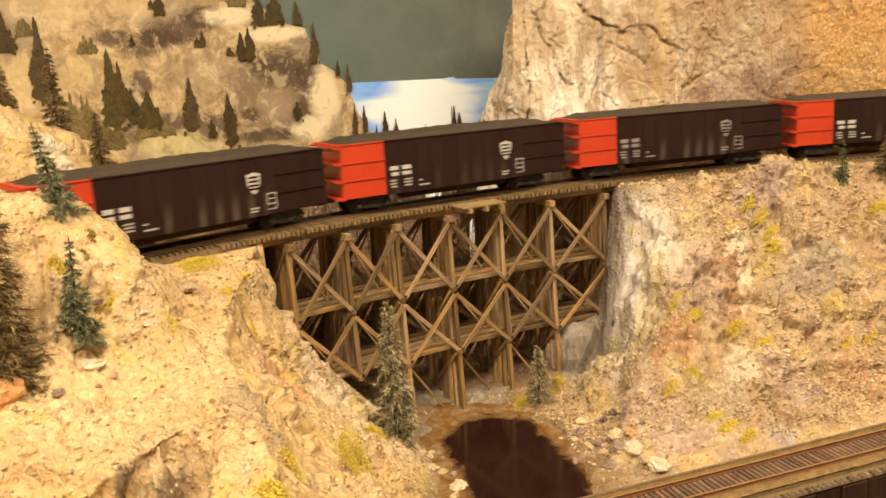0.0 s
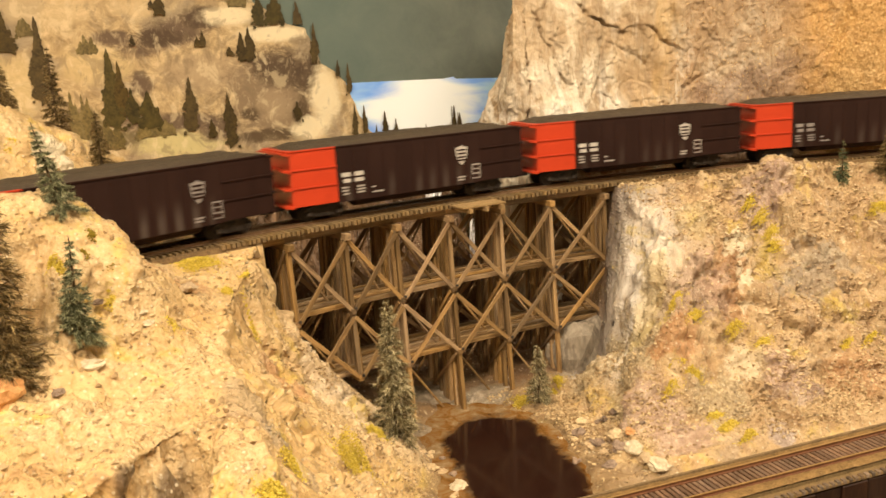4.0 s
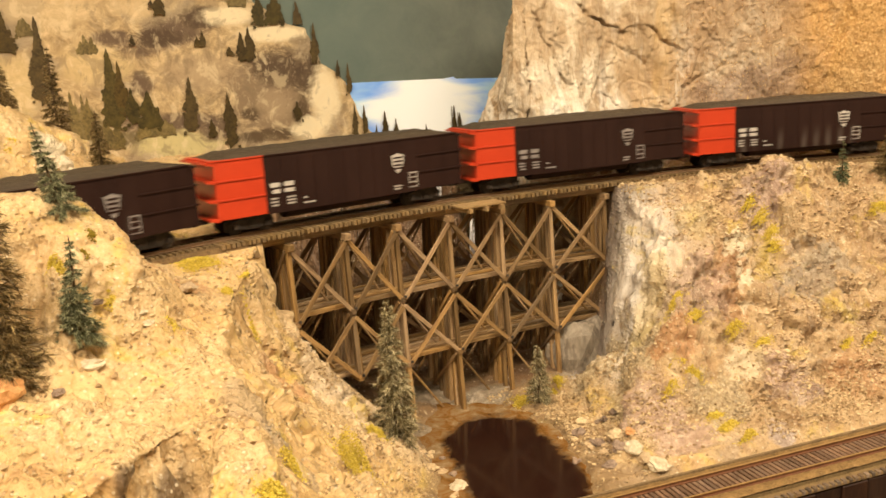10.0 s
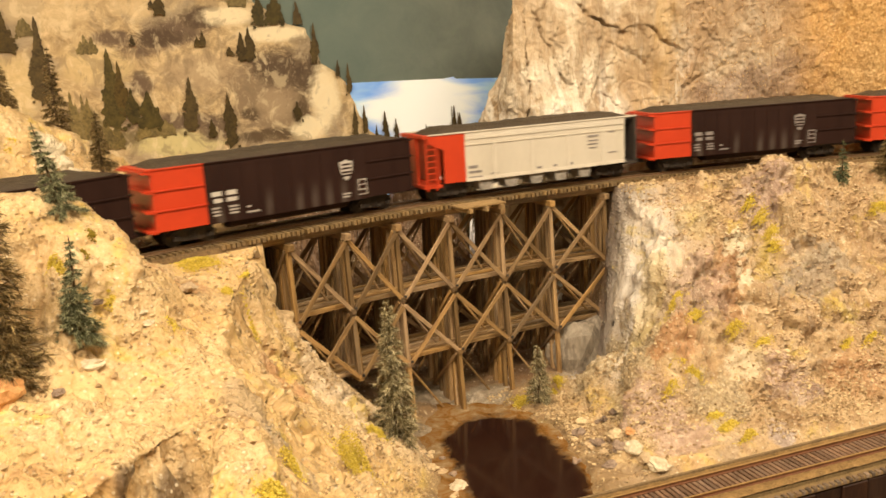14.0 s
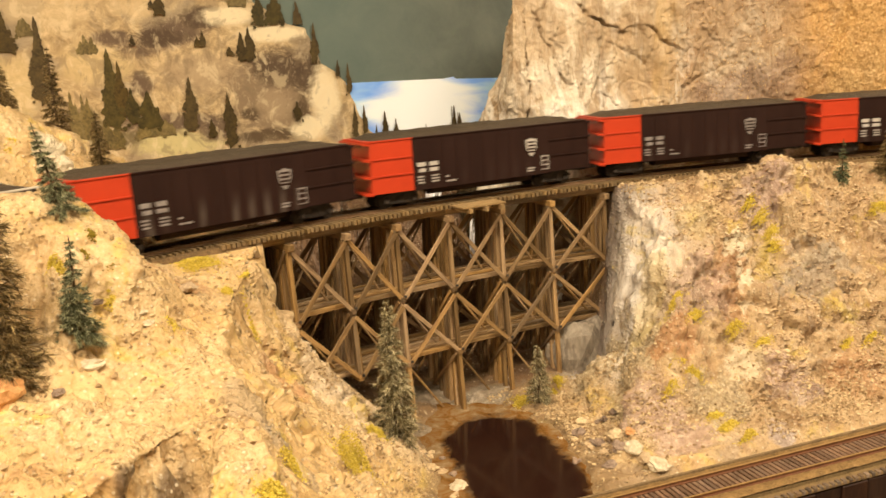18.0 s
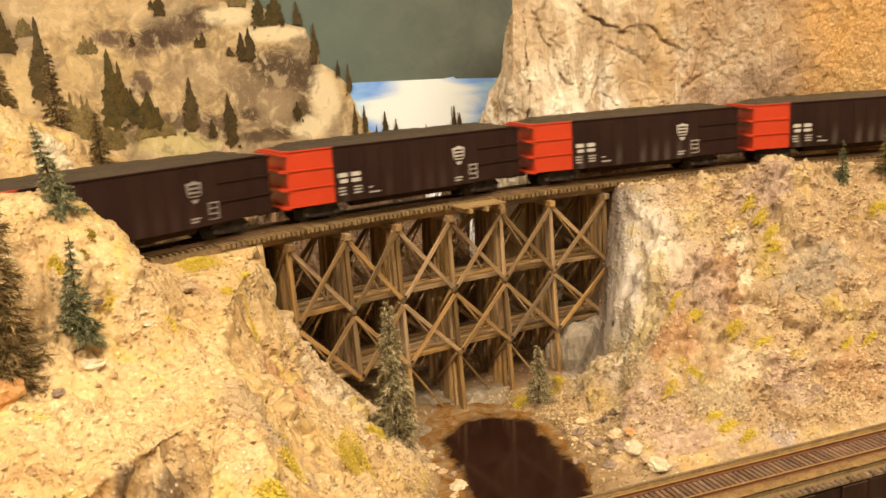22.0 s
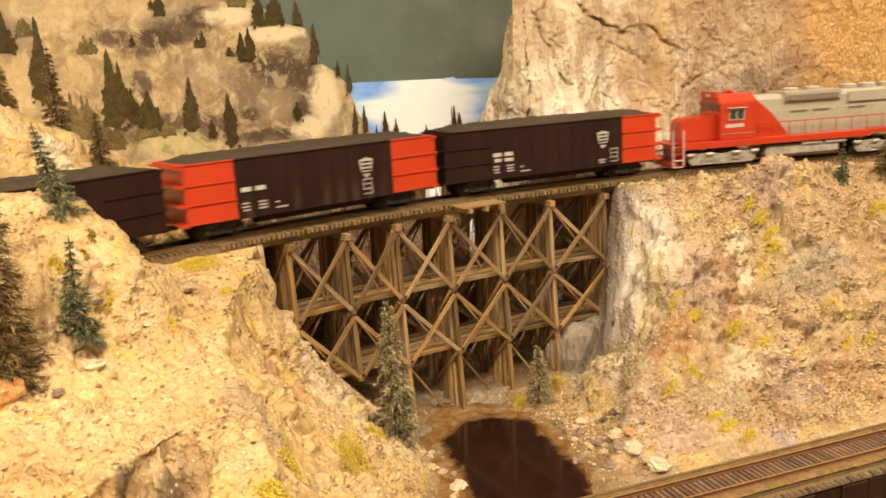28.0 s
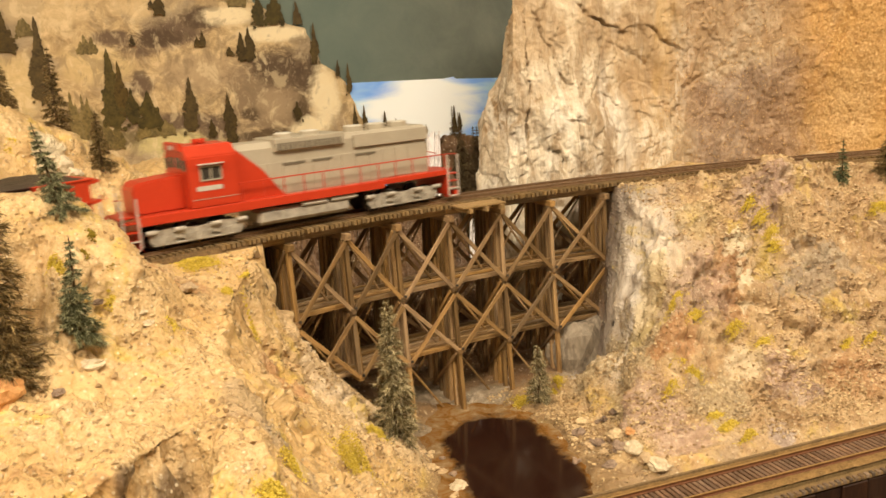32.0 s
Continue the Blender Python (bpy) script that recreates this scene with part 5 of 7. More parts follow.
def heap(bm, x0, x1, hw, z_rim, rise, seed):
    """A trimmed heap of coal with sloping ends."""
    nx, ny = 44, 9
    rnd = random.Random(seed)
    rows = []
    for i in range(nx + 1):
        u = i / nx
        row = []
        for j in range(ny + 1):
            v = j / ny * 2 - 1
            ends = min(1, min(u, 1 - u) / 0.07)
            hgt = rise * min(ends, (1 - abs(v)) / 0.45, 1) * (0.92 + 0.08 * math.sin(u * 9 + seed)) if abs(v) < 1 else 0
            row.append(bm.verts.new((x0 + (x1 - x0) * u, v * hw, z_rim + max(0, hgt) + (rnd.uniform(-0.0004, 0.0005) if 0 < j < ny else -0.001))))
        rows.append(row)
    for i in range(nx):
        for j in range(ny):
            bm.faces.new((rows[i][j], rows[i + 1][j], rows[i + 1][j + 1], rows[i][j + 1]))
    return bm


def end_section(owner, sgn, mat, label):
    """The ribbed end of a gondola: side panels, the set-back end sheet and the ledges that stand out from it."""
    xi, xc, xin, tip = 0.0539, CAR_HALF - 0.0030, CAR_HALF - 0.0032, CAR_HALF + 0.0024
    if sgn > 0:
        xc, xin, tip = CAR_HALF + 0.0022, CAR_HALF - 0.0010, CAR_HALF + 0.0030
    xi, xc, xin, tip = sgn * xi, sgn * xc, sgn * xin, sgn * tip
    sec = part("end_section", one_box(*sorted((xin, xin - sgn * 0.0010)), -CAR_W + 0.0012, CAR_W - 0.0012, SILL, TOP), mat, owner, label)
    for sd in (-1, 1):
        part("side_panel", one_box(*sorted((xi, xc)), *sorted((sd * CAR_W, sd * (CAR_W - 0.0012))), SILL, TOP, 0.0002), mat, sec)
    for k, z in enumerate((SILL + 0.0006, SILL + 0.0115, SILL + 0.0225, TOP - 0.0008)):
        rb = bmesh.new()
        prism(rb, [(xin, z - 0.0014), (xin, z + 0.0006), (tip, z + 0.0008), (tip, z - 0.0003)], -CAR_W - 0.0007, CAR_W + 0.0007)
        part("rib", rb, mat, sec)
        if k in (1, 2):
            for sd in (-1, 1):
                part("side_rib", one_box(*sorted((xi, xc)), *sorted((sd * CAR_W, sd * (CAR_W + 0.0008))), z - 0.0004, z + 0.0004), mat, sec)
    return sec


def build_gondola(both_red=False, worn=False):
    car = thing("coal_gondola", pose(0, 0, 0), "black coal gondola with one red ribbed end and worn lettering" if worn else "black coal gondola with one red ribbed end, heaped with coal" if not both_red else "black coal gondola with red ribs at both ends, heaped with coal", "railway car", "coal train")
    for sd in (-1, 1):
        a, b = sorted((sd * CAR_W, sd * (CAR_W - 0.0012)))
        part("side_sheet", one_box(-0.0539, 0.0539, a, b, SILL - 0.0004, TOP), STREAKED, car)
    part("floor_sheet", one_box(-0.0800, 0.0800, -CAR_W + 0.0012, CAR_W - 0.0012, SILL, SILL + 0.002), BLACK, car)
    # the two rounded tubs between the trucks
    for sd in (-1, 1):
        bm = bmesh.new()
        pts = []
        for i in range(9):
            an = math.pi * i / 8
            pts.append((sd * 0.0095 - 0.0080 * math.cos(an), SILL + 0.0005 - 0.0058 * math.sin(an)))
        va = [bm.verts.new((-0.040, y, z)) for y, z in pts]
        vb = [bm.verts.new((0.040, y, z)) for y, z in pts]
        for i in range(8):
            bm.faces.new((va[i], va[i + 1], vb[i + 1], vb[i]))
        bm.faces.new(va)
        bm.faces.new(vb[::-1])
        bmesh.ops.recalc_face_normals(bm, faces=bm.faces[:])
        part("tub", bm, BLACK, car)
    # faint pressed panels along the side
    for sd in (-1, 1):
        for i in range(9):
            x = -0.0420 + i * 0.0105
            c, d = sorted((sd * CAR_W, sd * (CAR_W + 0.00025)))
            part("side_rib", one_box(x - 0.0006, x + 0.0006, c, d, SILL + 0.001, TOP - 0.002), BLACK, car)
    end_section(car, -1, RED, "bright red ribbed end")
    end_section(car, 1, RED if both_red else BLACK, "bright red ribbed end" if both_red else "black ribbed end")
    for sd in (-1, 1):
        a, b = sorted((sd * (CAR_W + 0.0006), sd * (CAR_W - 0.0014)))
        part("top_rim", one_box(-0.0539, 0.0539 if both_red else CAR_HALF, a, b, TOP, TOP + 0.0010, 0.0002), BLACK, car)
    if not both_red:
        part("end_rim", one_box(CAR_HALF - 0.0055, CAR_HALF, -CAR_W + 0.0014, CAR_W - 0.0014, TOP, TOP + 0.0010), BLACK, car)
    for e in ((-1, 1) if both_red else (-1,)):
        for sd in (-1, 1):
            a, b = sorted((sd * (CAR_W + 0.0006), sd * (CAR_W - 0.0014)))
            part("top_rim", one_box(*sorted((e * 0.0539, e * CAR_HALF)), a, b, TOP, TOP + 0.0010, 0.0002), RED, car, "red top rim")
        part("end_rim", one_box(*sorted((e * (CAR_HALF - 0.0055), e * CAR_HALF)), -CAR_W + 0.0014, CAR_W - 0.0014, TOP, TOP + 0.0010), RED, car, "red end rim")
    part("coal_load", heap(bmesh.new(), -CAR_HALF + 0.0035, CAR_HALF - 0.0035, CAR_W - 0.0013, TOP + 0.0009, 0.0036, 3), COAL, car, "heaped black coal", True)
    for x in (-0.062, 0.062):
        add_truck(car, x)
    for e in (-1, 1):
        bm = bmesh.new()
        a, b = sorted((e * (CAR_HALF - 0.004), e * (PITCH_CAR / 2 - 0.0004)))
        box(bm, a, b, -0.0013, 0.0013, 0.0075, 0.0105, 0.0003)
        box(bm, *sorted((e * (PITCH_CAR / 2 - 0.0032), e * (PITCH_CAR / 2 - 0.0004))), -0.0024, 0.0024, 0.0070, 0.0110, 0.0004)
        part("coupler", bm, SOOT, car)
    for side in (-1, 1):
        # the far side carries the same lettering turned end for end
        k, ks = (0.0, 0.0) if side < 0 else (-0.002, -0.002)
        if both_red:
            ks = -0.0045
        for x0, x1, za, zb in ((-0.0508, -0.0447, 0.0262, 0.0288), (-0.0498, -0.0447, 0.0225, 0.0248), (-0.0420, -0.0356, 0.0262, 0.0288), (-0.0420, -0.0356, 0.0225, 0.0248))[::2 if both_red else 1]:
            side_plate(car, "lettering_bar", bar(x0 + k, x1 + k, za, zb), side, FADED if worn else WHITE)
        for x0, x1, z in ((-0.0512, -0.0465, 0.0195), (-0.0512, -0.0465, 0.0175), (-0.0506, -0.0465, 0.0155), (-0.0407, -0.0352, 0.0195), (-0.0407, -0.0352, 0.0176), (-0.0407, -0.0352, 0.0157), (-0.0300, -0.0275, 0.0178), (-0.0300, -0.0222, 0.0146), (0.0350, 0.0410, 0.0158), (0.0350, 0.0400, 0.0140)):
            if x0 > 0 and both_red:
                continue
            k = ks if x0 > 0 else k
            side_plate(car, "small_lettering", bar(x0 + k, x1 + k, z - 0.0005, z + 0.0005), side, FADED if worn else LETTER)
        side_plate(car, "emblem", shield(0.0388 + ks, 0.0305, 0.0096, 0.0132), side, FADED if worn else WHITE, 0.0002)
        for z in (0.0340, 0.0316, 0.0292, 0.0272):
            side_plate(car, "emblem_band", bar(0.0388 + ks - 0.0033, 0.0388 + ks + 0.0033, z - 0.0006, z + 0.0006), side, BLACK, 0.0004)
        kp = 0.0 if side < 0 else -0.0035
        if both_red:
            kp = -0.0155
        side_plate(car, "data_panel", bar(0.0466 + kp, 0.0532 + kp, 0.0136, 0.0236), side, FADED if worn else LETTER)
        for x0, z0_, z1_ in ((0.0466, 0.0144, 0.0166), (0.0473, 0.0176, 0.0198), (0.0473, 0.0206, 0.0228)):
            side_plate(car, "data_field", bar(x0 + kp, 0.0523 + kp, z0_, z1_), side, BLACK, 0.0004)
    return car


CHUTE = simple("dirty_silver_chute", (0.13, 0.11, 0.095), (0.36, 0.33, 0.29), 120, 0.45, 0.2, 0.2, 0.0003, 600)
HOPPER_PALE = simple("paler_grey_hopper_frame", (0.55, 0.50, 0.415), (0.61, 0.56, 0.47), 40, 0.45, 0, 0.05, 0.0002, 500, 0.45, fleck=0.12)


def build_hopper():
    car = thing("grey_hopper", pose(0, 0, 0), "pale grey coal hopper with red sloped end frame, heaped with coal", "railway car", "coal train")
    bm = bmesh.new()
    for sd in (-1, 1):
        a, b = sorted((sd * CAR_W, sd * (CAR_W - 0.0012)))
        part("side_sheet", one_box(-0.056, 0.0755, a, b, SILL + 0.001, TOP), HOPPER_GREY, car)
        c, d = sorted((sd * CAR_W, sd * (CAR_W + 0.0005)))
        part("side_seam", one_box(-0.056, 0.0755, c, d, TOP - 0.0085, TOP - 0.0080), HOPPER_GREY, car)
    for sd in (-1, 1):
        c, d = sorted((sd * CAR_W, sd * (CAR_W + 0.0005)))
        for x in (-0.0335, -0.0035, 0.0265, 0.0565):
            part("side_rib", one_box(x - 0.0011, x + 0.0011, c, d, SILL + 0.003, TOP - 0.0086, 0.0001), HOPPER_PALE, car)
        part("bottom_sill", one_box(-0.056, 0.0755, c, d, SILL + 0.0006, SILL + 0.0028), HOPPER_PALE, car)
        part("top_chord", one_box(-0.056, 0.0755, c, d, TOP - 0.0045, TOP - 0.0005), HOPPER_PALE, car)
    part("end_sheet", one_box(0.0743, 0.0755, -CAR_W + 0.0012, CAR_W - 0.0012, SILL + 0.001, TOP), HOPPER_GREY, car)
    bm = bmesh.new()
    for sd in (-1, 1):
        a, b = sorted((sd * CAR_W, sd * (CAR_W - 0.0012)))
        prism(bm, [(-0.056, SILL + 0.001), (-0.056, TOP), (-0.083, TOP), (-0.083, TOP - 0.005), (-0.072, TOP - 0.010), (-0.072, SILL + 0.001)], a, b)
    box(bm, -0.0755, -0.0745, -CAR_W + 0.0012, CAR_W - 0.0012, SILL + 0.001, TOP)
    red_end = part("end_section", bm, RED, car, "bright red end section")
    for sd in (-1, 1):
        lb = bmesh.new()
        for x in (-0.0855, -0.0785):
            box(lb, x, x + 0.0009, sd * CAR_W - 0.0006, sd * CAR_W + 0.0006, SILL - 0.003, TOP)
        for k in range(8):
            z = SILL + 0.0005 + k * 0.0040
            box(lb, -0.0855, -0.0778, sd * CAR_W - 0.0004, sd * CAR_W + 0.0004, z, z + 0.0006)
        part("ladder", lb, RED, red_end)
    for b6, nm in (((-CAR_HALF, -0.074, -CAR_W, CAR_W, SILL - 0.0015, SILL + 0.001), "end_sill"), ((-CAR_HALF, -0.083, -CAR_W - 0.0005, CAR_W + 0.0005, TOP - 0.0016, TOP + 0.0008), "end_rim"), ((-0.0865, -0.0845, -0.0060, 0.0060, SILL, TOP - 0.002), "end_post")):
        part(nm, one_box(*b6, bevel=0.0003), RED, red_end)
    bm = bmesh.new()
    box(bm, -0.0750, 0.0860, -0.0030, 0.0030, SILL - 0.0030, SILL + 0.0010)
    box(bm, 0.0755, 0.0865, -CAR_W, CAR_W, SILL - 0.001, SILL + 0.0014)
    box(bm, 0.0845, 0.0865, -CAR_W, CAR_W, SILL, TOP, 0.0002)
    box(bm, 0.0760, 0.0845, -0.0010, 0.0010, SILL, TOP - 0.008)
    part("underframe", bm, SOOT, car)
    for sd in (-1, 1):
        a, b = sorted((sd * (CAR_W + 0.0006), sd * (CAR_W - 0.0014)))
        part("top_rim", one_box(-0.083, 0.0865, a, b, TOP, TOP + 0.0010, 0.0002), HOPPER_GREY, car)
    for k in range(5):
        x = -0.0405 + k * 0.0203
        for sd in (-1, 1):
            bm = bmesh.new()
            a, b = sorted((sd * 0.0180, sd * 0.0060))
            prism(bm, [(x - 0.0060, SILL + 0.001), (x + 0.0060, SILL + 0.001), (x + 0.0036, SILL - 0.0066), (x - 0.0036, SILL - 0.0066)], a, b)
            part("discharge_chute", bm, CHUTE, car, "dull silver discharge chute")
    part("coal_load", heap(bmesh.new(), -0.080, 0.084, CAR_W - 0.0013, TOP - 0.0006, 0.0052, 8), COAL, car, "heaped black coal", True)
    for x in (-0.066, 0.066):
        add_truck(car, x)
    for e in (-1, 1):
        part("coupler", one_box(*sorted((e * (CAR_HALF - 0.004), e * (PITCH_CAR / 2 - 0.0004))), -0.0018, 0.0018, 0.0075, 0.0105, bevel=0.0003), SOOT, car)
    for side in (-1, 1):
        for x0, x1, z0_, z1_, mt in ((-0.054, -0.047, 0.0205, 0.0225, FADED), (-0.054, -0.044, 0.0172, 0.0188, FADED), (-0.054, -0.044, 0.0140, 0.0150, FADED), (-0.037, -0.033, 0.020, 0.024, HOPPER_GREY), (-0.037, -0.031, 0.0150, 0.0160, FADED), (0.0, 0.004, 0.0150, 0.0164, FADED), (0.0135, 0.0165, 0.0150, 0.0166, FADED), (0.026, 0.030, 0.0150, 0.0166, FADED),
                                (0.043, 0.052, 0.0330, 0.0345, FADED), (0.043, 0.052, 0.0300, 0.0310, FADED), (0.043, 0.052, 0.0275, 0.0285, FADED), (0.044, 0.051, 0.0250, 0.0258, FADED), (0.061, 0.067, 0.0350, 0.0358, FADED), (0.061, 0.068, 0.0200, 0.0210, FADED)):
            side_plate(car, "lettering_bar", bar(x0, x1, z0_, z1_), side, mt)
    return car


def build_loco():
    lo = thing("diesel_locomotive", pose(0, 0, 0), "red and silver-grey diesel locomotive at the coal train's tail", "locomotive", "coal train")
    H, DECK, HW = 0.1144, 0.0205, 0.0180

    def add(name, mat, *boxes, bevel=0.0004, parent=lo, label=""):
        bm = bmesh.new()
        for b6 in boxes:
            box(bm, *b6, bevel=bevel)
        return part(name, bm, mat, parent, label)
    add("frame", LOCO_RED, (-H + 0.009, 0.054, -HW, HW, 0.0152, DECK), (0.054, H - 0.009, -HW, HW, 0.0175, DECK + 0.0006))
    for e in (-1, 1):
        add("pilot", LOCO_RED, (*sorted((e * (H - 0.010), e * (H - 0.0085))), -HW, HW, 0.0040, DECK), (*sorted((e * (H - 0.0085), e * H)), -HW + 0.008, HW - 0.008, DECK - 0.0015, DECK), (*sorted((e * (H - 0.004), e * (H - 0.001))), -HW, HW, 0.0022, 0.0060))
        for sd in (-1, 1):
            st = bmesh.new()
            for k in range(4):
                z = 0.0025 + k * 0.0050
                box(st, *sorted((e * (H - 0.0085), e * (H - 0.0005))), *sorted((sd * HW, sd * (HW - 0.0055))), z, z + 0.0007)
            box(st, *sorted((e * (H - 0.0090), e * (H - 0.0082))), *sorted((sd * HW, sd * (HW - 0.006))), 0.0022, DECK)
            part("steps", st, LOCO_RED, lo, "red end steps")
            ed = bmesh.new()
            for k in range(2):
                z = 0.0025 + k * 0.0050
                box(ed, *sorted((e * (H - 0.0085), e * (H - 0.0005))), *sorted((sd * (HW + 0.0003), sd * HW)), z, z + 0.0009)
            part("step_edge", ed, WHITE, lo, "white step edges")
            for x in (H - 0.0004, H - 0.0090):
                rl = bmesh.new()
                rod(rl, (e * x, sd * HW, 0.0035), (e * x, sd * HW, 0.0310), 0.0006, 6)
                part("grab_rail", rl, WHITE, lo, "white end grab rail")
            # railing across the end
            rl = bmesh.new()
            rod(rl, (e * (H - 0.001), sd * HW, 0.0310), (e * (H - 0.001), sd * 0.0060, 0.0300), 0.00035, 5)
            part("end_railing", rl, LOCO_RED, lo)
        part("coupler", one_box(*sorted((e * (H - 0.003), e * (H + 0.0065))), -0.0018, 0.0018, 0.0070, 0.0105, bevel=0.0004), SOOT, lo)
    # short nose, cab and the swept red side
    bm = bmesh.new()
    prism(bm, [(-0.1040, DECK), (-0.1040, 0.0350), (-0.1005, 0.0382), (-0.0750, 0.0400), (-0.0750, DECK)], -0.0098, 0.0098)
    bmesh.ops.bevel(bm, geom=bm.edges[:], offset=0.0008, segments=2, affect="EDGES")
    part("nose", bm, LOCO_RED, lo, "red short nose")
    bm = bmesh.new()
    ys = [(-0.0170, DECK), (-0.0170, 0.0490), (-0.0110, 0.0552), (0.0110, 0.0552), (0.0170, 0.0490), (0.0170, DECK)]
    va = [bm.verts.new((-0.0750, y, z)) for y, z in ys]
    vb = [bm.verts.new((-0.0450, y, z)) for y, z in ys]
    bm.faces.new(va)
    bm.faces.new(vb[::-1])
    for i in range(6):
        bm.faces.new((va[i], vb[i], vb[(i + 1) % 6], va[(i + 1) % 6]))
    bmesh.ops.recalc_face_normals(bm, faces=bm.faces[:])
    bmesh.ops.bevel(bm, geom=bm.edges[:], offset=0.0006, segments=2, affect="EDGES")
    cab = part("cab", bm, LOCO_RED, lo, "red cab")
    for sd in (-1, 1):
        a, b = sorted((sd * 0.0170, sd * 0.0173))
        part("side_window", one_box(-0.0672, -0.0560, a, b, 0.0362, 0.0430), DARK_GLASS, cab, "dark cab side window")
        bm = bmesh.new()
        for b4 in ((-0.0680, -0.0672, 0.0355, 0.0438), (-0.0560, -0.0552, 0.0355, 0.0438), (-0.0672, -0.0560, 0.0355, 0.0362), (-0.0672, -0.0560, 0.0430, 0.0438), (-0.0620, -0.0612, 0.0362, 0.0430)):
            c, d = sorted((sd * 0.0170, sd * 0.0177))
            box(bm, b4[0], b4[1], c, d, b4[2], b4[3])
        part("window_frame", bm, SILVER, cab)
        bm = bmesh.new()
        c, d = sorted((sd * 0.0170, sd * 0.0198))
        box(bm, -0.0690, -0.0540, c, d, 0.0446, 0.0451)
        part("sunshade", bm, WHITE, cab, "white window sunshade")
        part("front_window", one_box(-0.0754, -0.0750, *sorted((sd * 0.0105, sd * 0.0155)), 0.0420, 0.0480), DARK_GLASS, cab, "dark windscreen pane")
        part("front_pane", one_box(-0.0754, -0.0750, *sorted((sd * 0.0015, sd * 0.0085)), 0.0430, 0.0490), DARK_GLASS, cab, "dark windscreen pane")
        c, d = sorted((sd * 0.0170, sd * 0.0173))
        part("number_bar", one_box(-0.0705, -0.0555, c, d, 0.0300, 0.0326), WHITE, cab, "cream number bar")
        part("side_line", one_box(-0.0740, -0.0460, c, d, 0.0252, 0.0255), SILVER, cab)
        # red panel sweeping down and back from the cab
        bm = bmesh.new()
        prism(bm, [(-0.0450, DECK), (-0.0450, 0.0515), (-0.0290, 0.0380), (-0.0225, 0.0300), (-0.0150, DECK)], *sorted((sd * 0.0119, sd * 0.0128)))
        part("swept_panel", bm, LOCO_RED, lo, "red panel swept back from the cab")
    add("number_board", LOCO_RED, (-0.0765, -0.0735, -0.0115, 0.0115, 0.0525, 0.0572))
    add("headlight", WHITE, (-0.0772, -0.0765, -0.0030, 0.0030, 0.0535, 0.0556), bevel=0)
    add("air_horn", LOCO_RED, (-0.0640, -0.0560, -0.0010, 0.0010, 0.0552, 0.0580), (-0.0610, -0.0595, -0.0040, 0.0040, 0.0560, 0.0575))
    # long hood
    bm = bmesh.new()
    ys = [(-0.0118, DECK), (-0.0118, 0.0490), (-0.0085, 0.0525), (0.0085, 0.0525), (0.0118, 0.0490), (0.0118, DECK)]
    va = [bm.verts.new((-0.0450, y, z)) for y, z in ys]
    vb = [bm.verts.new((0.0940, y, z)) for y, z in ys]
    bm.faces.new(va)
    bm.faces.new(vb[::-1])
    for i in range(6):
        bm.faces.new((va[i], vb[i], vb[(i + 1) % 6], va[(i + 1) % 6]))
    bmesh.ops.recalc_face_normals(bm, faces=bm.faces[:])
    bmesh.ops.bevel(bm, geom=[e for e in bm.edges if abs(e.verts[0].co.x - e.verts[1].co.x) < 0.001], offset=0.0006, segments=2, affect="EDGES")
    part("long_hood", bm, SILVER, lo, "silver-grey long hood")
    for i in range(13):
        x = -0.040 + i * 0.0102
        for sd in (-1, 1):
            c, d = sorted((sd * 0.0118, sd * 0.0122))
            part("hood_door", one_box(x - 0.0047, x + 0.0047, c, d, DECK + 0.0010, 0.0400, bevel=0.0001), SILVER, lo)
    add("dynamic_brake_blister", SILVER, (-0.0190, 0.0290, -0.0140, 0.0140, 0.0462, 0.0538))
    for sd in (-1, 1):
        c, d = sorted((sd * 0.0140, sd * 0.0144))
        part("intake_grille", one_box(-0.0185, 0.0270, c, d, 0.0470, 0.0512), GRILLE, lo, "dark intake grille")
        for k in range(14):
            x = -0.0175 + k * 0.0033
            c, d = sorted((sd * 0.0144, sd * 0.0147))
            part("grille_slat", one_box(x, x + 0.0006, c, d, 0.0472, 0.0510), SILVER, lo)
        c, d = sorted((sd * 0.0118, sd * 0.0136))
        part("radiator_panel", one_box(0.0360, 0.0935, c, d, 0.0430, 0.0512, bevel=0.0003), SILVER, lo)
        for x0, x1 in ((-0.0140, 0.0010), (0.0060, 0.0200), (0.0370, 0.0520)):
            c, d = sorted((sd * 0.0122, sd * 0.0126))
            part("louvre", one_box(x0, x1, c, d, 0.0378, 0.0392), GRILLE, lo)
    for x, r in ((-0.0060, 0.0062), (0.0120, 0.0062), (0.0440, 0.0068), (0.0610, 0.0068), (0.0780, 0.0068)):
        bm = bmesh.new()
        rod(bm, (x, 0, 0.0525), (x, 0, 0.0556), r, 24)
        fan = part("roof_fan", bm, SILVER, lo, "round roof fan")
        bm = bmesh.new()
        rod(bm, (x, 0, 0.0556), (x, 0, 0.0562), r * 0.85, 24)
        part("fan_cap", bm, FAN_WHITE, fan, "pale fan cap")
    # handrails along the walkway
    for sd in (-1, 1):
        rl = bmesh.new()
        rod(rl, (-0.0460, sd * 0.0176, 0.0316), (0.1040, sd * 0.0176, 0.0316), 0.0004, 6)
        part("handrail", rl, LOCO_RED, lo, "thin red handrail")
        for k in range(12):
            x = -0.0440 + k * 0.0134
            bm = bmesh.new()
            rod(bm, (x, sd * 0.0176, DECK), (x, sd * 0.0176, 0.0316), 0.0004, 5)
            part("stanchion", bm, LOCO_RED, lo)
    bm = bmesh.new()
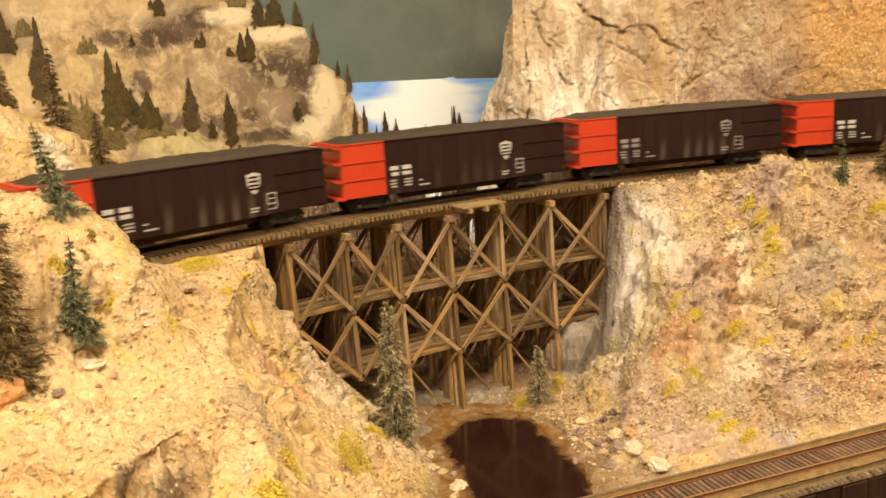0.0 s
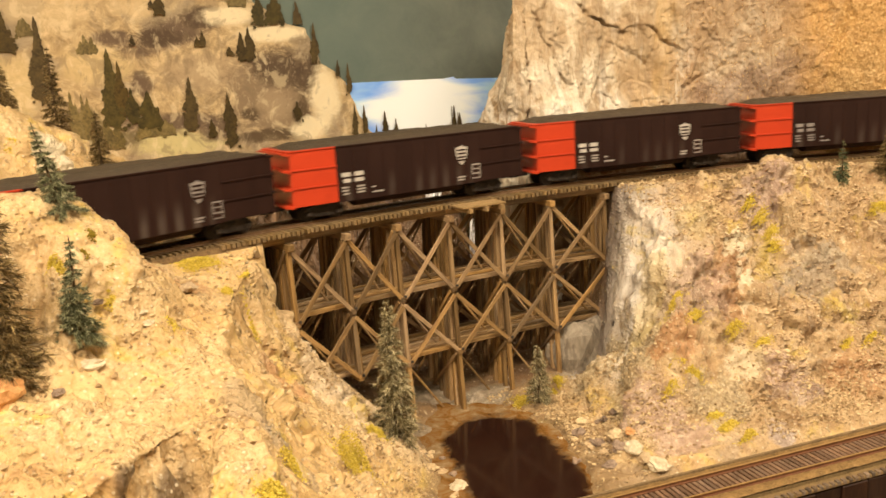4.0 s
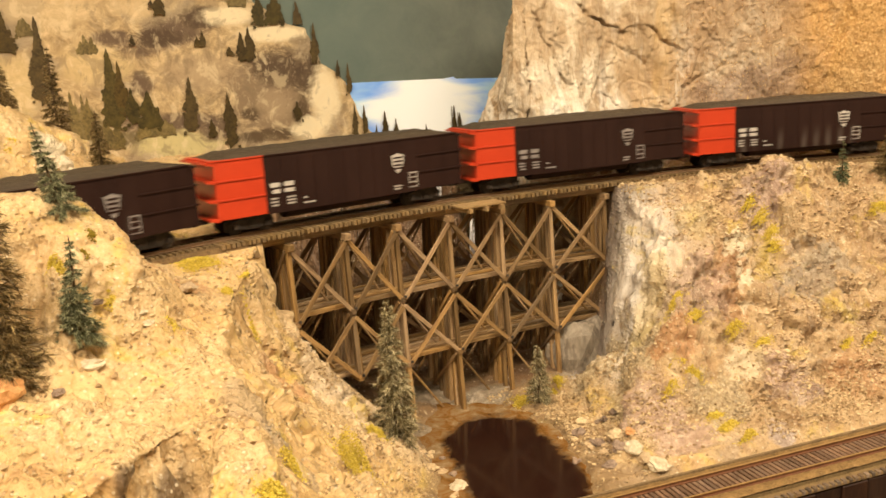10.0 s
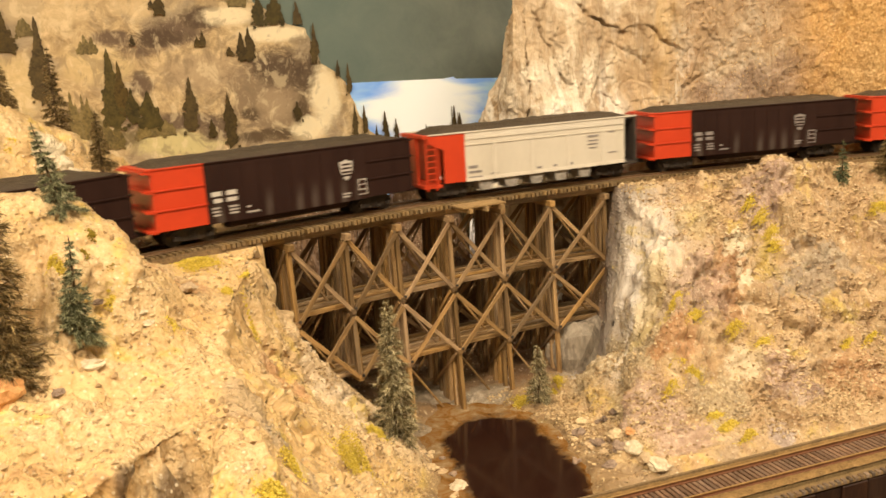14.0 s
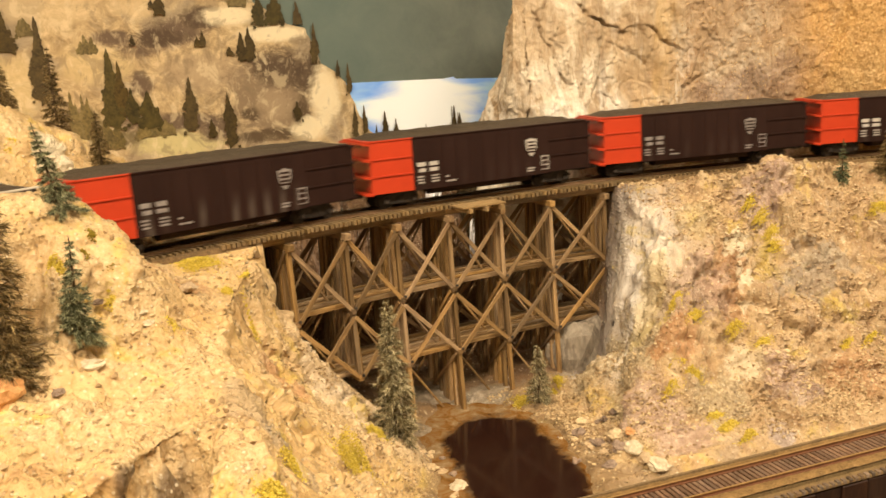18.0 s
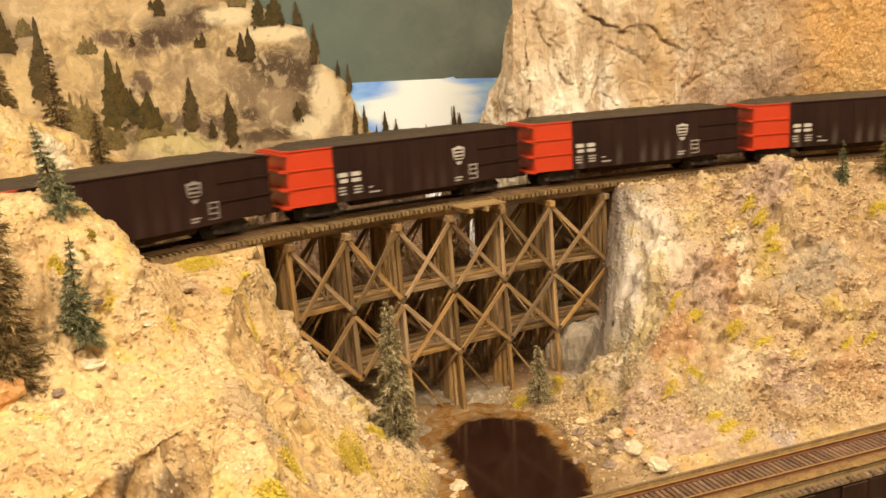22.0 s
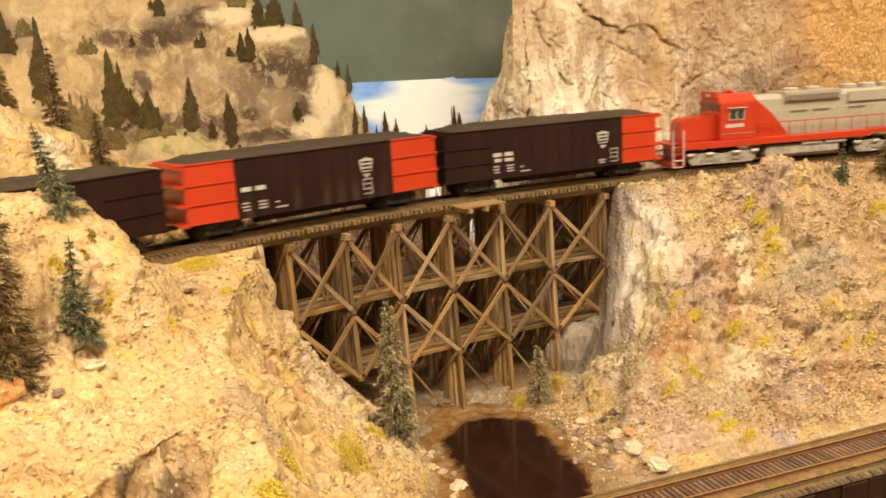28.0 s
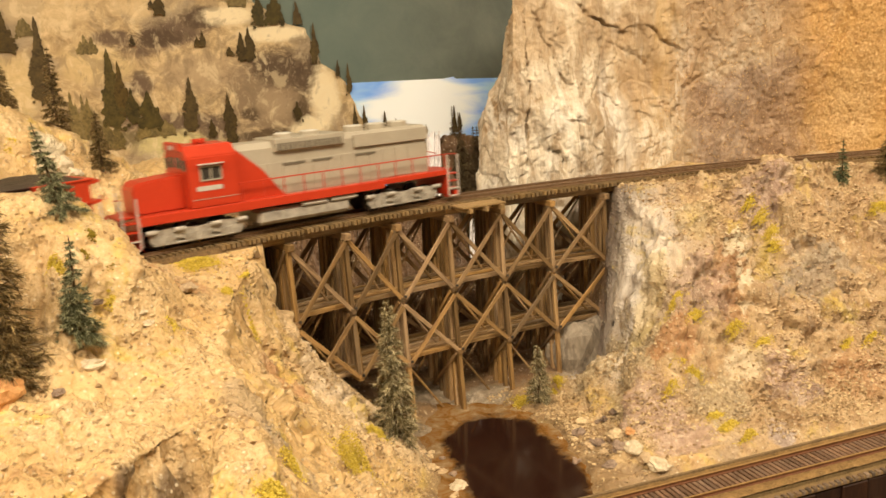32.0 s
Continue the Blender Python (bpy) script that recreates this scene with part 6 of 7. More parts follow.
    rod(bm, (-0.0340, 0, 0.0085), (0.0290, 0, 0.0085), 0.0055, 16)
    box(bm, -0.0340, 0.0290, -0.0150, 0.0150, 0.0040, 0.0135, 0.0022)
    part("fuel_tank", bm, TRUCK_SILVER, lo, "silver fuel tank")
    for sd in (-1, 1):
        for x0, x1 in ((-0.0050, 0.0120), (0.0150, 0.0330)):
            bm = bmesh.new()
            rod(bm, (x0, sd * 0.0150, 0.0134), (x1, sd * 0.0150, 0.0134), 0.0016, 10)
            part("air_reservoir", bm, WHITE, lo, "pale air reservoir")
    for x in (-0.0720, 0.0700):
        tr = add_truck(lo, x, TRUCK_SILVER, (-0.0215, 0.0, 0.0215), 0.0058, "loco_truck", SOOT)
        for sd in (-1, 1):
            for xb in (-0.0160, -0.0055, 0.0055, 0.0160):
                bm = bmesh.new()
                for q in range(3):
                    rod(bm, (xb + (q - 1) * 0.0016, sd * 0.0150, 0.0030), (xb + (q - 1) * 0.0016, sd * 0.0150, 0.0075), 0.0006, 6)
                part("coil_spring", bm, TRUCK_SILVER, tr)
            for xb in (-0.0265, -0.0108, 0.0108, 0.0265):
                bm = bmesh.new()
                rod(bm, (xb - 0.0030, sd * 0.0158, 0.0108), (xb + 0.0030, sd * 0.0158, 0.0108), 0.0014, 10)
                part("brake_cylinder", bm, TRUCK_SILVER, tr)
            part("lower_frame", one_box(-0.0255, 0.0255, *sorted((sd * 0.0140, sd * 0.0152)), 0.0026, 0.0038, bevel=0.0004), TRUCK_SILVER, tr)
        for sd in (-1, 1):
            for k, xb in enumerate((-0.0215, 0.0, 0.0215)):
                bm = bmesh.new()
                rod(bm, (xb, sd * 0.0130, 0.0058), (xb, sd * 0.0155, 0.0058), 0.0026, 12)
                part("journal_box", bm, TRUCK_SILVER, tr)
            bm = bmesh.new()
            low = [(x_, z_) for c in (-0.0215, 0.0, 0.0215) for x_, z_ in ((c - 0.0050, 0.0044), (c - 0.0032, 0.0030), (c + 0.0032, 0.0030), (c + 0.0050, 0.0044), (c + 0.0080, 0.0064))][:-1]
            prism(bm, [(-0.0275, 0.0060), *low, (0.0275, 0.0060), (0.0275, 0.0108), (0.0150, 0.0120), (0.0, 0.0104), (-0.0150, 0.0120), (-0.0275, 0.0108)], *sorted((sd * 0.0134, sd * 0.0148)))
            part("side_frame", bm, TRUCK_SILVER, tr)
            for xb in (-0.0108, 0.0108):
                part("brake_cylinder", one_box(xb - 0.0045, xb + 0.0045, *sorted((sd * 0.0128, sd * 0.0152)), 0.0085, 0.0118, bevel=0.0008), TRUCK_SILVER, tr)
    return lo


# how far the train has run since 11 s
RUN = [(0, 0.0167), (1.5, 0.0144), (3, 0.0128), (5.5, 0.0100), (7, 0.0066), (8.5, 0.0012), (10.5, 0.0), (12.5, -0.0008), (16.5, -0.0042), (18, 0.0005), (19.5, 0.0066), (21, 0.0143), (22, 0.0190), (23, 0.0207), (24, 0.0214), (25.5, 0.0243), (28, 0.0247), (29, 0.0241), (30, 0.0214), (31, 0.0182), (32, 0.0192)]


def run(t):
    return 0.105 * (t - 11) + float(np.interp(t, [a for a, b in RUN], [b for a, b in RUN]))


def rail_pose(s, base):
    """A vehicle whose trucks, base either side of its middle, follow the line."""
    a, b = on_track(s - base), on_track(s + base)
    m = (a + b) / 2
    return pose(m.x, m.y, 0, 0, 0, math.degrees(math.atan2(b.y - a.y, b.x - a.x)))


TRAIN = []
gondola = build_gondola()
worn_gondola = build_gondola(worn=True)
WORN = (-5, -2, 0, 3, 5)
CAR_ZERO = -0.0499
for n in range(-8, 11):
    if n == 2:
        car = build_hopper()
    elif n == 9:
        car = build_gondola(True)
    elif n == -8:
        car = gondola
    elif n == WORN[0]:
        car = worn_gondola
    else:
        car = copy_thing(worn_gondola if n in WORN else gondola, pose(0, 0, 0))
    TRAIN.append((car, CAR_ZERO + n * PITCH_CAR, 0.062, n == 10))
TRAIN.append((build_loco(), 2.0642, 0.070, False))


def motions():
    for car, off, base, turned in TRAIN:
        rows = []
        for k in range(65):
            t = k * 0.5
            m = rail_pose(off - run(t), base)
            rows.append((t, m @ pose(0, 0, 0, 0, 0, 180) if turned else m))
        walk(car, rows)


# ---- water ----
def build_water():
    m, nt, b = mat_nodes("dark_resin_pond", 0.11, 0, 0.3)
    co = coords(nt, True)
    sep = nt.nodes.new("ShaderNodeSeparateXYZ")
    nt.links.new(co, sep.inputs[0])
    # the deep part: a slanting trough with steep sides
    dy = maths(nt, "ADD", sep.outputs[1], 0.070)
    u = maths(nt, "DIVIDE", maths(nt, "SUBTRACT", maths(nt, "ADD", sep.outputs[0], 0.059), maths(nt, "MULTIPLY", dy, 0.19)), 0.033)
    v = maths(nt, "DIVIDE", maths(nt, "ADD", sep.outputs[1], 0.124), 0.078)
    u, v = maths(nt, "MULTIPLY", u, u), maths(nt, "MULTIPLY", v, v)
    r2 = maths(nt, "ADD", u, maths(nt, "MULTIPLY", v, v))
    n1 = noise_tex(nt, co, 34, 6, 0.65, 0.7)
    deep = mask(nt, maths(nt, "ADD", r2, maths(nt, "MULTIPLY", maths(nt, "SUBTRACT", n1, 0.5), 2.2)), 1.45, 0.80)
    silt = ramp(nt, noise_tex(nt, co, 85, 6, 0.7, 0.8), [(0.3, (0.085, 0.036, 0.010)), (0.45, (0.22, 0.105, 0.026)), (0.58, (0.26, 0.175, 0.090)), (0.7, (0.40, 0.30, 0.18))])
    nt.links.new(mix(nt, deep, silt, (0.019, 0.0072, 0.0048)), b.inputs["Base Color"])
    relief(nt, b, noise_tex(nt, co, 120, 2, 0.5), 0.05, 0.0005)
    n = 72
    vs = [(-0.0705, -0.110, POND_Z)]
    for i in range(n):
        a = 2 * math.pi * i / n
        k = 1.75 / max(0.01, float(pond_reach(-0.0705 + math.cos(a) * 0.01, -0.110 + math.sin(a) * 0.01)))
        vs.append((-0.0705 + 0.01 * k * math.cos(a), -0.110 + 0.01 * k * math.sin(a), POND_Z))
    fs = [(0, i + 1, (i + 1) % n + 1) for i in range(n)]
    return tagged(link_mesh("pond_water", vs, fs, m), "dark brown glossy resin pond", "water", kind="structure")


build_water()


def build_waterfall():
    m, nt, b = mat_nodes("white_resin_water", 0.3, 0, 0.5)
    co = coords(nt, True)
    n1 = noise_tex(nt, co, 190, 4, 0.6, 0.4, (1, 1, 0.10))
    nt.links.new(ramp(nt, n1, [(0.3, (0.50, 0.46, 0.46)), (0.6, (0.80, 0.78, 0.80))]), b.inputs["Base Color"])
    relief(nt, b, n1, 0.3, 0.0006)
    rnd = random.Random(9)
    # top, foot and width of each fall
    for top, foot, width in (((0.0165, 0.1575, 0.0340), (0.0006, 0.1310, -0.0220), 0.0135), ((-0.0157, 0.1170, -0.0400), (-0.0244, 0.1025, -0.0740), 0.0030), ((0.0368, 0.1295, -0.0420), (0.0275, 0.1150, -0.0740), 0.0055)):
        w = thing("waterfall", pose(0, 0, 0), "white frozen resin waterfall on the gorge's back wall", "waterfall")
        top, foot = Vector(top), Vector(foot)
        strands = 7 if width > 0.01 else 3
        for k in range(strands):
            across = width * ((k + 0.5) / strands - 0.5) + rnd.uniform(-0.0003, 0.0003)
            start, end = rnd.uniform(0, 0.10), 1 - rnd.uniform(0, 0.12)
            vs, fs = [], []
            ph = rnd.uniform(0, 6)
            half0 = width / strands * rnd.uniform(0.80, 1.05)
            for i in range(25):
                f = i / 24
                p = top.lerp(foot, start + (end - start) * f)
                half = half0 * (0.85 + 0.25 * math.sin(ph + f * 4)) * (1 + 0.25 * f)
                x, y = p.x + across, p.y - 0.011 - 0.0008 * math.sin(ph + f * 6)
                vs += [(x - half, y + 0.0004, p.z), (x, y - 0.0008, p.z), (x + half, y + 0.0004, p.z), (x, y + 0.0016, p.z)]
            for i in range(24):
                for j in range(4):
                    a, c = i * 4 + j, i * 4 + (j + 1) % 4
                    fs.append((a, c, c + 4, a + 4))
            link_mesh("strand", vs, fs, m, w, smooth=True)


build_waterfall()

# ---- dark plank wall under the lower line ----
PLANK = simple("dark_stained_plank", (0.014, 0.0055, 0.0032), (0.034, 0.0150, 0.0080), 60, 0.6, 0, 0.4, 0.0005, 500, 0.2, 0.35, (1, 1, 0.15))
wall_ob = thing("retaining_wall", LOW_M, "dark brown vertical plank wall below the lower track", "retaining wall", kind="structure")
pk = bpy.data.meshes.new("plank")
bm = one_box(-0.0088, 0.0088, -0.003, 0.003, -0.16, -0.0075, 0.0006)
bm.to_mesh(pk)
bm.free()
pk.materials.append(PLANK)
rnd = random.Random(31)
for i in range(40):
    ob = new("plank", pk)
    ob.parent = wall_ob
    ob.matrix_basis = pose(-0.09 + i * 0.0182, -0.0200 + rnd.uniform(-0.0005, 0.0005), rnd.uniform(-0.0006, 0.0))
part("cap_rail", one_box(-0.10, 0.72, -0.0235, -0.0168, -0.0070, -0.0048, 0.0004), TIE_WOOD, wall_ob)
blk = bpy.data.meshes.new("edge_block")
bm = one_box(-0.0012, 0.0012, -0.0016, 0.0016, -0.0064, -0.0040, 0.0003)
bm.to_mesh(blk)
bm.free()
blk.materials.append(simple("pale_and_dark_edge_blocks", (0.035, 0.020, 0.012), (0.17, 0.115, 0.070), 90, 0.7, 0, 0.2, 0.0003, 500, 0.4, 0.6))
for i in range(90):
    ob = new("edge_block", blk)
    ob.parent = wall_ob
    ob.matrix_basis = pose(-0.02 + i * 0.0040, -0.0222, 0, 0, 0, rnd.uniform(-6, 6))

# ---- model pines ----
def needle_mat(name, c1, c2, tip, rough=0.6):
    m, nt, b = mat_nodes(name, rough, 0, 0.4)
    gi = nt.nodes.new("ShaderNodeNewGeometry")
    co = coords(nt)
    n1 = noise_tex(nt, co, 130, 4, 0.6)
    col = ramp(nt, gi.outputs["Random Per Island"], [(0.0, c1), (0.55, c2), (1.0, tip)])
    col = mix(nt, maths(nt, "MULTIPLY", mask(nt, n1, 0.45, 0.7), 0.5), col, c1)
    nt.links.new(col, b.inputs["Base Color"])
    return m


NEEDLE_GREEN = needle_mat("green_pine_needles", (0.045, 0.058, 0.024), (0.13, 0.155, 0.070), (0.32, 0.34, 0.18))
NEEDLE_TEAL = needle_mat("blue_green_pine_needles", (0.056, 0.060, 0.027), (0.180, 0.183, 0.084), (0.54, 0.52, 0.31))
NEEDLE_FROST = needle_mat("frosted_grey_pine_needles", (0.070, 0.054, 0.018), (0.25, 0.20, 0.085), (0.84, 0.74, 0.48))
NEEDLE_BROWN = needle_mat("brown_green_pine_needles", (0.062, 0.040, 0.013), (0.19, 0.125, 0.044), (0.42, 0.30, 0.12))
NEEDLE_DARK = needle_mat("dark_pine_needles", (0.048, 0.030, 0.013), (0.115, 0.080, 0.033), (0.21, 0.155, 0.075))
BARK = simple("brown_twig_bark", (0.05, 0.03, 0.015), (0.11, 0.07, 0.035), 200, 0.85)


def pine(base, height, radius, mat, label, seed, count=4200, group="model pines", lean=(0, 0), shape=0.85):
    """A bottle-brush pine: a twisted stem, whorls of boughs and fine bristles."""
    rnd = random.Random(seed)
    t = thing("pine_tree", pose(*base), label, "tree", group)
    top = Vector((lean[0], lean[1], height))
    bm = bmesh.new()
    rod(bm, (0, 0, -0.004), tuple(top * 0.97), radius * 0.055 + 0.0005, 7, 0.0002)
    part("trunk", bm, BARK, t)
    verts, faces = [], []
    bverts, bfaces = [], []
    whorls = max(12, int(height / 0.0024))
    boughs = []
    for i in range(whorls):
        f = (i + rnd.uniform(-0.3, 0.3)) / whorls
        f = min(max(f, 0.0), 0.985)
        reach = radius * (1 - f) ** shape * rnd.uniform(0.85, 1.08) + radius * 0.06
        for j in range(rnd.randint(8, 11)):
            a = rnd.uniform(0, 2 * math.pi)
            r = reach * rnd.uniform(0.70, 1.05)
            p0 = top * (0.05 + 0.93 * f)
            p1 = p0 + Vector((math.cos(a) * r, math.sin(a) * r, -r * rnd.uniform(0.05, 0.55)))
            boughs.append((p0, p1, r))
    total = sum(b[2] + radius * 0.12 for b in boughs)
    for p0, p1, r in boughs:
        k = len(bverts)
        side = (p1 - p0).cross(Vector((0, 0, 1)))
        side = (side.normalized() if side.length else Vector((1, 0, 0))) * 0.00014
        bverts += [p0 - side, p0 + side, p1, p0 + Vector((0, 0, 0.0004))]
        bfaces += [(k, k + 1, k + 2), (k + 1, k + 3, k + 2), (k + 3, k, k + 2)]
        out = (p1 - p0).normalized()
        for _ in range(max(4, int(count * (r + radius * 0.12) / total))):
            q = p0 + (p1 - p0) * rnd.random() ** 0.75
            d = (out * rnd.uniform(0.5, 1.3) + Vector((rnd.gauss(0, 0.42), rnd.gauss(0, 0.42), rnd.gauss(-0.16, 0.42)))).normalized()
            ln = radius * rnd.uniform(0.20, 0.44) * (0.40 + 0.60 * min(1.0, r / radius))
            w = d.cross(Vector((rnd.random() - 0.5, rnd.random() - 0.5, rnd.random() - 0.5)))
            w = (w.normalized() if w.length > 1e-6 else Vector((1, 0, 0))) * (0.00014 + radius * 0.009)
            k = len(verts)
            verts += [q - w, q + w, q + d * ln]
            faces.append((k, k + 1, k + 2))
    link_mesh("branchwork", bverts, bfaces, BARK, t)
    link_mesh("crown", verts, faces, mat, t)
    return t


def bank_foot(x, y):
    """A foot for a tree, set a little into the finished bank."""
    return (x, y, float(surface(np.array([x]), np.array([y]))[0]) - 0.001)


pine(bank_foot(-0.2960, -0.1129), 0.0425, 0.0094, NEEDLE_TEAL, "small blue-green model pine leaning on the sandy crest", 1, 10000, lean=(-0.008, 0.005), shape=1.25)
pine(bank_foot(-0.2985, -0.1575), 0.0450, 0.0102, NEEDLE_TEAL, "blue-green bottle-brush pine with dark low boughs", 2, 10000, lean=(0.0015, 0.0), shape=1.25)
pine(bank_foot(-0.3300, -0.1709), 0.1100, 0.0175, NEEDLE_BROWN, "tall brown-green bottle-brush pine on the sandy bank", 3, 14000, shape=0.7)
pine((-0.1315, -0.0905, -0.1270), 0.0900, 0.0135, NEEDLE_FROST, "tall grey frosted pine on the pond shore", 4, 15000, lean=(-0.001, 0), shape=0.7)
pine((-0.0080, -0.0521, -0.1470), 0.0465, 0.0095, NEEDLE_FROST, "small frosted pine at the foot of the trestle", 5, 8000, shape=0.7)
pine((0.2443, -0.0878, -0.0140), 0.0335, 0.0066, NEEDLE_GREEN, "small green pine beside the upper track", 6, 4500, shape=1.0)
pine((0.2860, -0.0947, -0.0140), 0.0390, 0.0110, NEEDLE_BROWN, "brown-green pine beside the upper track", 7, 7000)
pine(bank_foot(-0.2640, 0.0520), 0.0370, 0.0085, NEEDLE_BROWN, "slim brown pine on the hump behind the track", 8, 7000)
pine(bank_foot(-0.2850, 0.0800), 0.0540, 0.0085, NEEDLE_BROWN, "tall brown pine on the hump behind the track", 9, 8000, shape=0.75)
pine(bank_foot(-0.3160, 0.0900), 0.0460, 0.0105, NEEDLE_BROWN, "bushy brown pine on the sandy hump behind the track", 10, 8000, shape=0.7)
rnd = random.Random(12)
for i in range(18):
    x, y = 0.039 + 0.030 * rnd.random(), 0.118 + 0.028 * rnd.random()
    z = height_at(x, y)
    tip = rnd.uniform(0.020, 0.033)
    h = min(0.050, max(0.016, tip - z))
    pine((x, y, z), h, rnd.uniform(0.009, 0.014), NEEDLE_DARK, "dark slim pine in the gorge behind the trestle", 20 + i, 3600, "gorge pines", shape=0.6)
for i, (x, y, tip, r) in enumerate(((0.0420, 0.160, 0.0535, 0.0032), (0.0480, 0.160, 0.0475, 0.0032), (0.0570, 0.150, 0.0350, 0.006), (0.0620, 0.152, 0.0350, 0.007))):
    z = height_at(x, y)
    pine((x, y, z), tip - z, r, NEEDLE_DARK, "dark slim pine in the gorge behind the trestle", 70 + i, 2600, "gorge pines", shape=0.9)
for i in range(7):
    x, y = 0.036 + 0.026 * rnd.random(), 0.112 + 0.022 * rnd.random()
    z = height_at(x, y)
    pine((x, y, z), rnd.uniform(0.026, 0.036), rnd.uniform(0.010, 0.014), NEEDLE_DARK, "dark slim pine in the gorge behind the trestle", 50 + i, 3000, "gorge pines", shape=0.6)

# ---- foam clumps, stones, gravel ----
OCTA_V = np.array([(1, 0, 0), (-1, 0, 0), (0, 1, 0), (0, -1, 0), (0, 0, 1), (0, 0, -1)], float)
OCTA_F = np.array([(0, 2, 4), (2, 1, 4), (1, 3, 4), (3, 0, 4), (2, 0, 5), (1, 2, 5), (3, 1, 5), (0, 3, 5)])


def bits(centres, sizes, seed, squash=0.75):
    """Many small jagged grains as one vertex and face list."""
    g = np.random.RandomState(seed)
    n = len(centres)
    v = OCTA_V[None] * g.uniform(0.55, 1.25, (n, 6, 1)) + g.uniform(-0.18, 0.18, (n, 6, 3))
    a = g.uniform(0, 2 * np.pi, n)
    b = g.uniform(-0.6, 0.6, n)
    ca, sa, cb, sb = np.cos(a), np.sin(a), np.cos(b), np.sin(b)
    x, y, z = v[..., 0] * 1.0, v[..., 1].copy(), v[..., 2] * squash
    x, y = x * ca[:, None] - y * sa[:, None], x * sa[:, None] + y * ca[:, None]
    y, z = y * cb[:, None] - z * sb[:, None], y * sb[:, None] + z * cb[:, None]
    v = np.stack([x, y, z], -1) * sizes[:, None, None] + centres[:, None, :]
    f = OCTA_F[None] + (np.arange(n) * 6)[:, None, None]
    return v.reshape(-1, 3).tolist(), f.reshape(-1, 3).tolist()


def foam_mat(name, lo_c, hi_c):
    m, nt, b = mat_nodes(name, 0.9, 0, 0.2)
    gi = nt.nodes.new("ShaderNodeNewGeometry")
    nt.links.new(ramp(nt, gi.outputs["Random Per Island"], [(0.0, lo_c), (1.0, hi_c)]), b.inputs["Base Color"])
    return m


FOAM = foam_mat("yellow_ground_foam", (0.44, 0.315, 0.026), (0.78, 0.62, 0.12))
FOAM_OLIVE = foam_mat("olive_ground_foam", (0.16, 0.12, 0.012), (0.34, 0.25, 0.03))
GRIT_ORANGE = foam_mat("orange_tan_grit", (0.26, 0.12, 0.035), (0.78, 0.56, 0.28))
GRIT = foam_mat("mixed_tan_grit", (0.25, 0.155, 0.070), (0.66, 0.51, 0.30))
CHIPS = foam_mat("broken_tan_rock", (0.23, 0.138, 0.072), (0.66, 0.49, 0.29))
# x, y, z, spread, height, olive
CLUMPS = [(-0.2781, -0.1374, 0.0018, 0.0040, 0.0055, 1), (-0.2821, -0.1442, -0.0033, 0.0036, 0.002, 0), (-0.2592, -0.1442, -0.0206, 0.0042, 0.0040, 0), (-0.3029, -0.1408, 0.0151, 0.0032, 0.005, 0), (-0.2858, -0.1231, 0.0248, 0.0018, 0.002, 1), (-0.2908, -0.1331, 0.0181, 0.0016, 0.002, 1),
          (-0.1800, -0.1510, -0.0971, 0.0080, 0.016, 0), (-0.1860, -0.1600, -0.0971, 0.0050, 0.008, 0), (-0.2307, -0.0612, -0.0073, 0.010, 0.002, 0), (-0.2286, -0.2142, -0.0654, 0.0040, 0.007, 0), (-0.2450, -0.2500, -0.0534, 0.0058, 0.005, 0),
          (-0.2235, -0.0959, -0.0141, 0.0026, 0.0015, 0), (-0.2133, -0.1006, -0.0195, 0.0028, 0.0015, 0), (-0.2108, -0.0842, -0.0109, 0.0024, 0.0015, 0), (-0.2055, -0.0888, -0.0171, 0.0024, 0.0015, 0), (0.0469, -0.1323, -0.1083, 0.0055, 0.004, 0), (0.0524, -0.1392, -0.1149, 0.0060, 0.007, 0), (0.0366, -0.1389, -0.1179, 0.0055, 0.004, 0),
          (0.0513, -0.1607, -0.1319, 0.0050, 0.003, 0), (0.0581, -0.1819, -0.1386, 0.0050, 0.005, 0), (0.0549, -0.1689, -0.1354, 0.0060, 0.003, 0), (0.0970, -0.1297, -0.0902, 0.0060, 0.004, 0), (0.1125, -0.1395, -0.1024, 0.0050, 0.003, 0),
          (0.1941, -0.1592, -0.1114, 0.0070, 0.003, 0), (0.1742, -0.1552, -0.1105, 0.0050, 0.002, 0), (0.1495, -0.0991, -0.0251, 0.0060, 0.003, 0), (0.1540, -0.1053, -0.0370, 0.0055, 0.003, 0), (0.1517, -0.1103, -0.0460, 0.0050, 0.002, 0),
          (0.1442, -0.0935, -0.0151, 0.0050, 0.003, 0), (0.0624, -0.1118, -0.0707, 0.0055, 0.004, 0), (0.0722, -0.1197, -0.0802, 0.0055, 0.003, 0), (0.2524, -0.1143, -0.0366, 0.008, 0.004, 0),
          (-0.1473, -0.0971, -0.1083, 0.006, 0.004, 0), (0.0123, -0.0431, -0.1433, 0.005, 0.004, 0), (-0.0170, -0.0420, -0.1440, 0.006, 0.006, 0), (-0.3263, -0.1709, -0.0145, 0.006, 0.004, 1), (-0.3130, 0.0440, 0.06, 0.006, 0.005, 0)]
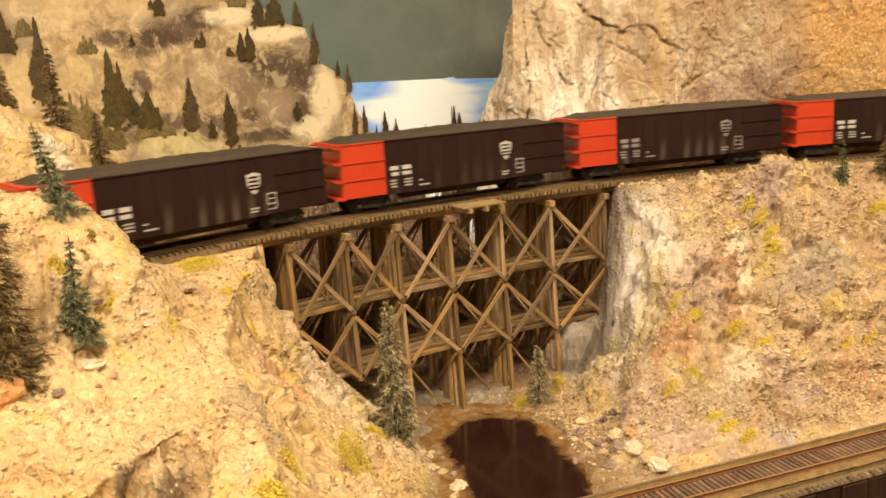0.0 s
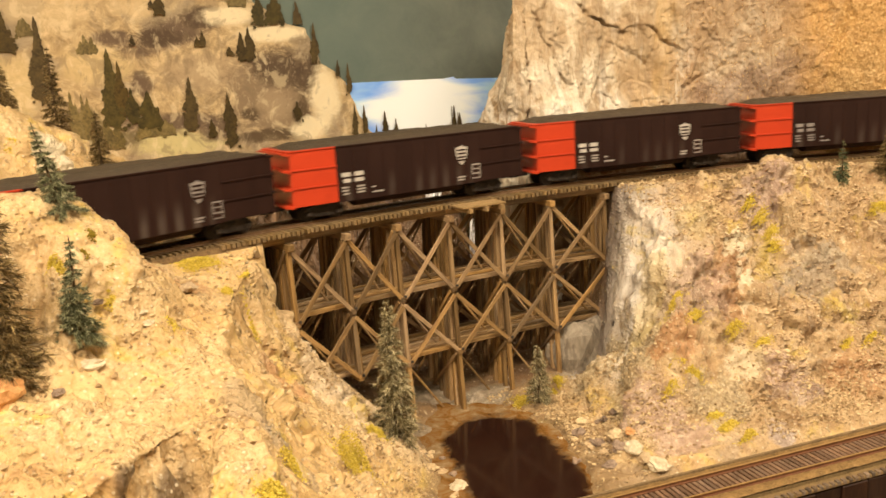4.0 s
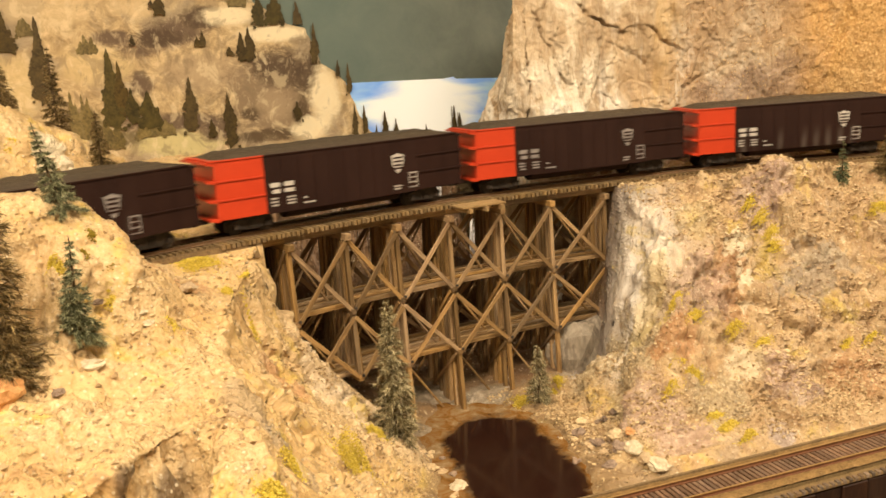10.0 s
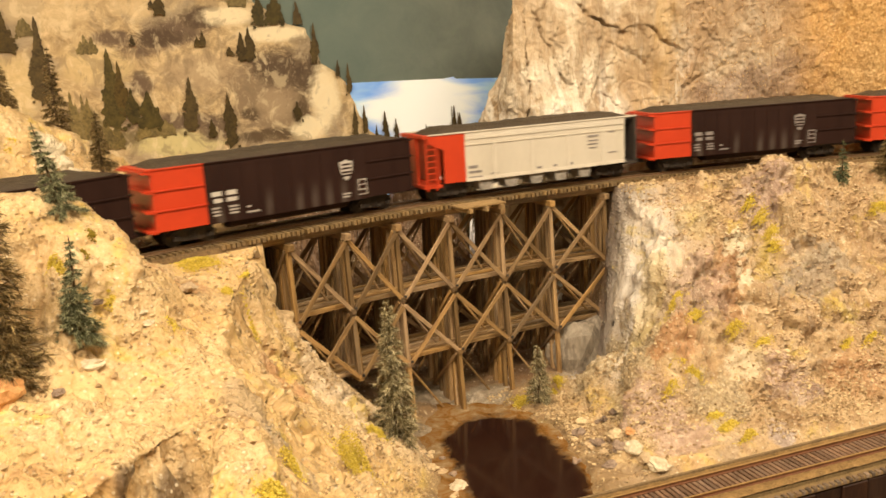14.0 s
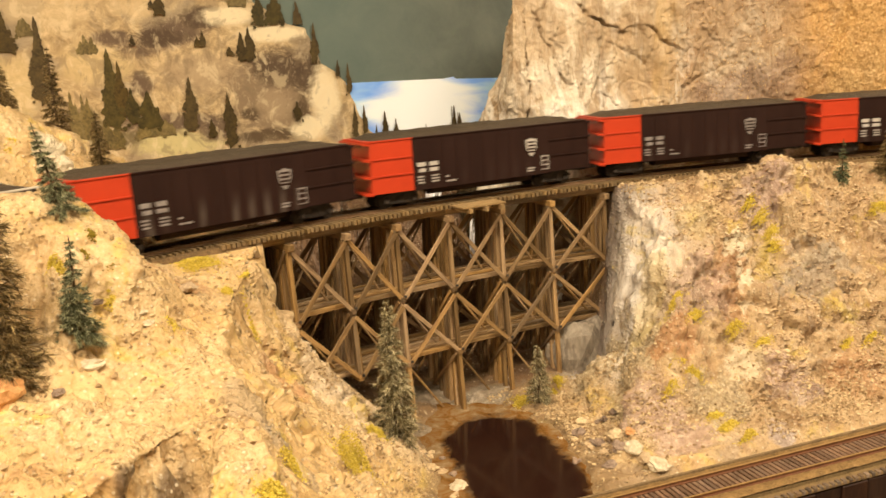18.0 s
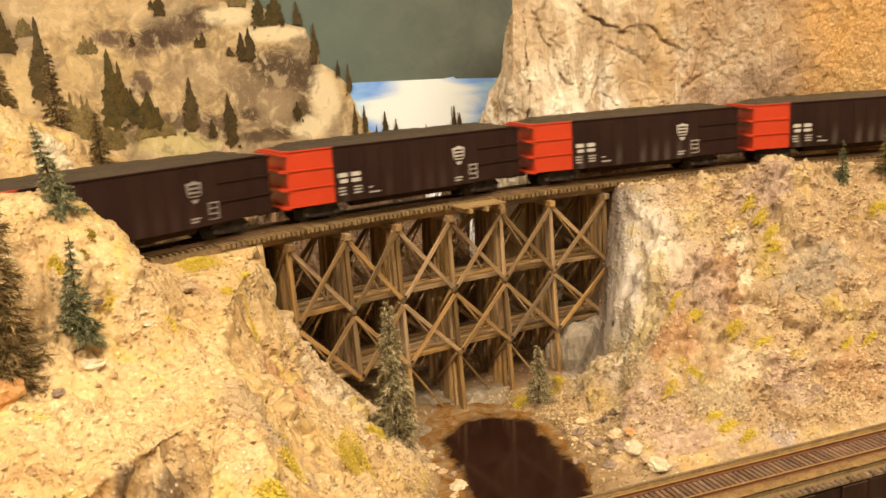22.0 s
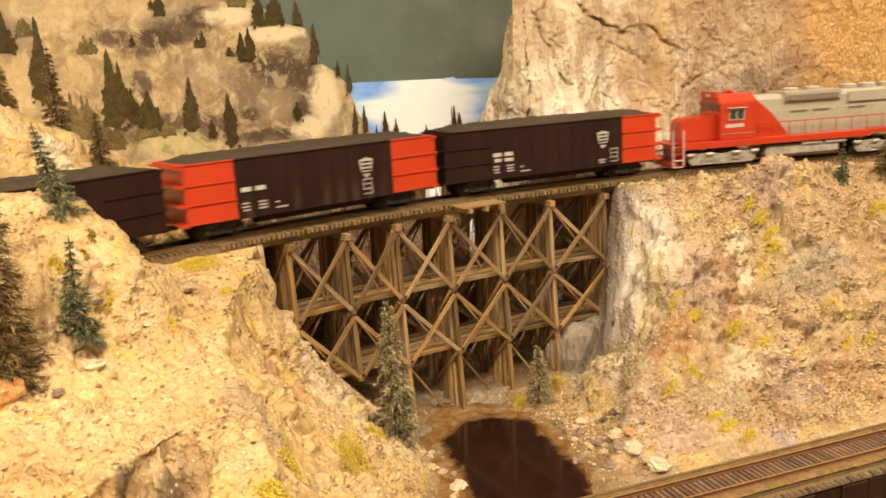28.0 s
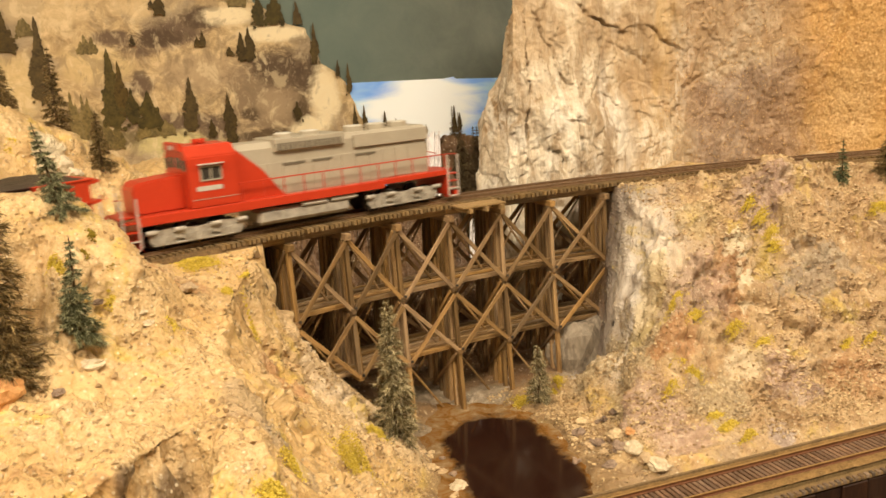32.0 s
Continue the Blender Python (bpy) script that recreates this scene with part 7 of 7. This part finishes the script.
for i, (x, y, z, sp, hh, olive) in enumerate(CLUMPS):
    sp, hh = sp * (0.92 if x > 0.03 else 1.15), hh * 1.1
    g = np.random.RandomState(100 + i)
    n = int(260 + 20.0e6 * sp * sp)
    r = np.sqrt(g.uniform(0, 1, n)) * sp * g.uniform(0.5, 1.15, n)
    r = np.where(g.uniform(0, 1, n) < 0.16, r * g.uniform(1.2, 2.3, n), r)
    a = g.uniform(0, 2 * np.pi, n)
    wide, deep_ = (1.55, 0.42) if x > 0.03 else (1.0, 0.8)
    px_, py_ = x + wide * r * np.cos(a), y + deep_ * r * np.sin(a)
    cz = surface(px_, py_) + g.uniform(-0.1, 1, n) * hh * np.maximum(0.12, 1 - (r / sp) ** 2)
    v, f = bits(np.stack([px_, py_, cz], -1), g.uniform(0.00022, 0.0006, n), 200 + i)
    tagged(link_mesh("foam_bush", v, f, FOAM_OLIVE if olive else FOAM), "olive-yellow foam tuft on the sand" if olive else "bright yellow ground-foam tuft on the rocks", "bush", "foam tufts")

STONE_W = simple("white_pebble", (0.40, 0.32, 0.20), (0.62, 0.53, 0.38), 200, 0.6, 0, 0.2, 0.0005, 600)
STONE_C = simple("cream_field_stone", (0.34, 0.25, 0.14), (0.58, 0.45, 0.28), 160, 0.7, 0, 0.4, 0.0006, 600, 0.4, 0.15)
STONE_T = simple("tan_field_stone", (0.30, 0.21, 0.12), (0.52, 0.39, 0.24), 160, 0.75, 0, 0.4, 0.0006, 600, 0.4, 0.2)
STONE_G = simple("grey_field_stone", (0.13, 0.088, 0.062), (0.28, 0.205, 0.150), 160, 0.7, 0, 0.4, 0.0006, 600, 0.4, 0.2)
STONE_R = simple("rusty_red_stone", (0.44, 0.21, 0.085), (0.62, 0.36, 0.17), 160, 0.75, 0, 0.4, 0.0006, 600, 0.4, 0.1)


def stone(x, y, z, rx, ry, rz, mat, label, seed, crag=0.24):
    bm = bmesh.new()
    bmesh.ops.create_icosphere(bm, subdivisions=3, radius=1.0)
    p = np.array([v.co[:] for v in bm.verts])
    k = 1 + 0.30 * fbm(p * 1.3 + seed * 3.1, 3, seed) + crag * facets(p, 1.3, seed)[0] + 0.05 * fbm(p * 5, 3, seed + 2)
    k = np.where(p[:, 2] < -0.2, k * 0.9, k)
    for v, q, s_ in zip(bm.verts, p, k):
        v.co = (q[0] * s_ * rx, q[1] * s_ * ry, q[2] * s_ * rz)
    ob = part("stone", bm, mat, None, "")
    z = float(surface(np.array([x]), np.array([y]))[0])
    ob.matrix_basis = pose(x, y, max(z, POND_Z - 0.001) + rz * 0.30, 0, 0, (seed * 57) % 360)
    return tagged(ob, label, "stone", "loose stones")


SHORE = "rounded {} stone lying on the pond shore"
for i, (x, y, r, mt, word) in enumerate(((-0.0104, -0.1604, 0.0054, STONE_W, "white"), (-0.0063, -0.1766, 0.0052, STONE_W, "cream"), (-0.0053, -0.0996, 0.0036, STONE_C, "cream"), (-0.0162, -0.1120, 0.0040, STONE_G, "dark grey"),
                                        (-0.0060, -0.1367, 0.0042, STONE_C, "cream"), (-0.0152, -0.1530, 0.0044, STONE_G, "dark grey"), (-0.0035, -0.1470, 0.0030, STONE_R, "reddish"), (-0.0096, -0.1690, 0.0040, STONE_T, "tan"),
                                        (-0.0264, -0.1580, 0.0034, STONE_G, "dark wet"), (-0.0350, -0.1360, 0.0030, STONE_G, "dark wet"), (-0.0130, -0.1290, 0.0032, STONE_G, "grey"), (-0.0190, -0.1410, 0.0028, STONE_T, "tan"),
                                        (-0.1255, -0.0990, 0.0032, STONE_T, "tan"), (-0.1179, -0.0910, 0.0032, STONE_T, "pinkish tan"), (-0.1148, -0.0990, 0.0036, STONE_C, "cream"), (-0.1098, -0.1030, 0.0028, STONE_T, "tan"), (-0.1060, -0.1100, 0.0026, STONE_G, "grey"), (-0.1100, -0.1250, 0.0044, STONE_W, "cream"))):
    stone(x, y, 0, r * 1.25, r, r * 0.75, mt, SHORE.format(word), i + 1)
for i, (x, y, r) in enumerate(((-0.3005, 0.0470, 0.0050), (-0.2950, 0.0440, 0.0060), (-0.2885, 0.0420, 0.0060), (-0.2820, 0.0400, 0.0045))):
    stone(x, y, 0, r * 1.2, r, r * 1.1, STONE_W, "jagged white plaster rock on the sandy hump", i + 120)
for i, (x, y, z, r, mt, word) in enumerate(((-0.2960, -0.1650, -0.0190, 0.0036, STONE_W, "flat white"), (-0.2707, -0.1418, -0.0102, 0.0022, STONE_W, "small white"), (-0.2691, -0.1462, -0.0149, 0.0024, STONE_W, "small white"), (-0.2359, -0.1424, -0.0265, 0.0024, STONE_W, "small white"),
                                           (-0.3300, -0.1829, -0.0210, 0.0066, STONE_R, "rusty orange"), (-0.3100, -0.1790, -0.0245, 0.0026, STONE_G, "dark grey"), (-0.2450, -0.1050, -0.0130, 0.0042, STONE_T, "tan"),
                                           (-0.2890, -0.1450, -0.0080, 0.0020, STONE_G, "grey"), (-0.3050, -0.1700, -0.0200, 0.0022, STONE_G, "grey"))):
    stone(x, y, z, r * 1.3, r, r * (1.2 if word == "rusty orange" else 0.6), mt, word + " stone bedded in the sandy bank", i + 31)


stone(0.051, -0.018, -0.14, 0.026, 0.017, 0.030, simple("grey_white_plaster", (0.11, 0.085, 0.062), (0.36, 0.305, 0.235), 75, 0.6, 0, 0.7, 0.0016, 420, stretch=(1, 1, 0.35)), "large grey-white plaster boulder under the trestle end", 91, 0.15)
g = random.Random(77)
for i in range(26):
    u, w = g.uniform(-1, 1), g.uniform(-1, 1)
    x, y = -0.006 + 0.020 * u, -0.135 + 0.034 * w
    if i > 17:
        x, y = -0.112 + 0.012 * u, -0.105 + 0.035 * w
    if pond_reach(x, y) < 0.98:
        continue
    r = g.uniform(0.0012, 0.0026)
    mt, word = g.choice(((STONE_G, "grey"), (STONE_C, "cream"), (STONE_T, "tan"), (STONE_T, "brownish")))
    stone(x, y, height_at(x, y), r * 1.3, r, r * 0.8, mt, "small " + SHORE.format(word).replace("rounded ", ""), 60 + i)

stone(0.1780, -0.0185, 0, 0.0013, 0.0010, 0.0009, STONE_W, "tiny white chip lying beside the upper track", 140)


def scatter():
    g = np.random.RandomState(5)
    sel = (GP[:, 0] > -0.40) & (GP[:, 0] < 0.34) & (GP[:, 1] > -0.27) & (GP[:, 1] < 0.0) & (np.abs(GP[:, 1] - line_y(GP[:, 0])) > 0.021) & (GP[:, 2] > -0.1468)
    sel &= ~((GP[:, 0] > -0.05) & (GP[:, 1] + 0.107 * GP[:, 0] < -0.180))
    sel &= ~((GP[:, 0] > 0.03) & (GP[:, 0] < 0.10) & (GP[:, 1] > -0.10) & (GN[:, 2] < 0.6))
    idx = np.flatnonzero(sel)
    dens = (1 - 0.55 * sm(-0.19, -0.23, GP[idx, 0])) * (0.25 + 1.4 * sm(-0.05, 0.35, fbm(GP[idx] * 28, 3, 77)) * sm(0.35, 0.9, GN[idx, 2]))
    pick = g.choice(idx, 56000, p=dens / dens.sum())
    c = GP[pick] + g.uniform(-0.0007, 0.0007, (len(pick), 3))
    size = 0.00024 + 0.0015 * g.uniform(0, 1, len(pick)) ** 5
    v, f = bits(c, size, 6)
    tagged(link_mesh("gravel", v, f, GRIT), "loose tan grit and small gravel over the banks", "gravel", kind="stuff")
    # angular chips that break up the rock of the right bank
    idx = np.flatnonzero((GP[:, 0] > 0.085) & (GP[:, 0] < 0.34) & (GP[:, 1] < -0.055) & (GP[:, 1] + 0.107 * GP[:, 0] > -0.178) & (np.abs(GP[:, 1] - line_y(GP[:, 0])) > 0.03))
    heap_w = 0.12 + sm(-0.15, 0.45, fbm(GP[idx] * 34, 3, 79))
    pick = g.choice(idx, 6500, p=heap_w / heap_w.sum())
    v, f = bits(GP[pick], 0.0006 + 0.0019 * g.uniform(0, 1, len(pick)) ** 3, 7, 0.42)
    tagged(link_mesh("rock_chips", v, f, CHIPS), "angular tan and brown rock chips over the right bank", "gravel", kind="stuff")
    idx = np.flatnonzero((CP[:, 0] - 0.35 * CP[:, 2] > 0.16) & (CP[:, 0] < 0.60) & (CP[:, 2] > -0.01) & (CP[:, 2] < 0.17))
    pick = g.choice(idx, 20000)
    c = CP[pick] + g.uniform(-0.0009, 0.0009, (len(pick), 3))
    v, f = bits(c, 0.00025 + 0.0007 * g.uniform(0, 1, len(pick)) ** 3, 8)
    tagged(link_mesh("scree", v, f, GRIT_ORANGE), "orange-tan grit glued over the slope", "gravel", kind="stuff")


scatter()


motions()
